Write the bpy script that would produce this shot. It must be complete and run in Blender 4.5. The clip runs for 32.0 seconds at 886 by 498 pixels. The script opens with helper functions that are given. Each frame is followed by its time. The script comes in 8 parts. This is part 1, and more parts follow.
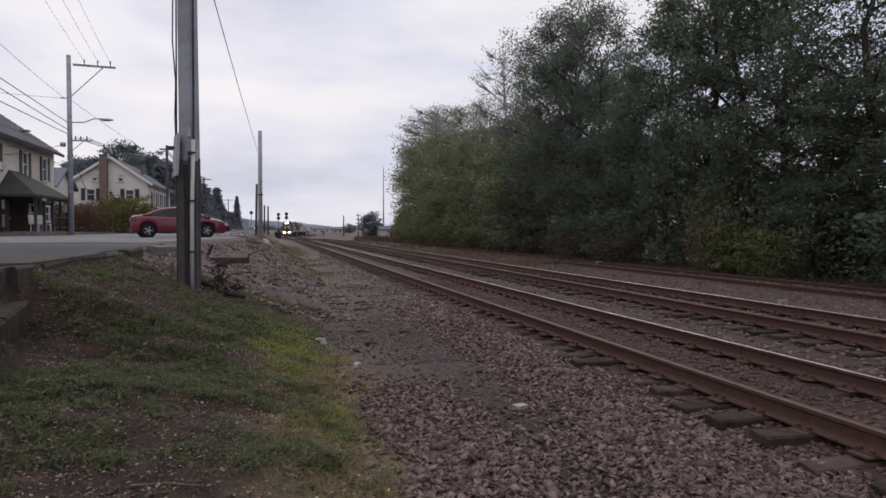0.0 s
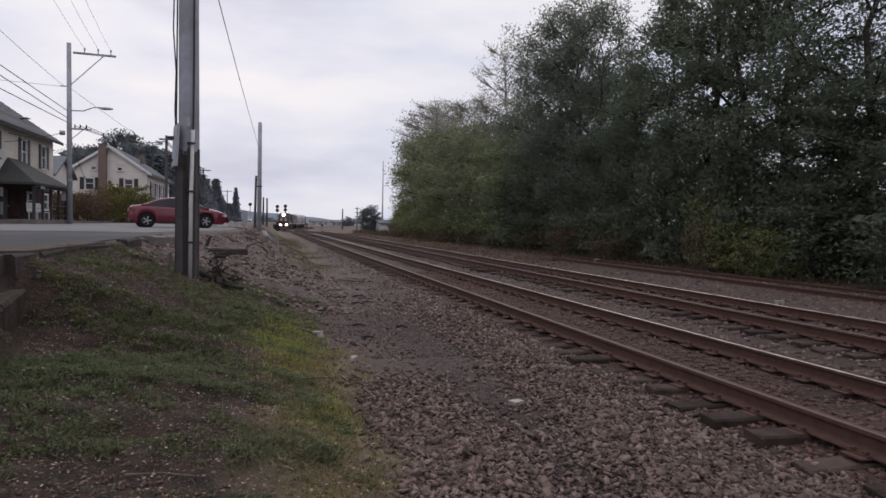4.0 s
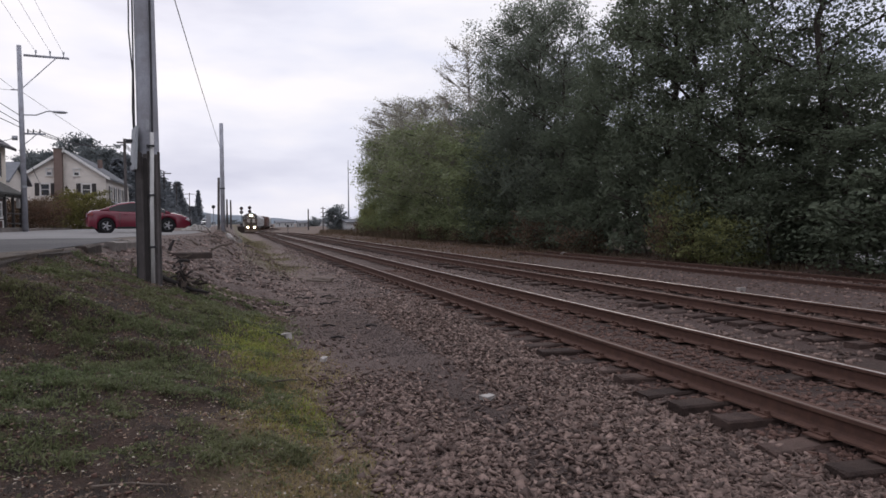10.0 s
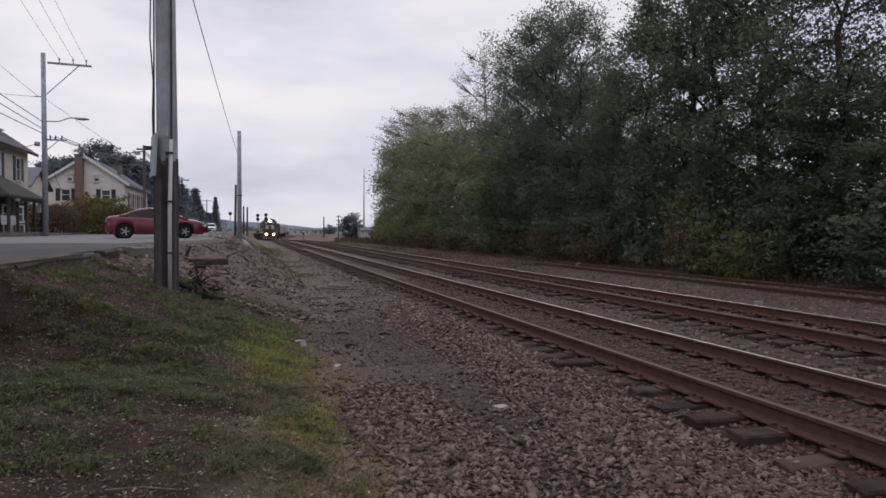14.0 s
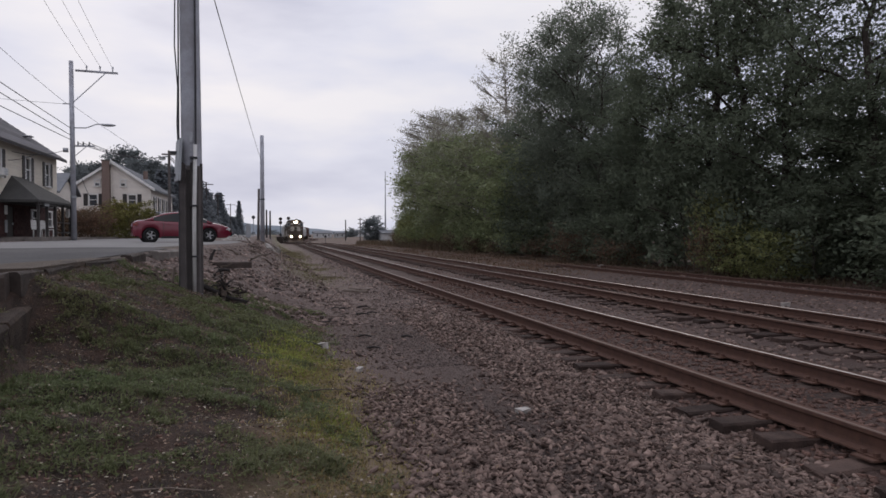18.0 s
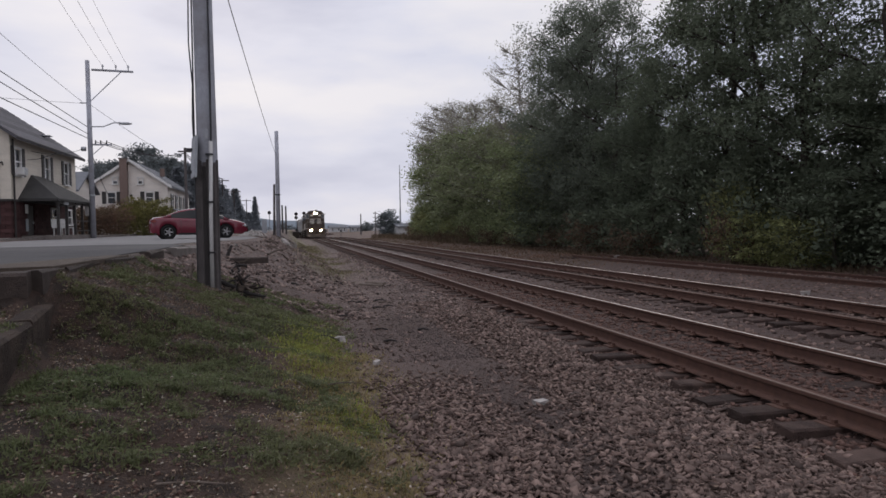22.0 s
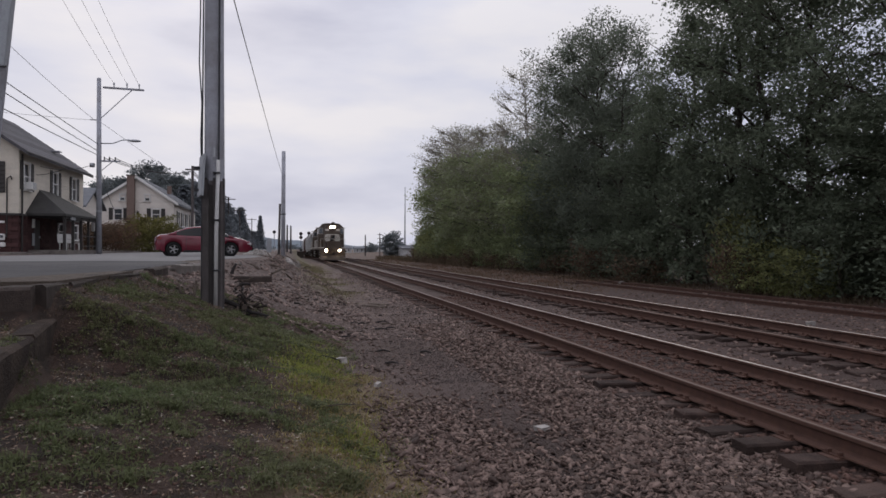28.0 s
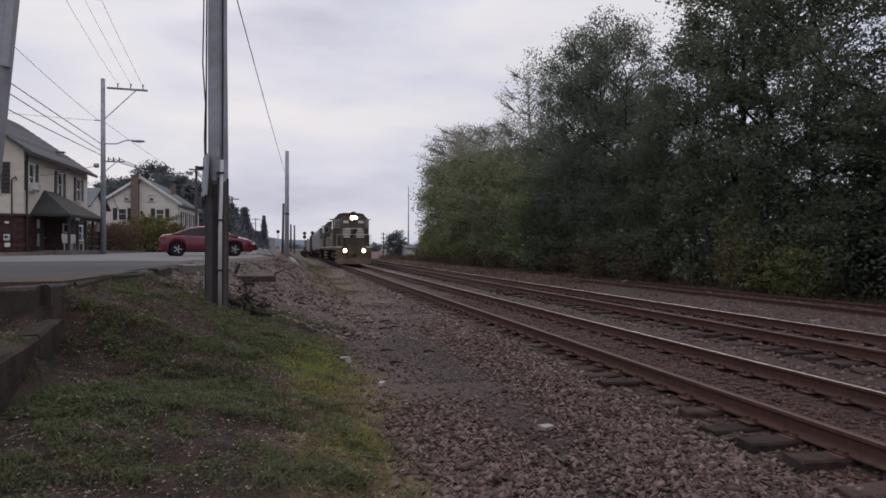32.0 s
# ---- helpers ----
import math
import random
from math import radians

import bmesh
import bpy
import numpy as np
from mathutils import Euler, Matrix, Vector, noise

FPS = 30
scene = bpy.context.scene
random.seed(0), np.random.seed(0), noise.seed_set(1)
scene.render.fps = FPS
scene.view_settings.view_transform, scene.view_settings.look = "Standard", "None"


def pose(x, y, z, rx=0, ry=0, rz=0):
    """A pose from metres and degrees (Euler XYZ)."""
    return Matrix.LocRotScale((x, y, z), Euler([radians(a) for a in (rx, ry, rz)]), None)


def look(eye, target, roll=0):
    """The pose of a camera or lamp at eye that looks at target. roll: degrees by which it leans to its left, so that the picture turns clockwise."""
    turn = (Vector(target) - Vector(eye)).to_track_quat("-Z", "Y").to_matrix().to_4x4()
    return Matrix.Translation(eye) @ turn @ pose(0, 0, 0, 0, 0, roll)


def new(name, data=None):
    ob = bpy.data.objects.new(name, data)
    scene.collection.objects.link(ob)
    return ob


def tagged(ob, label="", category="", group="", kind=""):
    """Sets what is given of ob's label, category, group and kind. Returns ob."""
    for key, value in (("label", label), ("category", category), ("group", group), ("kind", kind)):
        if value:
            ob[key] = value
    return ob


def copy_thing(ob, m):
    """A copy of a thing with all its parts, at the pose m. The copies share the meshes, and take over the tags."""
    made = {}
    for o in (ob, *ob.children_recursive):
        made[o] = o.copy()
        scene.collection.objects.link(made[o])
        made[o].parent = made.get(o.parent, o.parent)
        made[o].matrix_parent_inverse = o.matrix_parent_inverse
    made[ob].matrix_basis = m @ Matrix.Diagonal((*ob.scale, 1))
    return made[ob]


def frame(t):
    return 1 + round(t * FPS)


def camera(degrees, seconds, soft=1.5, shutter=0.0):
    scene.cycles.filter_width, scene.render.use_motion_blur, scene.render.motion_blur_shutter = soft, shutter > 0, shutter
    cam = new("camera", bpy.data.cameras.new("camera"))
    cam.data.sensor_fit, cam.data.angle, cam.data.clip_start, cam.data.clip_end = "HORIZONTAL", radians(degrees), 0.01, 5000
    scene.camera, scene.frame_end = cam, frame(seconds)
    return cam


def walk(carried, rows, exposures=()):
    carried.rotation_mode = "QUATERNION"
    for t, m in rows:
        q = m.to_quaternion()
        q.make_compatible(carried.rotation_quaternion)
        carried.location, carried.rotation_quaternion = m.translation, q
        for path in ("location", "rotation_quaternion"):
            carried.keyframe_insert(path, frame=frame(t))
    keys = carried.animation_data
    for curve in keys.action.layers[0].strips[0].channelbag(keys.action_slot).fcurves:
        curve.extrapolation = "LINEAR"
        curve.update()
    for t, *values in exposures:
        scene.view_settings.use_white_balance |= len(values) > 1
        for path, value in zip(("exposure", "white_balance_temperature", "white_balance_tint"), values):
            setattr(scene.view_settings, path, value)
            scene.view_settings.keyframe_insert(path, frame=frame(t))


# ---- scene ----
# The camera is held in the hand at one spot beside the near track; world y runs along the track, z = 0 is the top of its rails.
EYE_Z = 1.409
cam = camera(66.98, 32.0, soft=1.6)


def held(heading, tilt, lean):
    """A pose at the camera's spot: degrees to the right of the track, up, and leaning to the right."""
    return pose(0, 0, EYE_Z, 0, 0, -heading) @ pose(0, 0, 0, 90 + tilt) @ pose(0, 0, 0, 0, 0, -lean)


walk(cam, [
    (0, held(14.777, -1.629, -0.174)),
    (0.5, held(14.525, -1.834, -0.317)),
    (1, held(14.541, -2.139, -0.137)),
    (1.5, held(14.631, -2.274, 0.061)),
    (2, held(14.166, -2.268, 0.700)),
    (2.5, held(14.140, -2.599, 0.507)),
    (3, held(13.522, -2.164, 0.079)),
    (3.5, held(15.047, -1.857, -1.158)),
    (5.5, held(14.160, -2.963, -0.982)),
    (6, held(14.443, -2.333, -0.719)),
    (6.5, held(14.327, -2.324, 0.221)),
    (7, held(14.815, -2.165, -0.317)),
    (7.5, held(15.343, -1.774, -0.320)),
    (8, held(15.566, -2.101, -0.405)),
    (8.5, held(15.617, -2.140, -0.313)),
    (9, held(15.896, -2.225, -0.676)),
    (9.5, held(17.436, -2.404, -0.792)),
    (10, held(17.683, -2.287, 0.377)),
    (10.5, held(17.882, -1.816, 0.756)),
    (11, held(18.327, -1.501, -0.142)),
    (11.5, held(15.973, -0.373, 0.973)),
    (12, held(15.160, -0.344, 0.410)),
    (12.5, held(15.790, -1.116, 0.651)),
    (13, held(13.957, -1.185, -0.256)),
    (13.5, held(15.186, -1.320, -0.120)),
    (14, held(16.433, -1.499, -0.275)),
    (14.5, held(15.870, -1.795, -0.058)),
    (16.5, held(18.348, -1.258, 0.631)),
    (17, held(16.979, -1.136, -0.281)),
    (17.5, held(15.140, -1.173, 0.141)),
    (18, held(14.605, -1.300, 0.045)),
    (18.5, held(14.031, -2.349, 0.881)),
    (19, held(14.029, -1.696, 0.900)),
    (19.5, held(13.414, -1.958, 0.298)),
    (20, held(12.759, -1.630, 0.437)),
    (20.5, held(12.898, -1.560, 1.243)),
    (21, held(13.080, -1.682, 0.852)),
    (21.5, held(13.647, -1.584, 0.893)),
    (22, held(13.289, -1.913, 0.872)),
    (22.5, held(12.832, -1.078, 1.099)),
    (23, held(12.741, -1.356, 1.200)),
    (23.5, held(13.284, -0.915, 1.046)),
    (24, held(12.370, -0.720, 1.166)),
    (24.5, held(12.532, -1.482, 0.157)),
    (25, held(12.813, -1.649, -0.243)),
    (25.5, held(13.625, -0.585, 0.199)),
    (27.5, held(14.010, 0.332, -0.269)),
    (28, held(12.954, 0.028, -0.283)),
    (28.5, held(13.425, -0.732, -0.559)),
    (29, held(12.905, -1.038, 0.357)),
    (29.5, held(13.112, -1.350, 0.428)),
    (30, held(12.701, -2.045, 0.076)),
    (30.5, held(12.526, -1.274, 0.066)),
    (31, held(12.509, -1.192, -0.065)),
    (31.5, held(12.667, -0.827, 0.040)),
    (32, held(12.656, -0.037, -0.140)),
], exposures=[(0, 0.1), (9, 0.12), (9.5, 0.2), (10, 0.27), (11.1, 0.28), (11.5, 0.15), (12, 0.02), (13, 0.0), (14, 0.04), (14.5, 0.08), (16.5, 0.3), (17, 0.25),
               (17.6, 0.1), (18, 0.06), (20, 0.07), (22, 0.03), (25, -0.03), (28, -0.03), (30, -0.08), (32, -0.06)])

# ---- world and sun: an overcast evening sky ----
world = bpy.data.worlds.new("overcast_sky")
scene.world = world
world.use_nodes = True
wt = world.node_tree
wt.nodes.clear()
w_out = wt.nodes.new("ShaderNodeOutputWorld")
w_bg = wt.nodes.new("ShaderNodeBackground")
w_sky = wt.nodes.new("ShaderNodeTexSky")
w_sky.sky_type = "NISHITA"
w_sky.sun_disc = False
w_sky.sun_elevation = radians(28)
w_sky.sun_rotation = radians(-8)
w_sky.air_density, w_sky.dust_density = 1.2, 4.0
w_scale = wt.nodes.new("ShaderNodeVectorMath")
w_scale.operation = "SCALE"
w_scale.inputs["Scale"].default_value = 0.06
w_co = wt.nodes.new("ShaderNodeTexCoord")
w_map = wt.nodes.new("ShaderNodeMapping")
w_map.inputs["Scale"].default_value = (1.0, 1.0, 3.4)
w_n = wt.nodes.new("ShaderNodeTexNoise")
w_n.inputs["Scale"].default_value = 2.6
w_n.inputs["Detail"].default_value = 5.0
w_n.inputs["Roughness"].default_value = 0.48
w_ramp = wt.nodes.new("ShaderNodeValToRGB")
cr = w_ramp.color_ramp
cr.elements[0].position, cr.elements[0].color = 0.30, (0.475, 0.500, 0.645, 1)
cr.elements[1].position, cr.elements[1].color = 0.60, (0.80, 0.785, 0.84, 1)
w_mid = cr.elements.new(0.46)
w_mid.color = (0.665, 0.68, 0.80, 1)
w_mix = wt.nodes.new("ShaderNodeMix")
w_mix.data_type = "RGBA"
w_mix.inputs["Factor"].default_value = 0.95
wt.links.new(w_sky.outputs["Color"], w_scale.inputs[0])
wt.links.new(w_co.outputs["Generated"], w_map.inputs["Vector"])
wt.links.new(w_map.outputs["Vector"], w_n.inputs["Vector"])
wt.links.new(w_n.outputs["Fac"], w_ramp.inputs["Fac"])
wt.links.new(w_scale.outputs["Vector"], w_mix.inputs["A"])
wt.links.new(w_ramp.outputs["Color"], w_mix.inputs["B"])
# an overcast sky grows brighter towards the zenith
w_sep = wt.nodes.new("ShaderNodeSeparateXYZ")
w_up = wt.nodes.new("ShaderNodeMapRange")
w_up.inputs["From Min"].default_value, w_up.inputs["From Max"].default_value = 0.3, 1.0
w_up.inputs["To Min"].default_value, w_up.inputs["To Max"].default_value = 1.0, 1.55
w_gain = wt.nodes.new("ShaderNodeVectorMath")
w_gain.operation = "SCALE"
wt.links.new(w_co.outputs["Generated"], w_sep.inputs[0])
wt.links.new(w_sep.outputs["Z"], w_up.inputs["Value"])
wt.links.new(w_mix.outputs["Result"], w_gain.inputs[0])
wt.links.new(w_up.outputs["Result"], w_gain.inputs["Scale"])
wt.links.new(w_gain.outputs["Vector"], w_bg.inputs["Color"])
w_bg.inputs["Strength"].default_value = 1.0
wt.links.new(w_bg.outputs["Background"], w_out.inputs["Surface"])

sun = new("sun", bpy.data.lights.new("sun", "SUN"))
sun.data.energy, sun.data.angle, sun.data.color = 0.5, radians(25), (1.0, 0.95, 0.9)
sun.matrix_world = look((6, 60, 40), (0, 0, 0))


# ---- materials ----
def material(name, base, other=None, rough=0.85, metal=0.0, scale=6.0, fine=60.0, bump=0.25, depth=0.02, spec=0.2,
             third=None, third_scale=0.6, random_tint=0.0, emit=None, power=0.0, island=0.0):
    """A procedural surface: base and other mixed by noise at two scales, a third colour in broad stains, and fine relief."""
    m = bpy.data.materials.new(name)
    m.use_nodes = True
    nt = m.node_tree
    b = nt.nodes["Principled BSDF"]
    b.inputs["Roughness"].default_value = rough
    b.inputs["Metallic"].default_value = metal
    b.inputs["Specular IOR Level"].default_value = spec
    other = other or tuple(c * 0.7 for c in base)
    co = nt.nodes.new("ShaderNodeTexCoord")

    def noise_at(s, detail):
        n = nt.nodes.new("ShaderNodeTexNoise")
        n.inputs["Scale"].default_value = s
        n.inputs["Detail"].default_value = detail
        n.inputs["Roughness"].default_value = 0.62
        nt.links.new(co.outputs["Object"], n.inputs["Vector"])
        return n

    def mixed(fac, a, c):
        mx = nt.nodes.new("ShaderNodeMix")
        mx.data_type = "RGBA"
        nt.links.new(fac, mx.inputs["Factor"])
        for sock, v in (("A", a), ("B", c)):
            if isinstance(v, tuple):
                mx.inputs[sock].default_value = (*v, 1)
            else:
                nt.links.new(v, mx.inputs[sock])
        return mx.outputs["Result"]

    def stretched(sock, lo, hi):
        r = nt.nodes.new("ShaderNodeMapRange")
        r.inputs["From Min"].default_value, r.inputs["From Max"].default_value = lo, hi
        nt.links.new(sock, r.inputs["Value"])
        return r.outputs["Result"]

    n1, n2 = noise_at(scale, 4.0), noise_at(fine, 3.0)
    col = mixed(stretched(n1.outputs["Fac"], 0.32, 0.68), base, other)
    dark = tuple(c * 0.55 for c in base)
    f2 = stretched(n2.outputs["Fac"], 0.45, 0.8)
    half = nt.nodes.new("ShaderNodeMath")
    half.operation = "MULTIPLY"
    half.inputs[1].default_value = 0.6
    nt.links.new(f2, half.inputs[0])
    col = mixed(half.outputs[0], col, dark)
    if third:
        n3 = noise_at(third_scale, 5.0)
        col = mixed(stretched(n3.outputs["Fac"], 0.46, 0.62), col, third)
    if random_tint or island:
        if island:
            rnd = nt.nodes.new("ShaderNodeNewGeometry").outputs["Random Per Island"]
        else:
            rnd = nt.nodes.new("ShaderNodeObjectInfo").outputs["Random"]
        hsv = nt.nodes.new("ShaderNodeHueSaturation")
        amount = random_tint or island
        r = nt.nodes.new("ShaderNodeMapRange")
        r.inputs["To Min"].default_value, r.inputs["To Max"].default_value = 1 - amount, 1 + amount
        nt.links.new(rnd, r.inputs["Value"])
        nt.links.new(r.outputs["Result"], hsv.inputs["Value"])
        nt.links.new(col, hsv.inputs["Color"])
        col = hsv.outputs["Color"]
    nt.links.new(col, b.inputs["Base Color"])
    if bump:
        bp = nt.nodes.new("ShaderNodeBump")
        bp.inputs["Strength"].default_value = bump
        bp.inputs["Distance"].default_value = depth
        nt.links.new(n2.outputs["Fac"], bp.inputs["Height"])
        nt.links.new(bp.outputs["Normal"], b.inputs["Normal"])
    if emit:
        b.inputs["Emission Color"].default_value = (*emit, 1)
        b.inputs["Emission Strength"].default_value = power
    return m


def leaf_material(name, a, c, spread=0.22, rough=0.6):
    """Foliage: two greens by island, some light through the blade."""
    m = bpy.data.materials.new(name)
    m.use_nodes = True
    nt = m.node_tree
    b = nt.nodes["Principled BSDF"]
    b.inputs["Roughness"].default_value = rough
    b.inputs["Specular IOR Level"].default_value = 0.12
    geo = nt.nodes.new("ShaderNodeNewGeometry")
    co = nt.nodes.new("ShaderNodeTexCoord")
    n = nt.nodes.new("ShaderNodeTexNoise")
    n.inputs["Scale"].default_value = 0.35
    n.inputs["Detail"].default_value = 3
    nt.links.new(co.outputs["Object"], n.inputs["Vector"])
    mx = nt.nodes.new("ShaderNodeMix")
    mx.data_type = "RGBA"
    mx.inputs["A"].default_value, mx.inputs["B"].default_value = (*a, 1), (*c, 1)
    r0 = nt.nodes.new("ShaderNodeMapRange")
    r0.inputs["From Min"].default_value, r0.inputs["From Max"].default_value = 0.35, 0.65
    nt.links.new(n.outputs["Fac"], r0.inputs["Value"])
    nt.links.new(r0.outputs["Result"], mx.inputs["Factor"])
    hsv = nt.nodes.new("ShaderNodeHueSaturation")
    r = nt.nodes.new("ShaderNodeMapRange")
    r.inputs["To Min"].default_value, r.inputs["To Max"].default_value = 1 - spread, 1 + spread
    nt.links.new(geo.outputs["Random Per Island"], r.inputs["Value"])
    nt.links.new(r.outputs["Result"], hsv.inputs["Value"])
    nt.links.new(mx.outputs["Result"], hsv.inputs["Color"])
    nt.links.new(hsv.outputs["Color"], b.inputs["Base Color"])
    tr = nt.nodes.new("ShaderNodeBsdfTranslucent")
    nt.links.new(hsv.outputs["Color"], tr.inputs["Color"])
    ms = nt.nodes.new("ShaderNodeMixShader")
    ms.inputs["Fac"].default_value = 0.48
    nt.links.new(b.outputs["BSDF"], ms.inputs[1])
    nt.links.new(tr.outputs["BSDF"], ms.inputs[2])
    nt.links.new(ms.outputs["Shader"], nt.nodes["Material Output"].inputs["Surface"])
    return m


def glass_material(name, tint, rough=0.04):
    m = material(name, tint, tint, rough=rough, bump=0, spec=0.9)
    return m


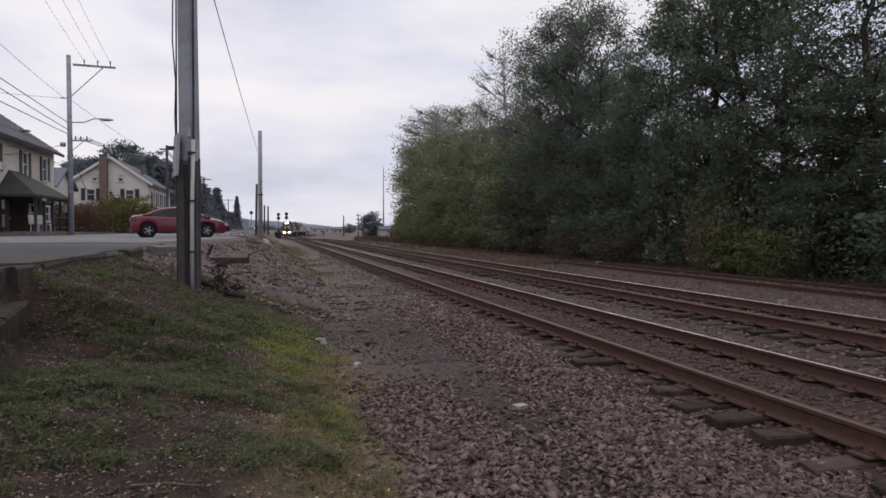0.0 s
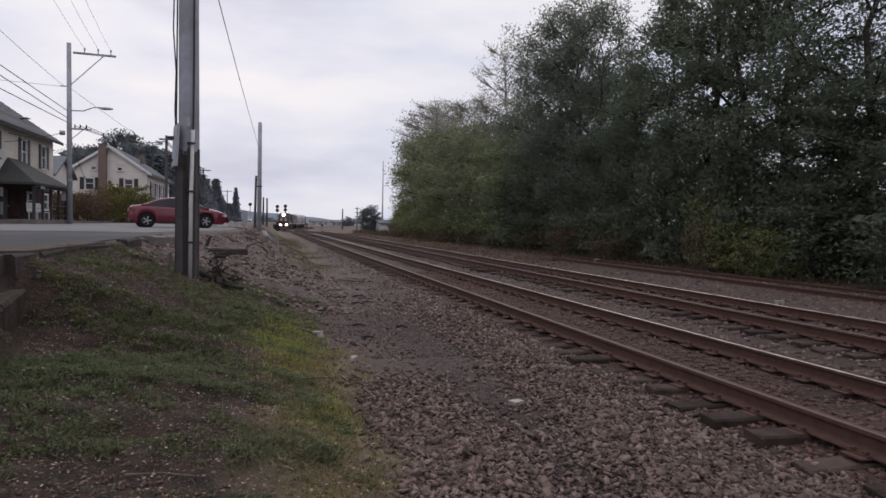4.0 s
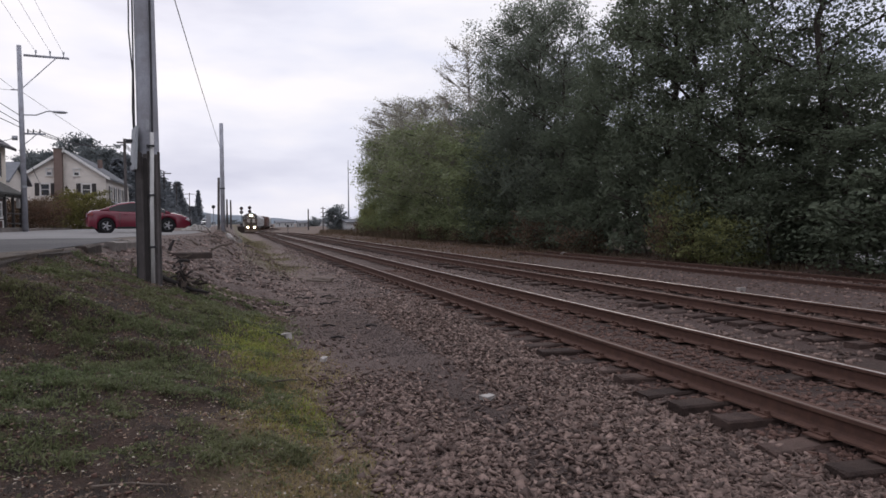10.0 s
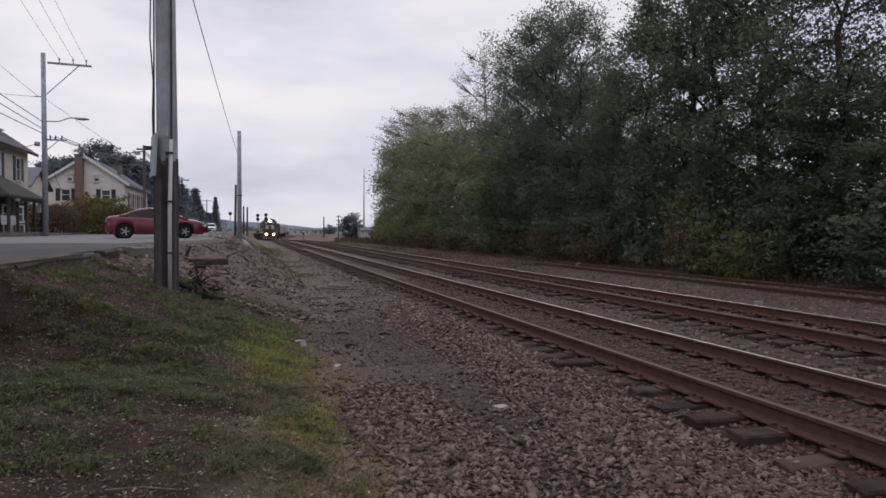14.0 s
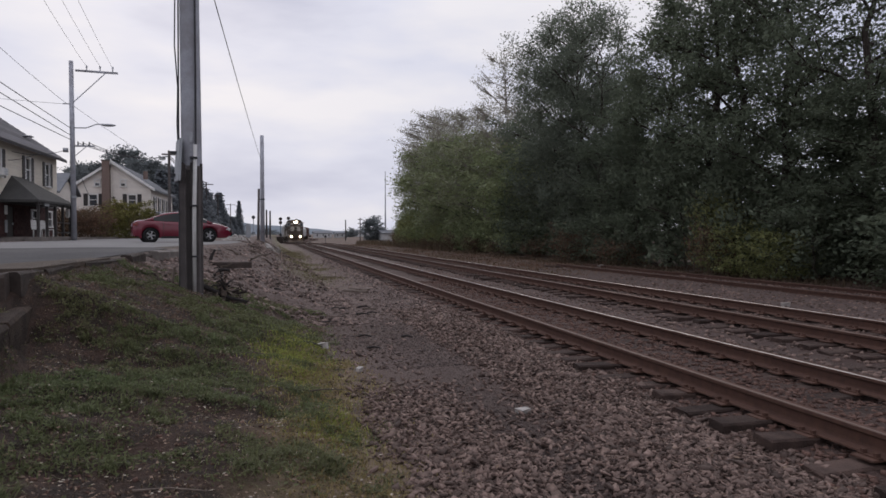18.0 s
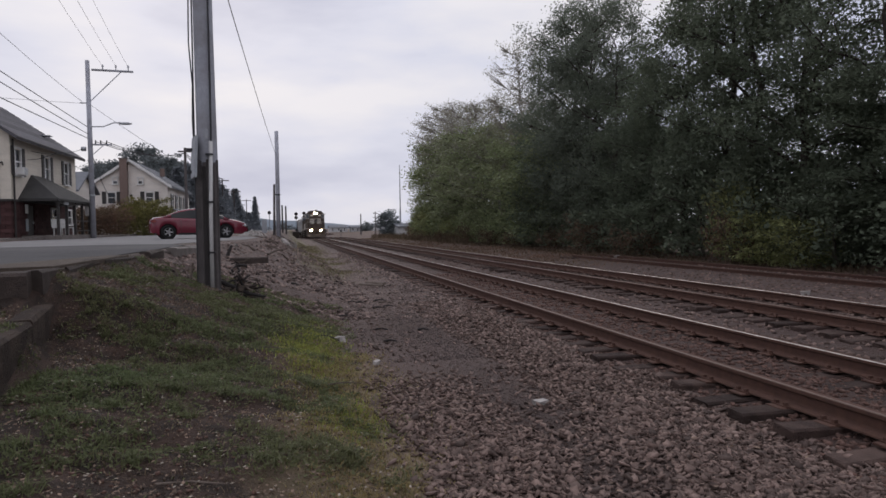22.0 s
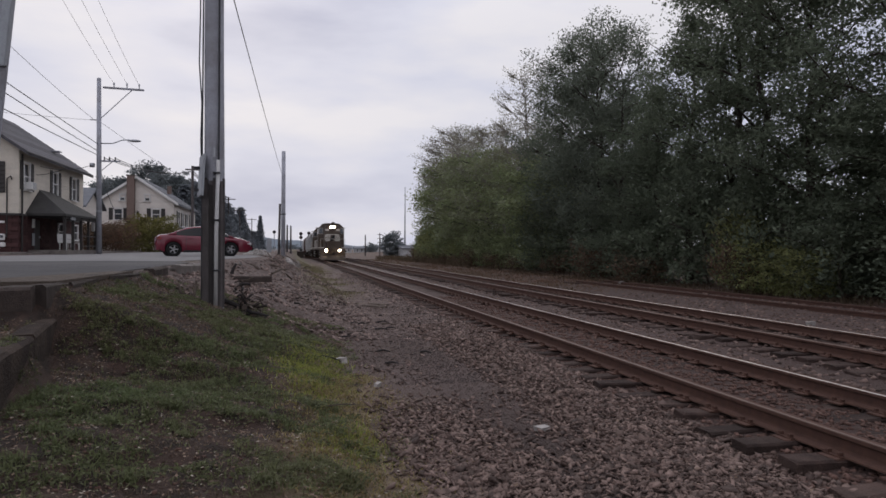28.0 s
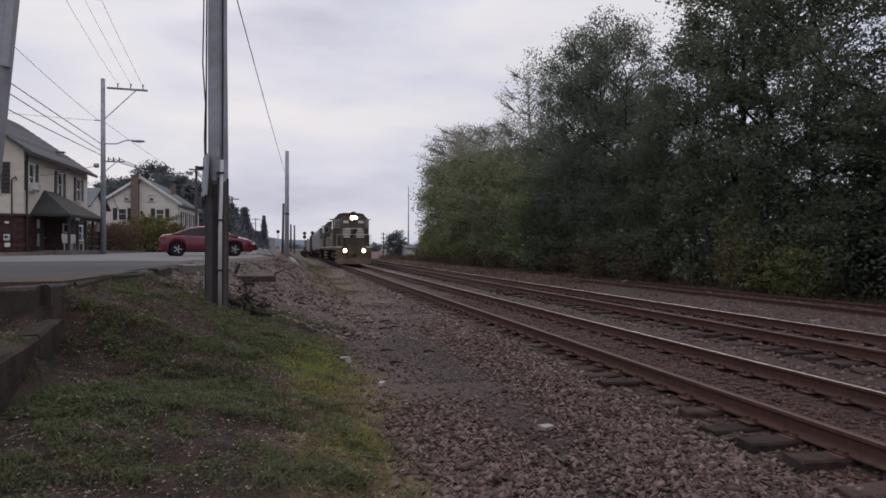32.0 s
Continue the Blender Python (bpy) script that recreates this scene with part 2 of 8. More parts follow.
M = {
    "ballast": material("ballast_bed", (0.135, 0.112, 0.108), (0.09, 0.073, 0.07), scale=9, fine=70, bump=0.9, depth=0.03,
                        third=(0.085, 0.06, 0.052), third_scale=0.5),
    "stone": material("ballast_stone", (0.168, 0.119, 0.101), (0.100, 0.068, 0.057), scale=14, fine=90, bump=0.4, island=0.6),
    "stone_fine": material("trodden_grit", (0.104, 0.080, 0.074), (0.070, 0.053, 0.049), scale=14, fine=90, bump=0.3, island=0.3),
    "stone_pale": material("slope_stone", (0.195, 0.145, 0.128), (0.105, 0.076, 0.066), scale=14, fine=90, bump=0.4, island=0.75),
    "stone_rusty": material("rusty_ballast_stone", (0.126, 0.074, 0.059), (0.078, 0.045, 0.036), scale=14, fine=90, bump=0.4, island=0.4),
    "soil": material("bare_soil", (0.10, 0.078, 0.062), (0.06, 0.047, 0.038), scale=4, fine=50, bump=0.8, depth=0.03),
    "rail_rust": material("rail_rust", (0.100, 0.053, 0.039), (0.068, 0.038, 0.030), rough=0.85, metal=0.0, scale=12, fine=120, bump=0.3, depth=0.003),
    "rail_head": material("rail_head_steel", (0.36, 0.325, 0.305), (0.21, 0.175, 0.16), rough=0.40, metal=0.9, scale=5, fine=60, bump=0.05),
    "rail_old": material("rail_old_rust", (0.085, 0.052, 0.042), (0.06, 0.038, 0.032), rough=0.85, scale=12, fine=120, bump=0.3, depth=0.003),
    "rail_no_glint": material("rail_head_no_glint", (0.125, 0.083, 0.066), (0.095, 0.062, 0.05), rough=0.5, metal=0.25, scale=5, fine=60, bump=0.05),
    "tie": material("tie_wood", (0.056, 0.036, 0.030), (0.030, 0.020, 0.017), rough=0.9, scale=7, fine=60, bump=0.9, depth=0.02,
                    random_tint=0.35, third=(0.072, 0.048, 0.040), third_scale=1.6),
    "asphalt": material("dark_asphalt", (0.062, 0.059, 0.062), (0.045, 0.043, 0.045), rough=0.9, scale=1.2, fine=140, bump=0.5, depth=0.008,
                        third=(0.075, 0.071, 0.07), third_scale=0.35),
    "road": material("worn_asphalt", (0.205, 0.198, 0.197), (0.155, 0.15, 0.149), rough=0.9, scale=0.9, fine=140, bump=0.4, depth=0.008,
                     third=(0.15, 0.145, 0.142), third_scale=0.25),
    "concrete": material("weathered_concrete", (0.175, 0.155, 0.142), (0.105, 0.092, 0.084), scale=3, fine=60, bump=0.4, random_tint=0.2),
    "timber": material("old_timber", (0.058, 0.044, 0.038), (0.030, 0.024, 0.021), scale=8, fine=60, bump=0.8, depth=0.02, random_tint=0.3),
    "ledge_dark": material("dark_ledge_timber", (0.036, 0.025, 0.020), (0.020, 0.014, 0.012), rough=0.95, scale=6, fine=30, bump=1.0, depth=0.04, third=(0.052, 0.037, 0.029), third_scale=3.0),
    "dead_wood": material("dead_wood", (0.145, 0.115, 0.095), (0.07, 0.055, 0.046), scale=9, fine=70, bump=0.6, random_tint=0.3),
    "pole": material("pole_wood", (0.40, 0.41, 0.455), (0.31, 0.315, 0.35), scale=3, fine=40, bump=0.6, depth=0.012,
                     third=(0.24, 0.235, 0.25), third_scale=0.8),
    "tar_board": material("weathered_tar_board", (0.11, 0.098, 0.096), (0.07, 0.062, 0.061), scale=4, fine=50, bump=0.6, random_tint=0.3),
    "pole_dark": material("creosote_wood", (0.042, 0.037, 0.036), (0.026, 0.023, 0.022), scale=4, fine=50, bump=0.6),
    "metal": material("galvanised_metal", (0.38, 0.39, 0.41), (0.28, 0.28, 0.30), rough=0.5, metal=0.6, scale=5, fine=60, bump=0.05),
    "conduit": material("pale_conduit", (0.52, 0.51, 0.50), (0.44, 0.43, 0.42), rough=0.55, scale=5, fine=60, bump=0.05),
    "dark_metal": material("dark_metal", (0.06, 0.06, 0.065), (0.04, 0.04, 0.042), rough=0.6, metal=0.4, scale=5, bump=0.05),
    "wire": material("wire_sheath", (0.05, 0.05, 0.055), rough=0.6, bump=0),
    "sign_grey": material("sign_back", (0.36, 0.38, 0.40), (0.30, 0.31, 0.33), rough=0.6, metal=0.3, bump=0.05),
    "siding": material("cream_siding", (0.64, 0.585, 0.50), (0.56, 0.51, 0.44), rough=0.7, scale=1.5, fine=30, bump=0.1, random_tint=0.04),
    "siding_pale": material("pale_siding", (0.72, 0.665, 0.61), (0.65, 0.60, 0.55), rough=0.7, scale=1.5, fine=30, bump=0.1, random_tint=0.04),
    "brick": material("red_brick", (0.078, 0.038, 0.037), (0.056, 0.030, 0.029), rough=0.9, scale=6, fine=50, bump=0.4, random_tint=0.3),
    "chimney": material("chimney_brick", (0.21, 0.155, 0.135), (0.16, 0.115, 0.10), rough=0.9, scale=8, fine=60, bump=0.5),
    "mortar": material("mortar", (0.20, 0.17, 0.15), rough=0.9, scale=6, bump=0.3),
    "roof": material("roof_shingle", (0.115, 0.11, 0.12), (0.085, 0.082, 0.088), rough=0.9, scale=2, fine=25, bump=0.5, random_tint=0.3),
    "roof_grey": material("grey_roof", (0.15, 0.155, 0.17), (0.115, 0.12, 0.13), rough=0.9, scale=2, fine=25, bump=0.5, random_tint=0.2),
    "awning": material("dark_porch_roof", (0.055, 0.053, 0.051), (0.042, 0.041, 0.040), rough=0.85, scale=2, fine=30, bump=0.4),
    "white": material("white_paint", (0.72, 0.71, 0.69), (0.62, 0.61, 0.60), rough=0.55, scale=2, fine=40, bump=0.08),
    "shutter": material("shutter_brown", (0.055, 0.05, 0.048), (0.04, 0.036, 0.035), rough=0.6, bump=0.1),
    "pane": glass_material("window_glass", (0.045, 0.05, 0.058), 0.08),
    "car_glass": material("car_glass", (0.012, 0.012, 0.014), (0.010, 0.010, 0.012), rough=0.1, bump=0, spec=0.3),
    "red_paint": material("red_car_paint", (0.135, 0.011, 0.026), (0.122, 0.010, 0.023), rough=0.26, scale=2, fine=300, bump=0.0, spec=0.6),
    "white_paint": material("white_car_paint", (0.76, 0.76, 0.76), (0.72, 0.72, 0.73), rough=0.28, scale=2, fine=300, bump=0.0, spec=0.6),
    "tyre": material("tyre_rubber", (0.018, 0.018, 0.019), rough=0.85, scale=20, fine=80, bump=0.2),
    "alloy": material("alloy_rim", (0.36, 0.36, 0.37), (0.28, 0.28, 0.29), rough=0.35, metal=0.8, bump=0),
    "trim_black": material("black_trim", (0.02, 0.02, 0.021), rough=0.55, bump=0.05),
    "lamp_clear": material("headlamp_lens", (0.60, 0.61, 0.63), (0.45, 0.45, 0.47), rough=0.15, bump=0, spec=0.8),
    "lamp_red": material("tail_lamp", (0.22, 0.012, 0.012), rough=0.2, bump=0, spec=0.7),
    # black paint lightened and browned in its colour for the headlights' glare
    "loco": material("black_loco_paint", (0.100, 0.080, 0.068), (0.118, 0.092, 0.076), rough=0.55, scale=1.5, fine=30, bump=0.1,
                     third=(0.075, 0.055, 0.042), third_scale=0.8),
    "loco_dirty": material("grimy_underframe", (0.055, 0.043, 0.036), (0.035, 0.028, 0.025), rough=0.9, scale=4, fine=40, bump=0.3),
    "stripe": material("white_stripe", (0.72, 0.69, 0.62), (0.62, 0.58, 0.52), rough=0.5, bump=0),
    "handrail": material("handrail_paint", (0.55, 0.52, 0.48), (0.45, 0.42, 0.38), rough=0.5, bump=0),
    "hopper": material("grey_hopper_paint", (0.50, 0.50, 0.51), (0.42, 0.42, 0.42), rough=0.6, scale=1.2, fine=20, bump=0.1,
                       third=(0.33, 0.30, 0.27), third_scale=0.9),
    "boxcar": material("brown_boxcar_paint", (0.105, 0.05, 0.038), (0.075, 0.04, 0.032), rough=0.75, scale=1.2, fine=20, bump=0.1),
    "beam": material("lit_headlight", (0.9, 0.85, 0.7), rough=0.2, bump=0, emit=(1.0, 0.82, 0.55), power=160.0),
    "signal_red": material("signal_lens", (0.1, 0.02, 0.02), rough=0.3, bump=0),
    "bark": material("bark", (0.075, 0.062, 0.052), (0.045, 0.037, 0.032), scale=5, fine=30, bump=0.8, depth=0.03),
    # bark lightened in its colour to take in haze
    "bark_pale": material("haze_paled_bark", (0.26, 0.235, 0.215), (0.19, 0.17, 0.155), scale=5, fine=30, bump=0.6, depth=0.03),
    "leaf_dark": leaf_material("dark_leaves", (0.132, 0.156, 0.110), (0.155, 0.180, 0.122), 0.12),
    "leaf_grey": leaf_material("greyish_green_leaves", (0.155, 0.178, 0.138), (0.182, 0.203, 0.155), 0.12),
    # leaf_mid, leaf_sun and leaf_thin are paled in colour to take in haze
    "leaf_mid": leaf_material("green_leaves", (0.20, 0.238, 0.122), (0.242, 0.268, 0.145)),
    "leaf_sun": leaf_material("olive_leaves", (0.225, 0.25, 0.15), (0.255, 0.265, 0.165)),
    "leaf_lit": leaf_material("light_shrub_leaves", (0.27, 0.28, 0.12), (0.20, 0.215, 0.10)),
    "leaf_thin": leaf_material("thin_autumn_leaves", (0.27, 0.265, 0.21), (0.31, 0.295, 0.235)),
    "leaf_bush": leaf_material("yellow_green_leaves", (0.185, 0.168, 0.055), (0.14, 0.136, 0.05)),
    # far foliage: distance haze is put into these bluish greys
    "leaf_conifer": leaf_material("hazed_conifer_needles", (0.165, 0.182, 0.20), (0.19, 0.205, 0.222)),
    "leaf_far": leaf_material("hazed_far_leaves", (0.142, 0.158, 0.162), (0.165, 0.18, 0.181)),
    "leaf_reddish": leaf_material("reddish_hedge_leaves", (0.15, 0.088, 0.062), (0.105, 0.086, 0.056)),
    "grass": leaf_material("grass_blades", (0.104, 0.127, 0.058), (0.130, 0.130, 0.066), 0.35),
    "grass_bright": leaf_material("bright_grass_blades", (0.240, 0.275, 0.060), (0.215, 0.225, 0.065), 0.35),
    "weed": leaf_material("low_weed_leaves", (0.100, 0.122, 0.058), (0.126, 0.124, 0.064), 0.4),
    "grass_olive": leaf_material("olive_grass_blades", (0.27, 0.23, 0.095), (0.22, 0.17, 0.08), 0.35),
    "grass_dull": leaf_material("dull_grass_blades", (0.165, 0.146, 0.078), (0.138, 0.116, 0.070), 0.3),
    "weed_red": leaf_material("reddish_dry_weeds", (0.150, 0.092, 0.066), (0.115, 0.082, 0.055), 0.35),
    "grass_dry": leaf_material("dry_grass_blades", (0.13, 0.098, 0.066), (0.09, 0.065, 0.045), 0.35),
    "litter": material("fallen_leaf", (0.19, 0.135, 0.10), (0.10, 0.068, 0.05), rough=0.8, scale=10, fine=60, bump=0.2, island=0.6),
    "litter_pale": material("pale_fallen_leaf", (0.36, 0.32, 0.26), (0.26, 0.22, 0.18), rough=0.8, scale=10, bump=0.2, island=0.3),
    "pale_rock": material("pale_rock", (0.37, 0.345, 0.32), (0.27, 0.25, 0.235), scale=12, fine=60, bump=0.4),
    "hill": material("hazy_hill", (0.22, 0.25, 0.28), (0.19, 0.22, 0.25), scale=0.05, fine=0.4, bump=0.0),
    "far_wall": material("far_white_wall", (0.50, 0.50, 0.50), (0.42, 0.42, 0.42), scale=0.3, fine=4, bump=0.0),
}


# ---- mesh helpers ----
def mesh_object(name, verts, faces, mat, parent=None, label="", smooth=False):
    me = bpy.data.meshes.new(name)
    me.from_pydata([tuple(v) for v in verts], [], faces)
    me.materials.append(mat)
    if smooth:
        me.shade_smooth()
    ob = new(name, me)
    if parent:
        ob.parent = parent
    if label:
        ob["label"] = label
    return ob


def array_object(name, verts, polys, mat, parent=None, smooth=False, normals=None):
    """One mesh from numpy arrays: verts (n, 3) and polys (m, k), all faces with k corners."""
    me = bpy.data.meshes.new(name)
    m, k = polys.shape
    me.vertices.add(len(verts))
    me.vertices.foreach_set("co", np.ascontiguousarray(verts, dtype=np.float32).ravel())
    me.loops.add(m * k)
    me.loops.foreach_set("vertex_index", np.ascontiguousarray(polys, dtype=np.int32).ravel())
    me.polygons.add(m)
    me.polygons.foreach_set("loop_start", np.arange(0, m * k, k, dtype=np.int32))
    me.polygons.foreach_set("loop_total", np.full(m, k, dtype=np.int32))
    if smooth:
        me.polygons.foreach_set("use_smooth", np.ones(m, dtype=bool))
    me.materials.append(mat)
    me.update(calc_edges=True)
    me.validate()
    if normals is not None:
        me.normals_split_custom_set_from_vertices(normals)
    ob = new(name, me)
    if parent:
        ob.parent = parent
    return ob


def part(name, bm, mat, parent=None, label="", smooth=False):
    """A bmesh as one mesh object under a thing or a part."""
    me = bpy.data.meshes.new(name)
    bm.to_mesh(me)
    bm.free()
    me.materials.append(mat)
    if smooth:
        me.shade_smooth()
    ob = new(name, me)
    if parent:
        ob.parent = parent
    if label:
        ob["label"] = label
    return ob


def add_box(bm, c, s, m=None, bevel=0.0):
    """A box with centre c and size s, with bevelled edges, added to bm."""
    made = bmesh.ops.create_cube(bm, size=1.0, matrix=(m or Matrix()) @ Matrix.Translation(c) @ Matrix.Diagonal((*s, 1)))
    if bevel:
        edges = list({e for v in made["verts"] for e in v.link_edges})
        bmesh.ops.bevel(bm, geom=edges, offset=bevel, segments=2, affect="EDGES", clamp_overlap=True)
    return bm


def box(c, s, m=None, bevel=0.0):
    return add_box(bmesh.new(), c, s, m, bevel)


def add_tube(bm, a, b, r1, r2=None, sides=10, caps=True):
    """A straight tapered tube from a to b added to bm."""
    a, b = Vector(a), Vector(b)
    d = b - a
    m = Matrix.Translation((a + b) / 2) @ d.to_track_quat("Z", "Y").to_matrix().to_4x4()
    bmesh.ops.create_cone(bm, cap_ends=caps, segments=sides, radius1=r1, radius2=r1 if r2 is None else r2, depth=d.length, matrix=m)
    return bm


def tube(a, b, r1, r2=None, sides=10):
    return add_tube(bmesh.new(), a, b, r1, r2, sides)


def add_path(bm, pts, r, sides=6, taper=None):
    """A bent tube through pts; taper is the radius at its end."""
    pts = [Vector(p) for p in pts]
    rings = []
    side = None
    for i, p in enumerate(pts):
        d = (pts[min(i + 1, len(pts) - 1)] - pts[max(i - 1, 0)]).normalized()
        if side is None:
            side = d.orthogonal().normalized()
        side = (side - d * side.dot(d)).normalized()
        up = d.cross(side)
        rr = r if taper is None else r + (taper - r) * i / (len(pts) - 1)
        rings.append([bm.verts.new(p + (side * math.cos(2 * math.pi * k / sides) + up * math.sin(2 * math.pi * k / sides)) * rr) for k in range(sides)])
    for u, v in zip(rings, rings[1:]):
        for k in range(sides):
            bm.faces.new((u[k], u[(k + 1) % sides], v[(k + 1) % sides], v[k]))
    bm.faces.new(rings[0][::-1])
    bm.faces.new(rings[-1])
    return bm


def prism(pts, axis, a, b):
    """A solid from a flat outline: pts are (u, v); axis 'x' puts them in yz, 'y' in xz, 'z' in xy; it runs from a to b."""
    bm = bmesh.new()
    place = {"x": lambda u, v, w: (w, u, v), "y": lambda u, v, w: (u, w, v), "z": lambda u, v, w: (u, v, w)}[axis]
    lo = [bm.verts.new(place(u, v, a)) for u, v in pts]
    hi = [bm.verts.new(place(u, v, b)) for u, v in pts]
    n = len(pts)
    bm.faces.new(lo)
    bm.faces.new(hi[::-1])
    for i in range(n):
        bm.faces.new((lo[i], hi[i], hi[(i + 1) % n], lo[(i + 1) % n]))
    bmesh.ops.recalc_face_normals(bm, faces=bm.faces)
    return bm


def empty(name, m, label, category, group=""):
    ob = new(name)
    ob.empty_display_size = 0.2
    ob.matrix_basis = m
    return tagged(ob, label, category, group)


# ---- the lie of the land ----
def smooth01(v):
    v = np.clip(v, 0, 1)
    return v * v * (3 - 2 * v)


def ramp(v, xs, ys):
    return np.interp(v, xs, ys)


def bank_edge(y):
    """x of the top edge of the left bank."""
    return ramp(y, [-40, 3, 6.4, 7.7, 9.6, 12, 13, 18, 27, 45, 90, 200, 700], [-2.5, -2.15, -2.2, -2.58, -2.64, -2.54, -2.46, -2.5, -0.9, -0.7, 0.2, 1.5, 1.5])


def bank_toe(y):
    return ramp(y, [-40, 9, 14, 25, 50, 120, 200, 700], [0.7, 0.75, 1.15, 2.0, 1.9, 2.2, 2.6, 2.6])


def bend_of(y):
    """How far the lines have swung to the right at that distance."""
    return 9.0 * smooth01((np.asarray(y, dtype=float) - 185) / 90)


def track_x(y, start=4.96):
    """x of a track's centre line; far off the line swings to the right."""
    return start + bend_of(y)


def dip(y):
    """How far the lines drop below their near level as they run off."""
    return -0.65 * smooth01((np.asarray(y, dtype=float) - 92) / 75)


GRID = np.random.RandomState(99).uniform(-1, 1, (64, 64))


def patchy(x, y, s, seed=0.0):
    """Smooth random patches about s metres across, from -1 to 1."""
    out = 0.0
    for o, w in ((1.0, 0.65), (2.3, 0.35)):
        u, v = np.asarray(x) / s * o + 17.3 * seed + 31, np.asarray(y) / s * o + 9.1 * seed + 57
        i, j = np.floor(u).astype(int), np.floor(v).astype(int)
        a, b = smooth01(u - i), smooth01(v - j)
        g = lambda p, q: GRID[p % 64, q % 64]
        out = out + w * ((g(i, j) * (1 - a) + g(i + 1, j) * a) * (1 - b) + (g(i, j + 1) * (1 - a) + g(i + 1, j + 1) * a) * b)
    return out


def land(x, y):
    """Height of the ground."""
    x, y = np.asarray(x, dtype=float), np.asarray(y, dtype=float)
    bend = bend_of(y)
    xs = x - bend
    e, toe = bank_edge(y), bank_toe(y)
    u = np.clip((xs - e) / (toe - e), 0, 1)
    top = ramp(y, [-40, 7.3, 8.5, 30, 350, 500], [0.60, 0.60, 1.0, 1.0, 1.0, 0.0])
    low = -0.27 + (0.07 * np.clip((y - 5.5) / 4, 0, 1) - 0.02) * np.clip((xs - 2.6) / 0.9, 0, 1) * np.clip((3.95 - xs) / 0.3, 0, 1)
    bank = top + (low - top) * (1 - (1 - u) ** 1.12)
    bank = bank - 0.04 * (1 - u) ** 6 * np.clip((y - 7.6) / 1.0, 0, 1) * np.clip((20 - y) / 3, 0, 1) * np.clip(u * 30, 0, 1)
    bank = bank - (0.06 * (1 - u) + 0.34 * np.clip((8.3 - y) / 0.6, 0, 1) * (1 - u) ** 2.2) * np.clip(u * 22, 0, 1)
    z = np.where(xs < e, top, np.where(xs > toe, low, bank))
    # beds of the three tracks stand a little proud
    for c in (4.96, 8.80, 14.7):
        z = z + 0.045 * np.exp(-((xs - c) / 1.25) ** 4) + 0.032 * np.exp(-((xs - c) / 0.6) ** 4)
    z = z + dip(y) * smooth01((xs - 1.2) / 2.4)
    # low rise under the wood, and lower yards behind its near end
    z = z + ramp(xs, [16, 19, 21, 30], [0, 0.18, 0.3, 0.8])
    z = z - ramp(xs, [20.5, 25], [0, 1.5]) * np.clip((60 - y) / 15, 0, 1) * np.clip((200 - xs) / 100, 0, 1)
    left = np.clip((-12.6 - x) / 1.5, 0, 1)
    z = z + 0.16 * left * np.clip((y - 20) / 10, 0, 1)
    z = z - 0.16 * np.exp(-((x + 0.66) / 0.3) ** 2 - ((y - 12.25) / 0.32) ** 2)
    rough = np.clip((xs - e) * 2, 0, 1) * np.clip((40 - np.abs(y)) / 10, 0.0, 1)
    z = z + rough * (0.035 * patchy(x, y, 0.9, 3) + 0.022 * patchy(x, y, 0.3, 5)) * np.where(xs > toe, 0.6, 2.2)
    return z


def ground_sheet():
    xs = np.unique(np.concatenate([np.linspace(-2500, -60, 14), np.linspace(-60, -14, 16), np.linspace(-14, -3.2, 28), np.arange(-3.2, 4.2, 0.09),
                                   np.arange(4.2, 17, 0.35), np.linspace(17, 60, 20), np.linspace(60, 2500, 14)]).round(3))
    ys = np.unique(np.concatenate([np.linspace(-600, -20, 10), np.linspace(-20, 1.5, 14), np.arange(1.5, 16, 0.1), np.arange(16, 60, 0.5),
                                   np.linspace(60, 420, 72), np.linspace(420, 3500, 14)]).round(3))
    X, Y = np.meshgrid(xs, ys)
    Z = land(X, Y)
    v = np.stack([X.ravel(), Y.ravel(), Z.ravel()], 1)
    n = len(xs)
    i = (np.arange(len(ys) - 1)[:, None] * n + np.arange(n - 1)[None, :]).ravel()
    f = np.stack([i, i + 1, i + n + 1, i + n], 1)
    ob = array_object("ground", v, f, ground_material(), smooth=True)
    tagged(ob, "gravel and soil ground with a grassy bank beside the tracks", "ground", kind="structure")
    return ob


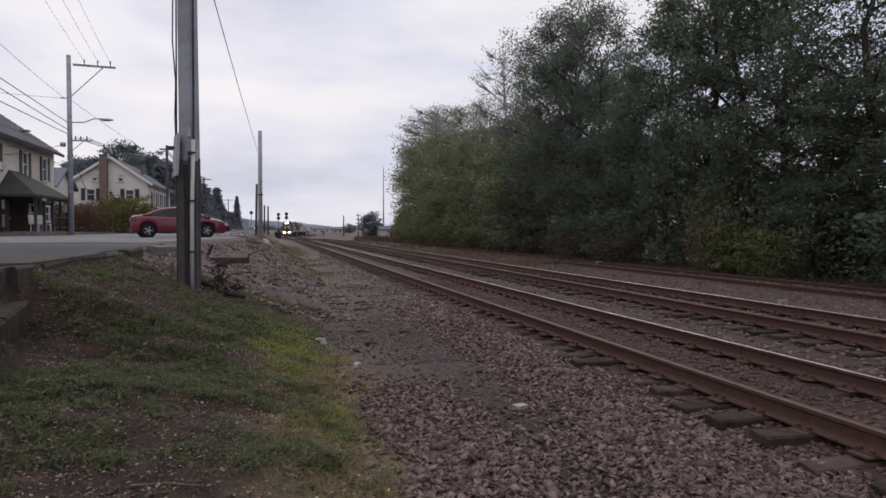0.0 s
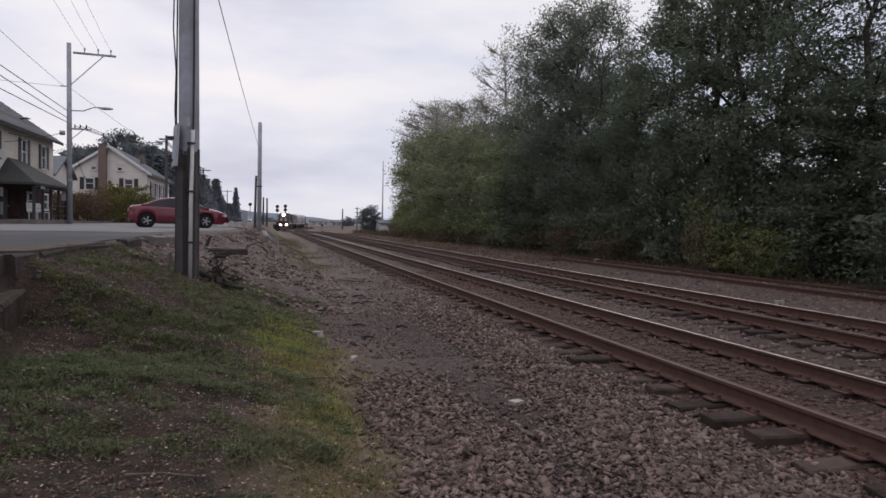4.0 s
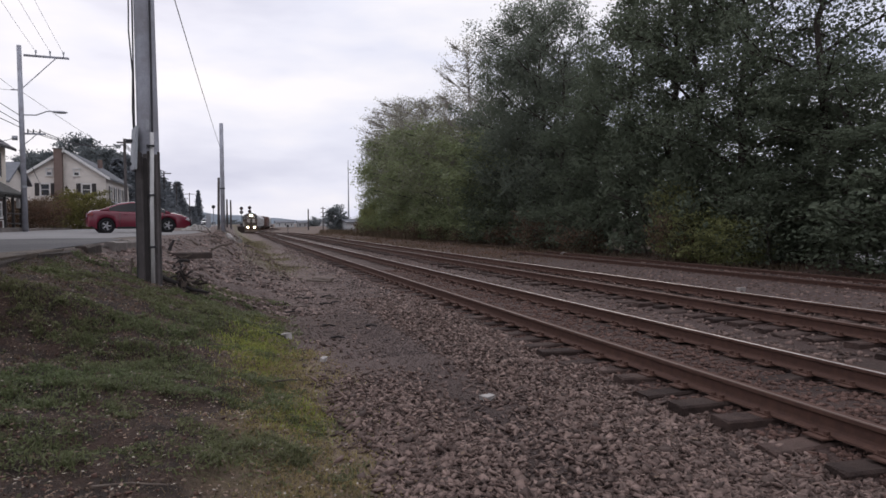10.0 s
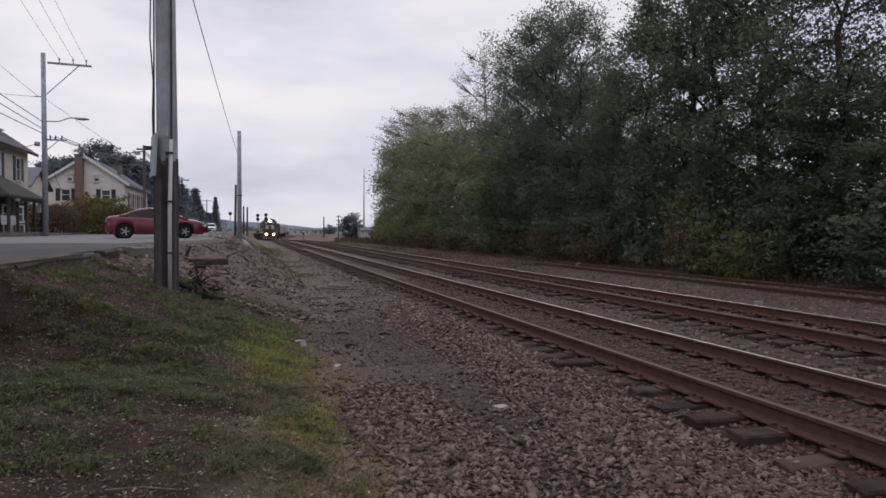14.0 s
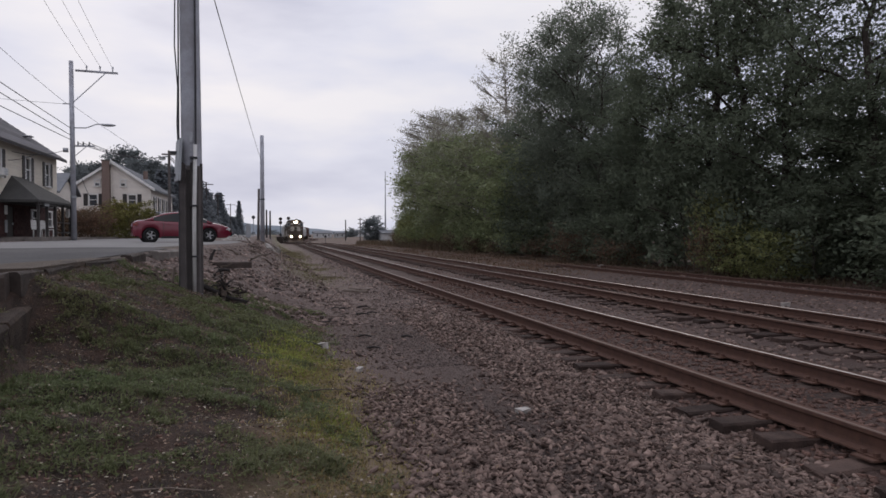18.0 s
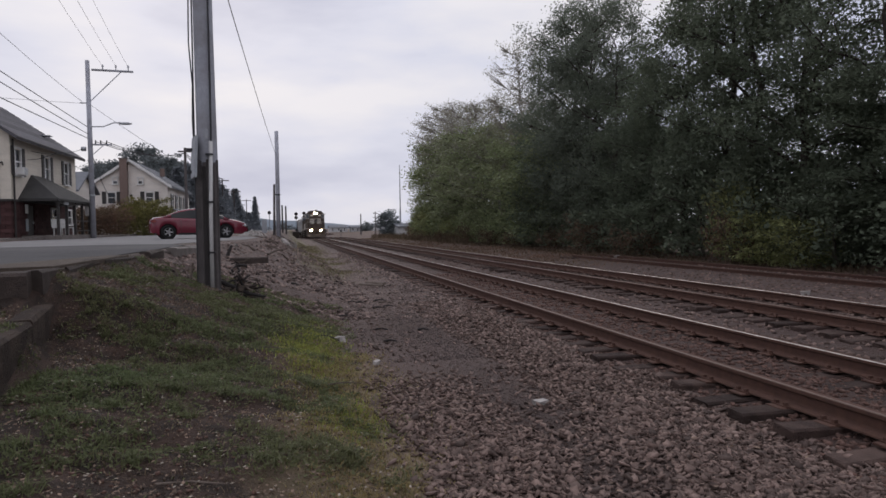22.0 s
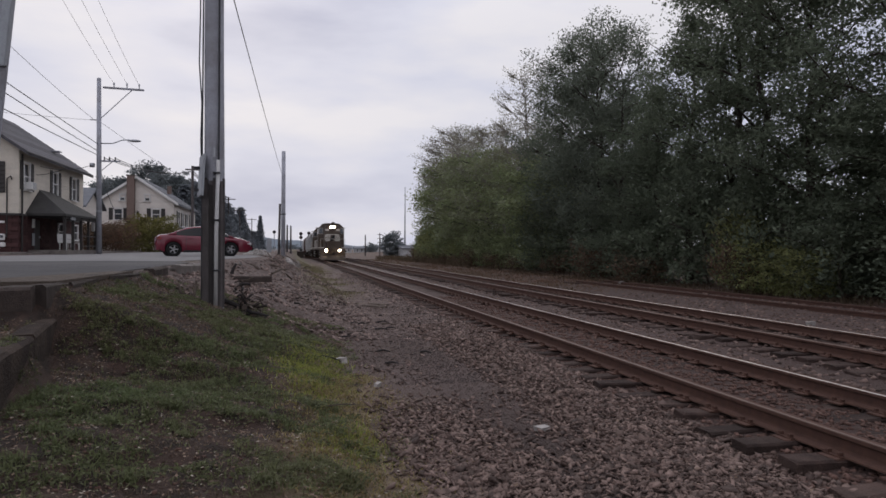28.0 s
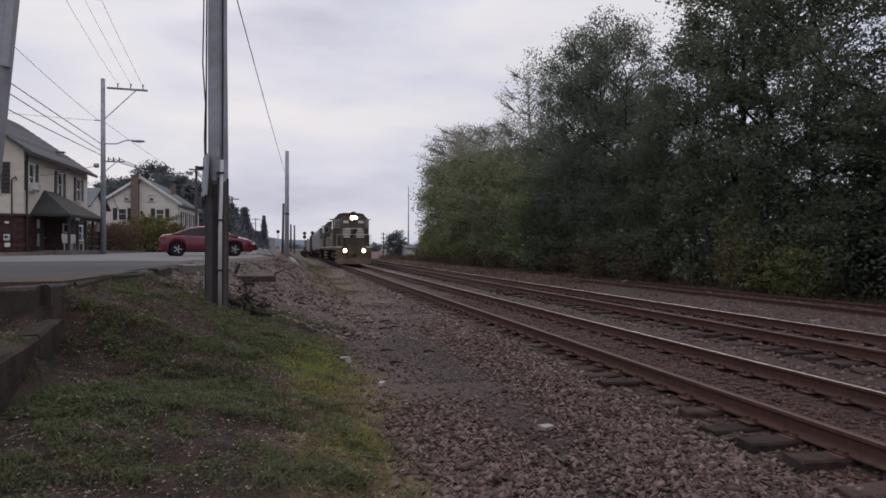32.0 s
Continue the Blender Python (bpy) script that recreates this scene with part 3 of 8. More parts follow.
def ground_material():
    """Grey gravel by the track, dark worn soil along it, grassy soil on the bank, dirt on the level above."""
    m = material("ground_surface", (0.115, 0.082, 0.074), (0.072, 0.050, 0.045), scale=7, fine=55, bump=1.0, depth=0.035,
                 third=(0.098, 0.070, 0.061), third_scale=0.7)
    nt = m.node_tree
    b = nt.nodes["Principled BSDF"]
    base = b.inputs["Base Color"].links[0].from_socket
    co = nt.nodes.new("ShaderNodeTexCoord")
    sep = nt.nodes.new("ShaderNodeSeparateXYZ")
    nt.links.new(co.outputs["Object"], sep.inputs[0])

    def noise_at(s, d=4.0):
        n = nt.nodes.new("ShaderNodeTexNoise")
        n.inputs["Scale"].default_value, n.inputs["Detail"].default_value = s, d
        nt.links.new(co.outputs["Object"], n.inputs["Vector"])
        return n.outputs["Fac"]

    def calc(op, a, c):
        k = nt.nodes.new("ShaderNodeMath")
        k.operation = op
        for s, v in ((0, a), (1, c)):
            if isinstance(v, (int, float)):
                k.inputs[s].default_value = v
            else:
                nt.links.new(v, k.inputs[s])
        return k.outputs[0]

    def between(v, lo, hi):
        r = nt.nodes.new("ShaderNodeMapRange")
        r.inputs["From Min"].default_value, r.inputs["From Max"].default_value = lo, hi
        nt.links.new(v, r.inputs["Value"])
        return r.outputs["Result"]

    def mixed(fac, a, c):
        mx = nt.nodes.new("ShaderNodeMix")
        mx.data_type = "RGBA"
        nt.links.new(fac, mx.inputs["Factor"])
        for s, v in (("A", a), ("B", c)):
            if isinstance(v, tuple):
                mx.inputs[s].default_value = (*v, 1)
            else:
                nt.links.new(v, mx.inputs[s])
        return mx.outputs["Result"]

    wob = calc("MULTIPLY", calc("SUBTRACT", noise_at(0.9), 0.5), 2.4)
    xw = calc("ADD", sep.outputs["X"], wob)
    def strip_at(c, w):
        return between(calc("ABSOLUTE", calc("SUBTRACT", calc("ADD", sep.outputs["X"], calc("MULTIPLY", wob, 0.6)), c), 0), w, w * 0.3)

    # bank soil under the grass, near part only
    bank = calc("MULTIPLY", between(xw, 0.95, 0.45), between(calc("ADD", sep.outputs["Y"], wob), 15.5, 12.5))
    soil = mixed(between(noise_at(5.0, 8.0), 0.42, 0.58), (0.052, 0.032, 0.024), (0.026, 0.018, 0.014))
    col = mixed(bank, base, soil)
    # matted dry grass along the foot of the bank
    mat_strip = calc("MULTIPLY", strip_at(0.55, 0.75), between(sep.outputs["Y"], 12.0, 9.0))
    col = mixed(calc("MULTIPLY", mat_strip, 0.7), col, mixed(between(noise_at(6.0, 6.0), 0.4, 0.6), (0.25, 0.195, 0.115), (0.185, 0.137, 0.093)))
    # the path of fines along the track
    path = between(calc("ABSOLUTE", calc("SUBTRACT", calc("ADD", sep.outputs["X"], calc("MULTIPLY", wob, 0.22)), 2.12), 0), 0.5, 0.2)
    col = mixed(calc("MULTIPLY", path, 0.85), col, mixed(between(noise_at(9.0, 8.0), 0.4, 0.6), (0.094, 0.070, 0.065), (0.068, 0.050, 0.046)))
    # shade in the gaps between the loose stones close by, put into the colour
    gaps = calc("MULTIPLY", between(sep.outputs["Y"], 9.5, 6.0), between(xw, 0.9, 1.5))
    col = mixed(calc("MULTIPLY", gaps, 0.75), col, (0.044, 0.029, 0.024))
    # rusty brown strip under and beside the rails
    def strip(c, w):
        d = calc("ABSOLUTE", calc("SUBTRACT", xw, c), 0)
        return between(d, w, w * 0.6)
    rusty = calc("MAXIMUM", calc("MAXIMUM", strip(4.9, 2.0), strip(8.8, 1.9)), strip(14.7, 1.3))
    col = mixed(calc("MULTIPLY", rusty, 0.75), col, (0.064, 0.040, 0.034))
    # trodden dark strip along the track
    trod = calc("MULTIPLY", strip(1.9, 1.2), between(sep.outputs["Y"], 4.5, 8.5))
    col = mixed(calc("MULTIPLY", trod, 0.7), col, (0.112, 0.080, 0.070))
    # paler rubble and dust further along
    dust = calc("MULTIPLY", between(sep.outputs["Y"], 11.5, 17), between(xw, 3.6, 3.0))
    col = mixed(calc("MULTIPLY", dust, 0.85), col, mixed(between(noise_at(3.0, 6.0), 0.4, 0.6), (0.140, 0.104, 0.092), (0.090, 0.066, 0.058)))
    # brown trodden earth on the level part, and a damp dark swath across it
    flat = calc("MULTIPLY", between(sep.outputs["Y"], 9.0, 12.0), calc("MULTIPLY", between(xw, 0.8, 1.5), between(xw, 3.3, 2.8)))
    col = mixed(calc("MULTIPLY", flat, 0.8), col, mixed(between(noise_at(2.2, 7.0), 0.4, 0.6), (0.140, 0.100, 0.086), (0.094, 0.065, 0.056)))
    swath = calc("MULTIPLY", between(calc("ABSOLUTE", calc("SUBTRACT", calc("ADD", sep.outputs["Y"], calc("MULTIPLY", wob, 1.6)), 11.2), 0), 2.0, 0.7), calc("MULTIPLY", between(xw, -0.6, 0.3), between(xw, 3.0, 2.2)))
    col = mixed(calc("MULTIPLY", swath, 0.75), col, (0.072, 0.050, 0.043))
    # shade under the brush heap, painted dark into the ground colour
    heap_shade = calc("MULTIPLY", between(calc("ABSOLUTE", calc("SUBTRACT", xw, -0.66), 0), 0.45, 0.25), between(calc("ABSOLUTE", calc("SUBTRACT", sep.outputs["Y"], 12.25), 0), 0.55, 0.3))
    col = mixed(calc("MULTIPLY", heap_shade, 0.85), col, (0.020, 0.016, 0.014))
    # grassy strip at the far foot of the bank
    far = calc("MULTIPLY", strip(1.4, 1.0), between(sep.outputs["Y"], 19, 27))
    col = mixed(calc("MULTIPLY", far, 0.8), col, (0.125, 0.108, 0.066))
    # dead leaves and brown earth before the wood
    wood = calc("MAXIMUM", between(xw, 15.2, 16.4), calc("MULTIPLY", calc("MULTIPLY", between(xw, 10.2, 11.8), between(sep.outputs["Y"], 20, 34)), 0.8))
    col = mixed(wood, col, mixed(between(noise_at(1.6, 6.0), 0.4, 0.6), (0.100, 0.064, 0.048), (0.066, 0.045, 0.035)))
    upper = between(calc("ADD", sep.outputs["X"], calc("MULTIPLY", wob, 0.15)), -2.45, -2.75)
    upper = calc("MULTIPLY", upper, between(sep.outputs["Y"], 8.6, 9.6))
    col = mixed(calc("MULTIPLY", upper, between(sep.outputs["Y"], 40, 20)), col, (0.092, 0.073, 0.058))
    nt.links.new(col, b.inputs["Base Color"])
    return m


# ---- small loose pieces, made many at a time ----
def chips(kinds=14, seed=5):
    """Angular stone shapes: skewed and dented blocks; (kinds, 8 verts, 3) and 12 triangles."""
    v = np.array([(-1, -1, -1), (1, -1, -1), (1, 1, -1), (-1, 1, -1), (-1, -1, 1), (1, -1, 1), (1, 1, 1), (-1, 1, 1)]) / 1.5
    f = np.array([(0, 2, 1), (0, 3, 2), (4, 5, 6), (4, 6, 7), (0, 1, 5), (0, 5, 4), (1, 2, 6), (1, 6, 5), (2, 3, 7), (2, 7, 6), (3, 0, 4), (3, 4, 7)])
    rs = np.random.RandomState(seed)
    return np.stack([(v + rs.uniform(-0.34, 0.34, (8, 3))) * rs.uniform(0.6, 1.2, 3) for _ in range(kinds)]), f


def turns(n, rs):
    q = rs.normal(size=(n, 4))
    q /= np.linalg.norm(q, axis=1, keepdims=True)
    w, x, y, z = q.T
    return np.stack([np.stack([1 - 2 * (y * y + z * z), 2 * (x * y - z * w), 2 * (x * z + y * w)], 1),
                     np.stack([2 * (x * y + z * w), 1 - 2 * (x * x + z * z), 2 * (y * z - x * w)], 1),
                     np.stack([2 * (x * z - y * w), 2 * (y * z + x * w), 1 - 2 * (x * x + y * y)], 1)], 1)


def scatter_stones(name, x, y, z, size, mat, seed, flat=0.7, platy=0.0):
    """Angular stones; platy ones are flat flakes that lie within so many degrees of level."""
    rs = np.random.RandomState(seed)
    shapes, f = chips()
    n = len(x)
    v = shapes[rs.randint(0, len(shapes), n)] * np.asarray(size)[:, None, None]
    if platy:
        v = v * np.array([1.3, 0.95, 0.5])
        a, b, c = rs.uniform(-radians(platy), radians(platy), n), rs.uniform(-radians(platy), radians(platy), n), rs.uniform(0, 2 * np.pi, n)
        cc, sc = np.cos(c), np.sin(c)
        v = np.stack([v[:, :, 0] * cc[:, None] - v[:, :, 1] * sc[:, None], v[:, :, 0] * sc[:, None] + v[:, :, 1] * cc[:, None], v[:, :, 2]], 2)
        z0 = v[:, :, 2] + v[:, :, 0] * np.tan(a)[:, None] + v[:, :, 1] * np.tan(b)[:, None]
        v = np.stack([v[:, :, 0] * np.cos(a)[:, None], v[:, :, 1] * np.cos(b)[:, None], z0], 2)
    else:
        v = np.einsum("nij,nkj->nki", turns(n, rs), v)
        v[:, :, 2] *= flat
    v += np.stack([x, y, z], 1)[:, None, :]
    polys = f[None] + (np.arange(n) * 8)[:, None, None]
    return array_object(name, v.reshape(-1, 3), polys.reshape(-1, 3), mat)


def blades(name, x, y, z, height, width, mat, seed, lean=0.5):
    """Grass blades of two quads' worth: a bent strip that ends in a point (two triangles and a quad, as three triangles)."""
    rs = np.random.RandomState(seed)
    n = len(x)
    a = rs.uniform(0, 2 * np.pi, n)
    d = np.stack([np.cos(a), np.sin(a), np.zeros(n)], 1)
    s = np.stack([-np.sin(a), np.cos(a), np.zeros(n)], 1)
    b = rs.uniform(0.1, lean, n)[:, None]
    base = np.stack([x, y, z], 1)
    h, w = np.asarray(height)[:, None], np.asarray(width)[:, None]
    up = np.array([0, 0, 1.0])
    mid = base + up * h * 0.6 + d * h * b * 0.35
    tip = base + up * h * (1 - 0.3 * b) + d * h * b
    v = np.stack([base - s * w, base + s * w, mid - s * w * 0.7, mid + s * w * 0.7, tip], 1)
    f = np.array([(0, 1, 3), (0, 3, 2), (2, 3, 4)])
    polys = f[None] + (np.arange(n) * 5)[:, None, None]
    return array_object(name, v.reshape(-1, 3), polys.reshape(-1, 3), mat)


def leaf_cards(centres, size, rs, facing=None):
    """Leaves as bent quads (two triangles with a fold), turned at random; with facing, each leaf shows its upper side that way."""
    n = len(centres)
    R = turns(n, rs)
    if facing is not None:
        away = np.einsum("ni,ni->n", R[:, :, 2], facing) < 0
        R[away, :, 1:] *= -1
    s = np.asarray(size)[:, None, None]
    q = np.array([(0, -1, 0), (0.55, 0, 0.18), (0, 1, 0), (-0.55, 0, 0.18)]) * 0.5
    v = np.einsum("nij,kj->nki", R, q) * s + centres[:, None, :]
    f = np.array([(0, 1, 2), (0, 2, 3)])
    return v.reshape(-1, 3), (f[None] + (np.arange(n) * 4)[:, None, None]).reshape(-1, 3)


# ---- ground, ballast ----
def tie_rows(y0, far_end, seed):
    """Where the ties of a track lie along it."""
    r = random.Random(seed)
    out = [y0 + 0.2]
    while out[-1] < far_end:
        out.append(out[-1] + 0.53 + r.uniform(-0.05, 0.05))
    return out


def off_ties(x, y, x0, seed, rs):
    """True for spots that lie beside the ties, and for a few that lie on them."""
    rows = np.array(tie_rows(-8.0, 60, seed))
    i = np.clip(np.searchsorted(rows, y), 1, len(rows) - 1)
    d = np.minimum(np.abs(y - rows[i - 1]), np.abs(y - rows[i]))
    return (d > 0.135) | (np.abs(x - x0) > 1.32) | (rs.uniform(0, 1, len(x)) < np.where(np.abs(x - x0) < 0.68, 0.5, 0.08))


ground_sheet()


def ballast():
    rs = np.random.RandomState(3)

    def field(n, x0, x1, y0, y1, keep, power=1.0):
        x = rs.uniform(x0, x1, n)
        y = y0 + (y1 - y0) * rs.uniform(0, 1, n) ** power
        k = rs.uniform(0, 1, n) < keep(x, y)
        return x[k], y[k]

    def patches(x, y, s, seed):
        return np.clip(0.5 + 1.2 * patchy(x, y, s, seed), 0, 1)

    # loose grey stones before the near track: dense close by, thinner along the trodden strip
    def dense(x, y):
        toe = bank_toe(y) - 0.1 + 0.3 * patchy(x, y, 0.6, 1.0)
        edge = smooth01((x - toe) / 0.4)
        # a trodden path of fines runs along the track, and the stones left of it give out
        path = np.exp(-((x - 2.12 - 0.12 * patchy(x, y, 1.5, 21)) / (0.40 + 0.12 * patchy(x, y, 0.8, 22))) ** 2) * (0.72 + 0.28 * smooth01((y - 4.2) / 2))
        left = 1 - 0.95 * (1 - smooth01((x - 2.35) / 0.4)) * smooth01((y - 5.8) / 2.2 + 0.25 * patchy(x, y, 0.9, 31))
        right = 1 - 0.55 * smooth01((y - 8.5) / 4)
        return edge * (1 - 0.98 * path) * left * right * (0.75 + 0.25 * patches(x, y, 0.5, 4))
    x, y = field(84000, 0.3, 3.85, 3.0, 14.5, dense, 1.5)
    size = (0.011 + 0.0145 * rs.uniform(0, 1, len(x)) ** 1.5) * (1 + 0.5 * (rs.uniform(0, 1, len(x)) > 0.95)) * (1 + 0.02 * y)
    ob = scatter_stones("ballast_stones", x, y, land(x, y) + size * rs.uniform(0.0, 0.75, len(x)), size, M["stone"], 11, platy=32.0)
    tagged(ob, "loose grey crushed ballast stones beside the near track", "ballast", kind="stuff")
    x, y = field(9000, 1.5, 2.7, 3.2, 13, lambda x, y: np.exp(-((x - 2.12) / 0.36) ** 2), 1.3)
    size = 0.005 + 0.009 * rs.uniform(0, 1, len(x)) ** 2
    ob = scatter_stones("path_grit", x, y, land(x, y) + size * 0.2, size, M["stone_fine"], 20)
    tagged(ob, "fine dark grit trodden into a path along the ballast", "grit", kind="stuff")
    x, y = field(13000, 1.4, 3.7, 12, 45, lambda x, y: smooth01((x - bank_toe(y)) / 1.2) * (0.06 + 0.1 * patches(x, y, 2.0, 9) + 0.5 * smooth01((x - 2.9) / 0.6)), 1.4)
    size = 0.018 + 0.034 * rs.uniform(0, 1, len(x)) ** 2
    ob = scatter_stones("ballast_stones", x, y, land(x, y) + size * 0.1, size, M["stone_pale"], 12)
    tagged(ob, "loose grey ballast stones further along the near track", "ballast", kind="stuff")
    x, y = field(2600, 0.5, 3.85, -9.0, 3.1, lambda x, y: smooth01((x - 0.6) / 0.6) * np.clip((y + 9) / 6, 0, 1))
    size = rs.uniform(0.02, 0.045, len(x))
    ob = scatter_stones("ballast_stones", x, y, land(x, y) + size * 0.15, size, M["stone"], 18)
    tagged(ob, "loose grey crushed ballast stones behind the viewpoint", "ballast", kind="stuff")
    # rusty stones between and around the ties
    x, y = field(17500, 3.6, 6.7, 2.6, 22, lambda x, y: off_ties(x, y, 4.96, 1, rs), 1.5)
    size = rs.uniform(0.014, 0.034, len(x))
    ob = scatter_stones("ballast_stones", x, y, land(x, y) + size * 0.1, size, M["stone_rusty"], 13)
    tagged(ob, "rust-stained ballast stones between the wooden ties", "ballast", kind="stuff")
    x, y = field(13500, 6.3, 17.0, 6.0, 38, lambda x, y: np.where(x < 7.6, 1.0, 0.75) * np.where(x > 10.5, 1 - 0.85 * smooth01((y - 17) / 10), 1.0) * off_ties(x, y, 8.8, 2, rs), 1.4)
    size = rs.uniform(0.022, 0.05, len(x))
    ob = scatter_stones("ballast_stones", x, y, land(x, y) + size * 0.1, size, M["stone"], 14)
    tagged(ob, "grey ballast stones between the far track and the siding", "ballast", kind="stuff")
    # stony slope past the wooden pole
    x, y = field(17000, -2.3, 2.0, 12.4, 45, lambda x, y: ((x > bank_edge(y)) & (x < bank_toe(y) + 0.6)) * (0.2 + 0.5 * patches(x, y, 1.3, 2)), 1.5)
    size = 0.016 + 0.05 * rs.uniform(0, 1, len(x)) ** 2.4
    ob = scatter_stones("slope_stones", x, y, land(x, y) + size * 0.1, size, M["stone_pale"], 15)
    tagged(ob, "grey rubble and stones on the slope of the bank", "rubble", kind="stuff")
    # grit on the trodden earth between the near gravel and the slope
    x, y = field(11000, 0.3, 3.4, 8.2, 20, lambda x, y: smooth01((x - bank_toe(y) + 0.6) / 0.8) * (0.25 + 0.75 * patches(x, y, 0.9, 12)), 1.4)
    size = 0.007 + 0.014 * rs.uniform(0, 1, len(x)) ** 2.5
    ob = scatter_stones("grit", x, y, land(x, y) + size * 0.2, size, M["stone_fine"], 19)
    tagged(ob, "grit and small stones strewn over brown trodden earth", "grit", kind="stuff")
    # scattered stones in the grass
    x, y = field(5200, -3.3, 0.9, 2.0, 13, lambda x, y: patches(x, y, 0.8, 6) * 0.8 * ((x > bank_edge(y) + 0.04) | (y < 7.5)))
    size = rs.uniform(0.006, 0.02, len(x))
    ob = scatter_stones("bank_stones", x, y, land(x, y) + size * 0.2, size, M["stone_rusty"], 16)
    tagged(ob, "small stones and grit among the grass of the bank", "rubble", kind="stuff")


ballast()


def single_stone(x, y, size, mat, label, seed):
    shapes, f = chips(3, seed)
    v = shapes[1] * size
    v[:, 2] *= 0.7
    ob = mesh_object("stone", v, [tuple(k) for k in f], mat)
    ob.matrix_basis = pose(x, y, float(land(x, y)) + size * 0.28, 0, 0, seed * 37)
    return tagged(ob, label, "stone")


single_stone(2.30, 5.86, 0.085, M["pale_rock"], "pale lone stone lying on grey ballast", 3)
single_stone(0.73, 9.67, 0.11, M["pale_rock"], "pale stone at the edge of the grass", 4)
single_stone(1.05, 8.1, 0.07, M["pale_rock"], "small pale stone on the ballast", 6)
single_stone(15.5, 29.3, 0.22, M["pale_rock"], "pale block lying in front of the wood", 5)
single_stone(11.6, 13.0, 0.12, M["pale_rock"], "pale flat stone beside the siding", 7)


# ---- tracks ----
RAIL = [(-0.075, -0.172), (0.075, -0.172), (0.072, -0.158), (0.016, -0.14), (0.010, -0.125), (0.010, -0.05), (0.037, -0.036), (0.037, -0.006),
        (0.030, 0.0), (-0.010, 0.0), (-0.030, 0.0), (-0.037, -0.006), (-0.037, -0.036), (-0.010, -0.05), (-0.010, -0.125), (-0.016, -0.14), (-0.072, -0.158)]


def rail(parent, x0, side, ys, head, sink=0.0):
    """One rail swept along the track's centre line; its running surface is brighter steel."""
    n = len(RAIL)
    v, f, slots = [], [], []
    for y in ys:
        x = float(track_x(y, x0)) + side * 0.7525
        v += [(x + u, y, w - sink + float(dip(y))) for u, w in RAIL]
    for i in range(len(ys) - 1):
        for k in range(n):
            a, b = i * n + k, i * n + (k + 1) % n
            f.append((a, b, b + n, a + n))
            slots.append(1 if k in (9, 10) else 0)
    ob = mesh_object("rail", v, f, M["rail_rust"], parent)
    ob.data.materials.append(head)
    ob.data.polygons.foreach_set("material_index", slots)
    return ob


def tie_mesh(seed):
    """A weathered wooden tie: worn edges, split ends."""
    r = random.Random(seed)
    bm = bmesh.new()
    nx = 7
    L, W, T = 2.55, 0.225, 0.17
    rows = []
    for i in range(nx):
        x = -L / 2 + L * i / (nx - 1)
        w = W / 2 * (1 + r.uniform(-0.05, 0.05)) * (0.96 if i in (0, nx - 1) else 1)
        t = r.uniform(-0.008, 0.004)
        c = 0.018
        rows.append([bm.verts.new((x + (r.uniform(-0.02, 0.02) if i in (0, nx - 1) else 0), yy, zz)) for yy, zz in
                     ((-w, -T), (w, -T), (w, -c + t), (w - c, t), (-w + c, t), (-w, -c + t))])
    for a, b in zip(rows, rows[1:]):
        for k in range(6):
            bm.faces.new((a[k], b[k], b[(k + 1) % 6], a[(k + 1) % 6]))
    bm.faces.new(rows[0])
    bm.faces.new(rows[-1][::-1])
    bmesh.ops.recalc_face_normals(bm, faces=bm.faces)
    me = bpy.data.meshes.new("tie")
    bm.to_mesh(me)
    bm.free()
    me.materials.append(M["tie"])
    return me


def plate_mesh():
    """Tie plate with shoulders and four spike heads."""
    bm = box((0, 0, 0.008), (0.34, 0.19, 0.016), bevel=0.004)
    for sx in (-0.095, 0.095):
        add_box(bm, (sx, 0, 0.02), (0.03, 0.18, 0.016))
        for sy in (-0.055, 0.055):
            add_box(bm, (sx * 0.92, sy, 0.04), (0.035, 0.028, 0.03))
    me = bpy.data.meshes.new("tie_plate")
    bm.to_mesh(me)
    bm.free()
    me.materials.append(M["rail_rust"])
    return me


TIE_MESHES = [tie_mesh(s) for s in range(8)]
PLATE_MESH = plate_mesh()


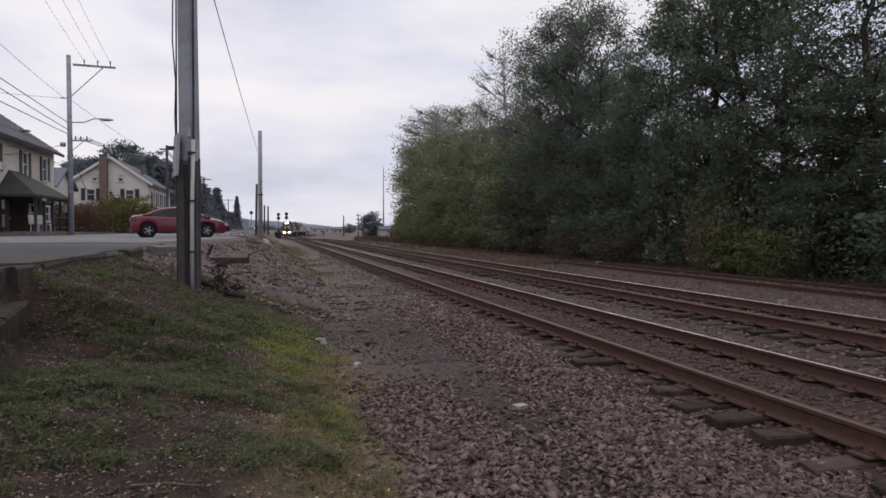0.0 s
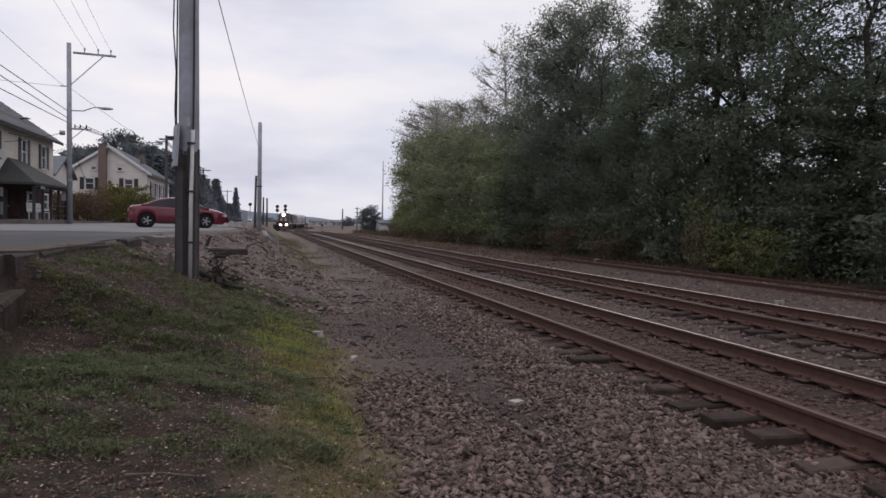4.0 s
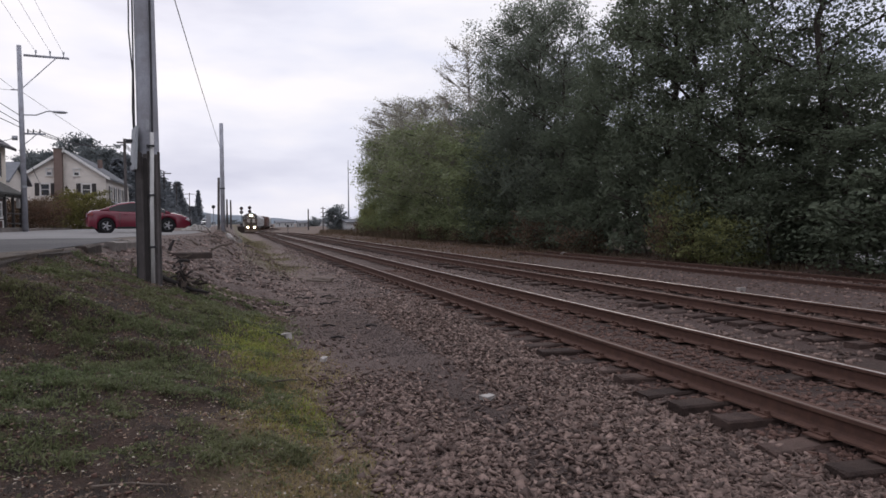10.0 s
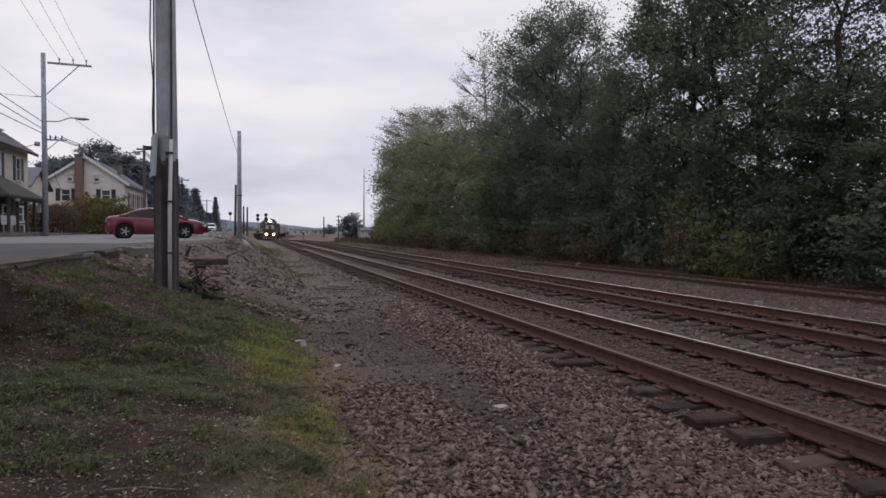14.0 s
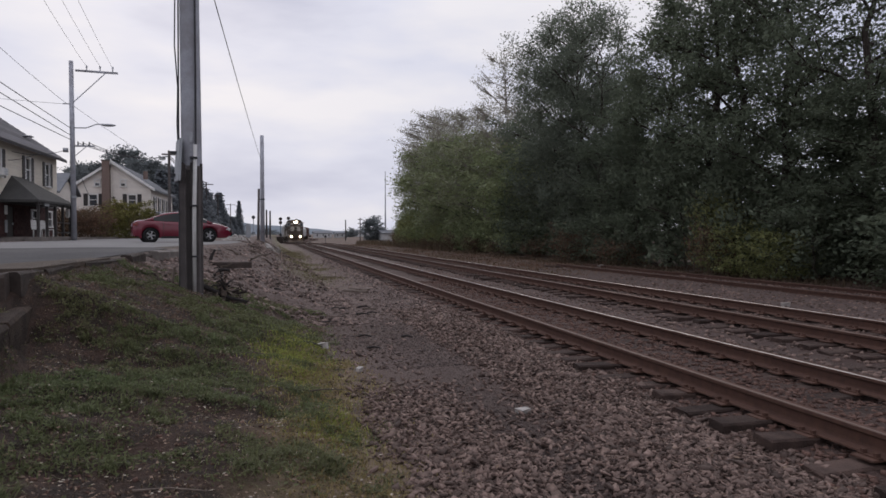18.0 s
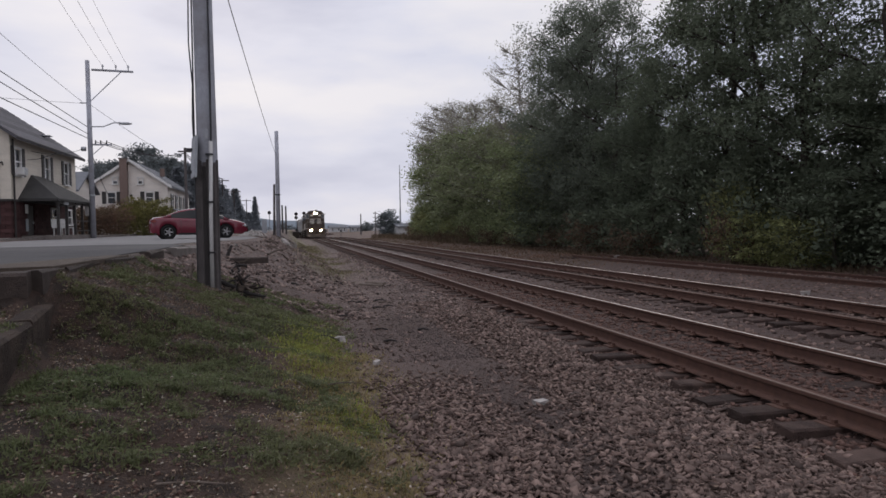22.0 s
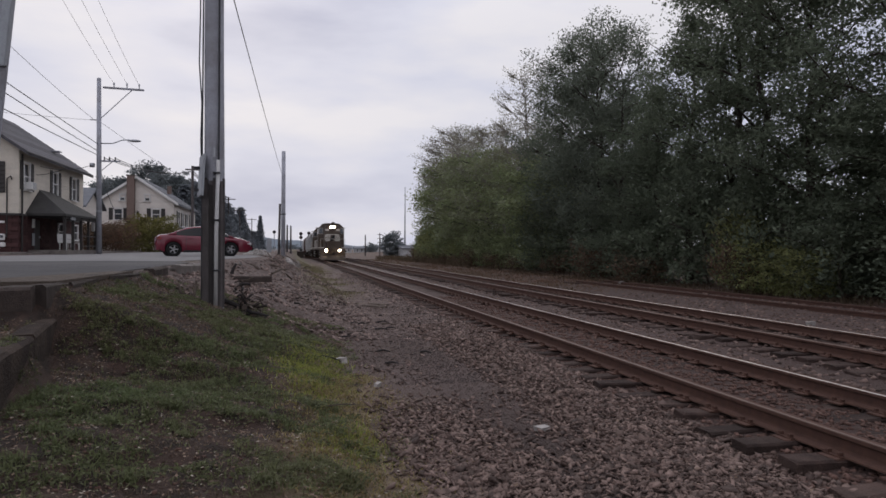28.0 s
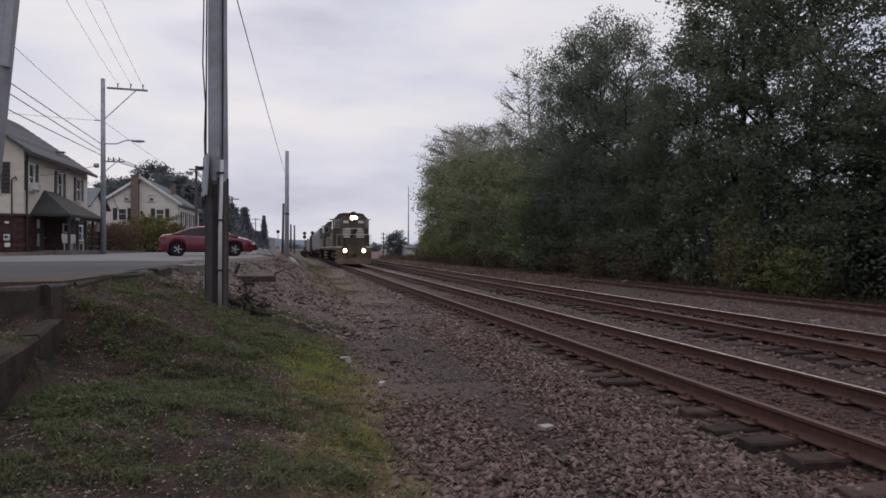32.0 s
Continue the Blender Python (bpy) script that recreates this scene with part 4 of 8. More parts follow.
def railway_track(x0, y0, near_end, far_end, head, label, seed, plates_to=0.0, sink=0.0):
    thing = empty("railway_track", pose(0, 0, 0), label, "railway track", "railway tracks")
    ys = list(np.arange(y0, min(200, far_end), 10.0)) + (list(np.arange(200, far_end + 1, 8.0)) if far_end > 200 else [far_end])
    # heads polished alike; the left one's missing glint is put into its colour
    rail(thing, x0, -1, ys, M["rail_no_glint"] if plates_to else head, sink)
    rail(thing, x0, 1, ys, head, sink)
    r = random.Random(seed)
    far_v, far_f = [], []
    for y in tie_rows(y0, far_end, seed):
        x = float(track_x(y, x0))
        if y < near_end:
            t = new("tie", r.choice(TIE_MESHES))
            t.parent = thing
            t.matrix_basis = pose(x + r.uniform(-0.13, 0.13), y, -0.185 - r.uniform(0, 0.02) - sink, 0, r.uniform(-1.2, 1.2), r.uniform(-3, 3) + (180 if r.random() < 0.5 else 0))
            if y < plates_to:
                for s in (-1, 1):
                    p = new("tie_plate", PLATE_MESH)
                    p.parent = thing
                    p.matrix_basis = pose(x + s * 0.7525, y, -0.187, 0, 0, r.uniform(-1, 1))
        else:
            k = len(far_v)
            for dz in (-0.3 + float(dip(y)), -0.187 + float(dip(y))):
                far_v += [(x + a, y + b, dz) for a, b in ((-1.27, -0.11), (1.27, -0.11), (1.27, 0.11), (-1.27, 0.11))]
            far_f += [(k + 4, k + 5, k + 6, k + 7), (k, k + 1, k + 5, k + 4), (k + 1, k + 2, k + 6, k + 5), (k + 2, k + 3, k + 7, k + 6), (k + 3, k, k + 4, k + 7)]
    ob = mesh_object("far_tie_row", far_v, far_f, M["tie"], thing)
    ob["kind"] = "stuff"
    return thing


railway_track(4.96, -8.0, 62, 460, M["rail_head"], "near railway track, rusty rails with worn bright heads on wooden ties", 1, 32.0)
railway_track(8.80, -8.0, 62, 460, M["rail_head"], "second railway track, rusty rails on wooden ties in ballast", 2, 30.0)
railway_track(14.7, -8.0, 30, 31, M["rail_old"], "rusty disused siding track half buried before the wood", 3, 0.0, 0.10)


# ---- road, lot and the timbers that hold the bank ----
def sheet(name, outline, z, mat, label, category, thick=0.05):
    ob = part(name, prism(outline, "z", z - thick, z), mat)
    return tagged(ob, label, category, kind="structure")


sheet("road", [(-20, -160), (-6.6, -160), (-6.2, -30), (-5.2, 3), (-4.4, 14), (-3.6, 20.5), (-2.9, 24), (-1.6, 29), (-1.3, 36), (-2.2, 41), (-5.4, 46), (-6.6, 60), (-5.0, 95), (-2.7, 150), (-2.7, 200),
               (-2.7, 400), (-9.2, 400), (-9.2, 200), (-9.2, 150), (-9.2, 113), (-10.6, 90), (-12.9, 60), (-13.1, 30), (-20, 20)], 1.012, M["road"],
      "worn pale grey asphalt road", "road")
sheet("parking_lot", [(-9.5, -20), (-6, -20), (-5.2, 3), (-3.6, 8.5), (-2.8, 10.2), (-2.72, 14), (-2.66, 19.3), (-3.4, 21.4), (-5.2, 21.9), (-8, 20.6), (-11, 20.9), (-13.8, 20)], 1.018, M["asphalt"],
      "dark patched asphalt lot beside the bank", "parking lot")
sheet("pavement", [(-14.2, 36), (-13.0, 36), (-12.7, 64), (-14.2, 66)], 1.15, M["concrete"], "concrete pavement in front of the brick house", "pavement", 0.3)
sheet("dirt_verge", [(-3.5, 8.3), (-2.6, 8.5), (-2.52, 12), (-2.85, 12), (-3.6, 9)], 1.022, M["soil"], "brown dirt strip between the lot and the bank", "dirt", 0.06)


def timber_mesh(length, w, h, seed):
    r = random.Random(seed)
    bm = bmesh.new()
    rows = []
    n = 6
    for i in range(n):
        y = -length / 2 + length * i / (n - 1)
        j = lambda a: a * (1 + r.uniform(-0.08, 0.06))
        c = 0.03
        rows.append([bm.verts.new(p) for p in ((-j(w) / 2, y, -h / 2), (j(w) / 2, y, -h / 2), (j(w) / 2, y, h / 2 - c), (j(w) / 2 - c, y, j(h) / 2),
                                               (-j(w) / 2 + c, y, j(h) / 2), (-j(w) / 2, y, h / 2 - c))])
    for a, b in zip(rows, rows[1:]):
        for k in range(6):
            bm.faces.new((a[k], a[(k + 1) % 6], b[(k + 1) % 6], b[k]))
    bm.faces.new(rows[0][::-1])
    bm.faces.new(rows[-1])
    bmesh.ops.recalc_face_normals(bm, faces=bm.faces)
    return bm


def edge_timbers():
    runs = [((-2.64, 8.9), (-2.70, 10.5), 0.89, "timber", 0.24), ((-2.64, 10.6), (-2.56, 12.9), 0.90, "timber", 0.2), ((-2.46, 13.0), (-2.42, 14.1), 0.87, "timber", 0.34),
            ((-2.60, 14.2), (-2.5, 15.3), 0.88, "timber", 0.22), ((-2.40, 15.4), (-2.24, 17.6), 0.86, "concrete", 0.34), ((-2.46, 17.8), (-2.15, 20.6), 0.9, "concrete", 0.2),
            ((-2.2, 20.9), (-1.6, 22.6), 0.84, "concrete", 0.17), ((-3.6, 7.74), (-2.62, 7.84), 0.82, "timber", 0.34), ((-2.64, 7.95), (-2.68, 8.85), 0.87, "timber", 0.26),
            # these two dark timbers stand in for the shaded, undercut face of the ledge
            ((-2.34, 6.62), (-2.58, 8.2), 0.45, "ledge_dark", 0.40), ((-1.98, 4.5), (-2.32, 6.55), 0.43, "ledge_dark", 0.40)]
    for i, (a, b, z, m, big) in enumerate(runs):
        a, b = Vector((*a, z)), Vector((*b, z))
        d = b - a
        ob = part("timber" if m != "concrete" else "kerb_block", timber_mesh(d.length, 0.22, big, 40 + i), M[m])
        ob.matrix_basis = pose(*((a + b) / 2), random.uniform(-2.5, 2.5), random.uniform(-4, 4), random.uniform(-2, 2) - math.degrees(math.atan2(d.x, d.y)))
        tagged(ob, "old dark timber half sunk along the top of the bank" if m != "concrete" else "weathered concrete kerb block on the edge of the bank",
               "timber" if m != "concrete" else "kerb", "edging of the bank")


edge_timbers()


# ---- poles ----
def big_pole():
    """The near wooden pole with conduit, cable, cover board and a sign seen from behind."""
    x, y = -1.26, 12.1
    z = float(land(x, y)) - 0.15
    p = empty("utility_pole", pose(x, y, z), "tall weathered grey wooden utility pole on the grassy bank", "utility pole", "utility poles")
    bm = bmesh.new()
    add_path(bm, [(0.01 * math.sin(k), 0, 11.2 * k / 10) for k in range(11)], 0.172, 20, 0.14)
    part("pole", bm, M["pole"], p, smooth=True)
    bm = bmesh.new()
    add_path(bm, [(0.055, -0.20, 0.05), (0.06, -0.20, 1.4), (0.085, -0.195, 2.62)], 0.032, 12)
    part("conduit", bm, M["conduit"], p, "pale grey metal conduit strapped to the pole", smooth=True)
    for h in (0.75, 1.6, 2.4):
        part("strap", box((0.06, -0.2, h), (0.12, 0.1, 0.03), bevel=0.006), M["dark_metal"], p)
    bm = bmesh.new()
    add_path(bm, [(0.09, -0.19, 2.6), (0.095, -0.17, 3.6), (0.08, -0.165, 11)], 0.016, 8)
    part("cable", bm, M["wire"], p)
    bm = bmesh.new()
    add_path(bm, [(-0.2, -0.02, 2.4), (-0.22, 0.0, 3.0), (-0.205, 0, 3.6), (-0.25, 0, 4.3), (-0.235, 0, 5.2), (-0.24, 0, 11)], 0.012, 6)
    part("cable", bm, M["wire"], p)
    bm = bmesh.new()
    add_path(bm, [(-0.19, -0.06, 0.1), (-0.19, -0.06, 2.3), (-0.18, -0.03, 6.0), (-0.16, 0, 11)], 0.014, 6)
    part("cable", bm, M["wire"], p)
    bm = bmesh.new()
    for k in range(9):
        a = radians(180 + 20 * k)
        part("cable_cover", box((0.172, 0, 1.12 + 0.05 * (k % 3)), (0.03, 0.062, 2.2), Matrix.Rotation(a, 4, "Z"), 0.006), M["tar_board"], p, "dark tarred board nailed to the foot of the pole")
    part("cover_board", box((-0.125, -0.135, 1.15), (0.10, 0.05, 2.3), bevel=0.012), M["tar_board"], p, "dark board covering a ground cable")
    part("cover_board", box((-0.03, -0.19, 1.1), (0.06, 0.035, 2.2), bevel=0.008), M["pole_dark"], p, "narrow dark cover strip")
    sg = part("sign_panel", box((-0.335, -0.05, 2.34), (0.04, 0.52, 0.70), pose(0, 0, 0, 0, 3, 14), bevel=0.006), M["sign_grey"], p, "grey metal sign seen nearly edge on")
    part("bracket", box((-0.24, 0.03, 2.12), (0.18, 0.05, 0.05)), M["dark_metal"], sg)
    part("bracket", box((-0.24, 0.03, 2.5), (0.18, 0.05, 0.05)), M["dark_metal"], sg)
    part("tag", box((0.02, -0.185, 2.75), (0.05, 0.012, 0.16)), M["metal"], p)
    return p


big_pole()


def leaning_pole():
    p = empty("utility_pole", pose(-4.14, 10.15, 0.95, 0, 5.4, 0), "leaning grey utility pole standing on the dark asphalt lot", "utility pole", "utility poles")
    bm = bmesh.new()
    add_path(bm, [(0, 0, h) for h in (0, 3, 6, 9)], 0.15, 18, 0.13)
    part("pole", bm, M["pole"], p, smooth=True)
    part("cover_board", box((0.1, -0.1, 3.5), (0.12, 0.08, 1.2), bevel=0.01), M["sign_grey"], p)
    bm = bmesh.new()
    add_path(bm, [(0.1, 0, 4.1), (0.5, -0.05, 4.35), (0.85, -0.08, 4.25)], 0.03, 8)
    arm = part("lamp_arm", bm, M["metal"], p, smooth=True)
    bm = box((1.02, -0.09, 4.06), (0.34, 0.14, 0.09), pose(0, 0, 0, 0, 0, 0), bevel=0.03)
    part("lamp_head", bm, M["metal"], arm, "small grey flood lamp head")
    return p


leaning_pole()


def second_pole():
    x, y = -0.41, 49.8
    z = 0.45
    p = empty("utility_pole", pose(x, y, z), "grey wooden pole standing on the edge of the bank", "utility pole", "utility poles")
    part("pole", tube((0, 0, -0.3), (0, 0, 8.0), 0.17, 0.135, 14), M["pole"], p, smooth=True)
    part("stub_pole", tube((-0.32, 0.1, -0.3), (-0.24, 0.1, 4.2), 0.09, 0.08, 10), M["tar_board"], p, "shorter dark stub pole strapped alongside", smooth=True)
    part("strap", tube((0, 0, 3.4), (0, 0, 3.48), 0.19, 0.19, 14), M["dark_metal"], p)
    return p


second_pole()


def street_pole():
    """Across the road: crossarm with insulators, brace, lamp, lower arm, small transformer."""
    p = empty("utility_pole", pose(-11.85, 46.7, 0.95), "tall utility pole with crossarm and street lamp beside the road", "utility pole", "utility poles")
    part("pole", tube((0, 0, 0), (-0.05, 0.0, 11.3), 0.17, 0.13, 14), M["pole"], p, smooth=True)
    arm = part("crossarm", box((1.2, -0.05, 10.72), (2.45, 0.1, 0.12), pose(0, 0, 0, 0, 1.2, 0), bevel=0.01), M["pole"], p)
    for k in (0.85, 1.62, 2.35):
        bm = tube((k, -0.05, 10.7), (k, -0.05, 10.98), 0.035, 0.03, 8)
        add_tube(bm, (k, -0.05, 10.92), (k, -0.05, 11.06), 0.06, 0.05, 8)
        part("insulator", bm, M["metal"], arm)
    part("brace", tube((0.05, -0.05, 8.7), (1.95, -0.05, 10.66), 0.03, 0.03, 6), M["pole"], p)
    bm = bmesh.new()
    add_path(bm, [(0.1, -0.1, 7.12), (0.8, -0.1, 7.14), (1.35, -0.1, 7.38), (1.8, -0.1, 7.42)], 0.035, 8)
    la = part("lamp_arm", bm, M["metal"], p, smooth=True)
    bm = bmesh.new()
    bmesh.ops.create_uvsphere(bm, u_segments=14, v_segments=8, radius=1, matrix=pose(2.1, -0.1, 7.36) @ Matrix.Diagonal((0.42, 0.15, 0.09, 1)))
    part("lamp_head", bm, M["metal"], la, "grey cobra-head street lamp, unlit", smooth=True)
    low = part("lower_arm", box((0.65, -0.05, 6.0), (1.2, 0.09, 0.1), bevel=0.01), M["pole"], p)
    part("brace", tube((0.05, -0.05, 5.3), (0.75, -0.05, 5.95), 0.025, 0.025, 6), M["pole"], p)
    for k in (0.3, 0.6, 0.95):
        bm = tube((k, -0.05, 6.05), (k, -0.05, 6.28), 0.045, 0.035, 8)
        part("insulator", bm, M["dark_metal"], low)
    part("transformer", tube((-0.42, 0, 5.6), (-0.42, 0, 5.85), 0.16, 0.16, 12), M["metal"], p, "small grey junction can", smooth=True)
    part("stub_arm", box((-0.3, 0, 8.62), (0.5, 0.06, 0.06)), M["pole"], p)
    part("band", tube((0, 0, 2.72), (0, 0, 2.86), 0.178, 0.178, 14), M["sign_grey"], p, "pale reflective band")
    return p


street_pole()


def far_pole(x, y, z, h, arms, label, r=0.14, arm=2.0):
    p = empty("utility_pole", pose(x, y, z), label, "utility pole", "utility poles")
    # distance haze is put into the colour by this lighter grey
    part("pole", tube((0, 0, 0), (0, 0, h), r, r * 0.75, 10), M["tar_board"], p)
    for a in range(arms):
        part("crossarm", box((0, -0.08, h - 0.35 - 0.9 * a), (arm, 0.12, 0.14)), M["tar_board"], p)
    return p


far_pole(-8.6, 64.6, 0.9, 8.0, 1, "dark utility pole rising behind the pale house", 0.15, 1.2)
far_pole(-9.6, 113.5, 0.9, 8.8, 1, "distant utility pole with one crossarm above conifers", 0.14, 2.2)
far_pole(-9.6, 139, 0.9, 8.4, 1, "distant utility pole with one crossarm above conifers", 0.14, 2.6)
far_pole(-9.6, 184, 0.9, 8.5, 1, "distant utility pole with one crossarm above conifers", 0.14, 2.4)
far_pole(-0.2, 77.7, 0.5, 3.6, 0, "short dark post on the overgrown bank", 0.12)
far_pole(0.2, 80.7, 0.5, 3.6, 0, "short dark post on the overgrown bank", 0.12)
far_pole(20.1, 181, -0.4, 5.6, 0, "short distant pole beyond the tracks", 0.2)
far_pole(19.9, 150, -0.4, 5.4, 3, "distant pole with three short crossarms", 0.14, 1.1)


def mast():
    p = empty("radio_mast", pose(25.4, 148.7, 0), "thin tall grey mast behind the end of the wood", "mast")
    part("lower_tube", tube((0, 0, -0.5), (0, 0, 5.5), 0.2, 0.17, 12), M["metal"], p)
    part("upper_tube", tube((0, 0, 5.5), (0, 0, 15.4), 0.15, 0.07, 10), M["metal"], p)


mast()


def signal(x, y, top):
    p = empty("railway_signal", pose(x, y, -0.3), "distant railway signal with dark round heads on a mast", "railway signal", "railway signals")
    part("mast", tube((0, 0, 0), (0, 0, top + 0.3), 0.14, 0.1, 8), M["dark_metal"], p)
    for dz in (0.0, -1.8):
        bg = part("backboard", tube((0, -0.2, top + dz), (0, -0.28, top + dz), 0.85, 0.85, 16), M["trim_black"], p)
        part("lens", tube((0, -0.3, top + dz), (0, -0.5, top + dz), 0.22, 0.22, 10), M["signal_red"], bg)


signal(5.7, 336.9, 9.0)
signal(9.5, 336.5, 9.3)


# ---- wires ----
def wire(a, b, sag, r=0.014, label="thin dark overhead wire strung between poles"):
    a, b = Vector(a), Vector(b)
    pts = []
    for i in range(17):
        k = i / 16
        pts.append(a.lerp(b, k) - Vector((0, 0, 4 * sag * k * (1 - k))))
    bm = bmesh.new()
    add_path(bm, pts, r, 5)
    tagged(part("overhead_wire", bm, M["wire"]), label, "wire", "overhead wires")


SP = (-11.85, 46.7)
for h1, h2, y0, sag in ((8.04, 8.85, 12, 0.05), (7.6, 8.45, 12, 0.1), (7.33, 7.1, 12, 0.05)):
    wire((-11.2, y0, h2), (SP[0] - 0.1, SP[1], h1), sag, 0.022)
wire((-11.8, 12, 12.6), (-12.2, 46.7, 9.6), 0.5, 0.012)
wire((-30, 40, 10.2), (-12.2, 46.7, 9.55), 0.3, 0.01)
for k, dz in ((0.3, 0.2), (0.6, 0.2), (0.95, 0.2)):
    wire((SP[0] + k, SP[1], 7.15), (-8.9 + k * 0.4, 64.6, 8.4), 0.5, 0.022)
    wire((-8.9 + k * 0.4, 64.6, 8.4), (-10.2 + k, 113.5, 9.6), 0.4, 0.03)
wire((SP[0], SP[1], 6.6), (-14.1, 60.5, 4.4), 0.3, 0.02)
wire((SP[0] - 0.4, SP[1], 6.7), (-14.05, 43.0, 6.1), 0.25, 0.018)
wire((SP[0], SP[1], 9.5), (-8.0, 62, 6.8), 0.1, 0.012)
wire((-1.12, 12.1, 6.35), (-0.5, 49.8, 6.75), 0.12, 0.011, "dark service wire strung between two wooden poles")
wire((-11.9, 40.3, 5.75), (-14.12, 42.5, 5.55), 0.1, 0.014)
for k in (0.8, 1.6, 2.3):
    wire((SP[0] + k, SP[1], 12.0), (-9 + k, 14, 13.8), 0.4, 0.008)


# ---- houses ----
def wall_with_holes(name, parent, origin, along, length, z0, z1, holes, mat, thick=0.25, label=""):
    """An upright wall from origin along a direction (degrees from +x); holes are (u0, u1, v0, v1), cut right through."""
    us = sorted({0.0, length, *[h[0] for h in holes], *[h[1] for h in holes]})
    vs = sorted({z0, z1, *[h[2] for h in holes], *[h[3] for h in holes]})
    bm = bmesh.new()
    m = pose(*origin, 0, 0, along)
    for u0, u1 in zip(us, us[1:]):
        for v0, v1 in zip(vs, vs[1:]):
            cu, cv = (u0 + u1) / 2, (v0 + v1) / 2
            if any(h[0] < cu < h[1] and h[2] < cv < h[3] for h in holes):
                continue
            add_box(bm, (cu, thick / 2, cv), (u1 - u0, thick, v1 - v0), m)
    bmesh.ops.remove_doubles(bm, verts=bm.verts, dist=0.001)
    return part(name, bm, mat, parent, label)


def clapboards(parent, m, length, z0, z1, holes, mat, step=0.2):
    """Horizontal siding boards in front of a wall, each lapped over the one below and stopped at the openings."""
    z = z0
    while z < z1 - 0.02:
        spans = [(0.0, length)]
        for h in holes:
            if h[2] < z + step * 0.6 < h[3]:
                spans = [s for a, b in spans for s in ((a, min(b, h[0])), (max(a, h[1]), b)) if s[1] - s[0] > 0.02]
        bm = bmesh.new()
        for a, b in spans:
            v = [bm.verts.new(m @ Vector(p)) for p in ((a, -0.03, z), (b, -0.03, z), (b, -0.012, z + step), (a, -0.012, z + step),
                                                       (a, 0, z), (b, 0, z), (b, 0, z + step), (a, 0, z + step))]
            for q in ((0, 1, 2, 3), (5, 4, 7, 6), (4, 5, 1, 0), (3, 2, 6, 7), (4, 0, 3, 7), (1, 5, 6, 2)):
                bm.faces.new([v[i] for i in q])
        part("siding_board", bm, mat, parent)
        z += step


def window(parent, m, u0, u1, v0, v1, shutters=True, name="window"):
    """Frame, sill, sash bars, two panes and shutters, in a wall whose face is y = 0 of m."""
    w = new(name)
    w.parent = parent
    w.empty_display_size = 0.1
    cu, cv, du, dv = (u0 + u1) / 2, (v0 + v1) / 2, u1 - u0, v1 - v0
    bm = bmesh.new()
    for c, s in (((cu, -0.02, v1), (du + 0.2, 0.09, 0.1)), ((u0, -0.02, cv), (0.1, 0.09, dv)), ((u1, -0.02, cv), (0.1, 0.09, dv)), ((cu, 0.0, cv), (du, 0.06, 0.06))):
        add_box(bm, c, s, m)
    part("window_frame", bm, M["white"], w)
    part("window_sill", box((cu, -0.05, v0 - 0.03), (du + 0.26, 0.16, 0.08), m), M["white"], w)
    part("pane", box((cu, 0.05, (v0 + cv) / 2), (du - 0.08, 0.012, dv / 2 - 0.06), m), M["pane"], w)
    part("pane", box((cu, 0.07, (v1 + cv) / 2), (du - 0.08, 0.012, dv / 2 - 0.06), m), M["pane"], w)
    if shutters:
        for s in (u0 - 0.31, u1 + 0.31):
            louvres = [p for k in range(7) for p in ((-0.09, v0 + dv * (k + 0.08) / 7), (-0.065, v0 + dv * (k + 0.92) / 7))]
            bm = prism([(-0.03, v0 - 0.03), (-0.07, v0 - 0.03)] + louvres + [(-0.07, v1 + 0.03), (-0.03, v1 + 0.03)], "x", s - 0.2, s + 0.2)
            bmesh.ops.transform(bm, matrix=m, verts=bm.verts)
            part("shutter", bm, M["shutter"], w)


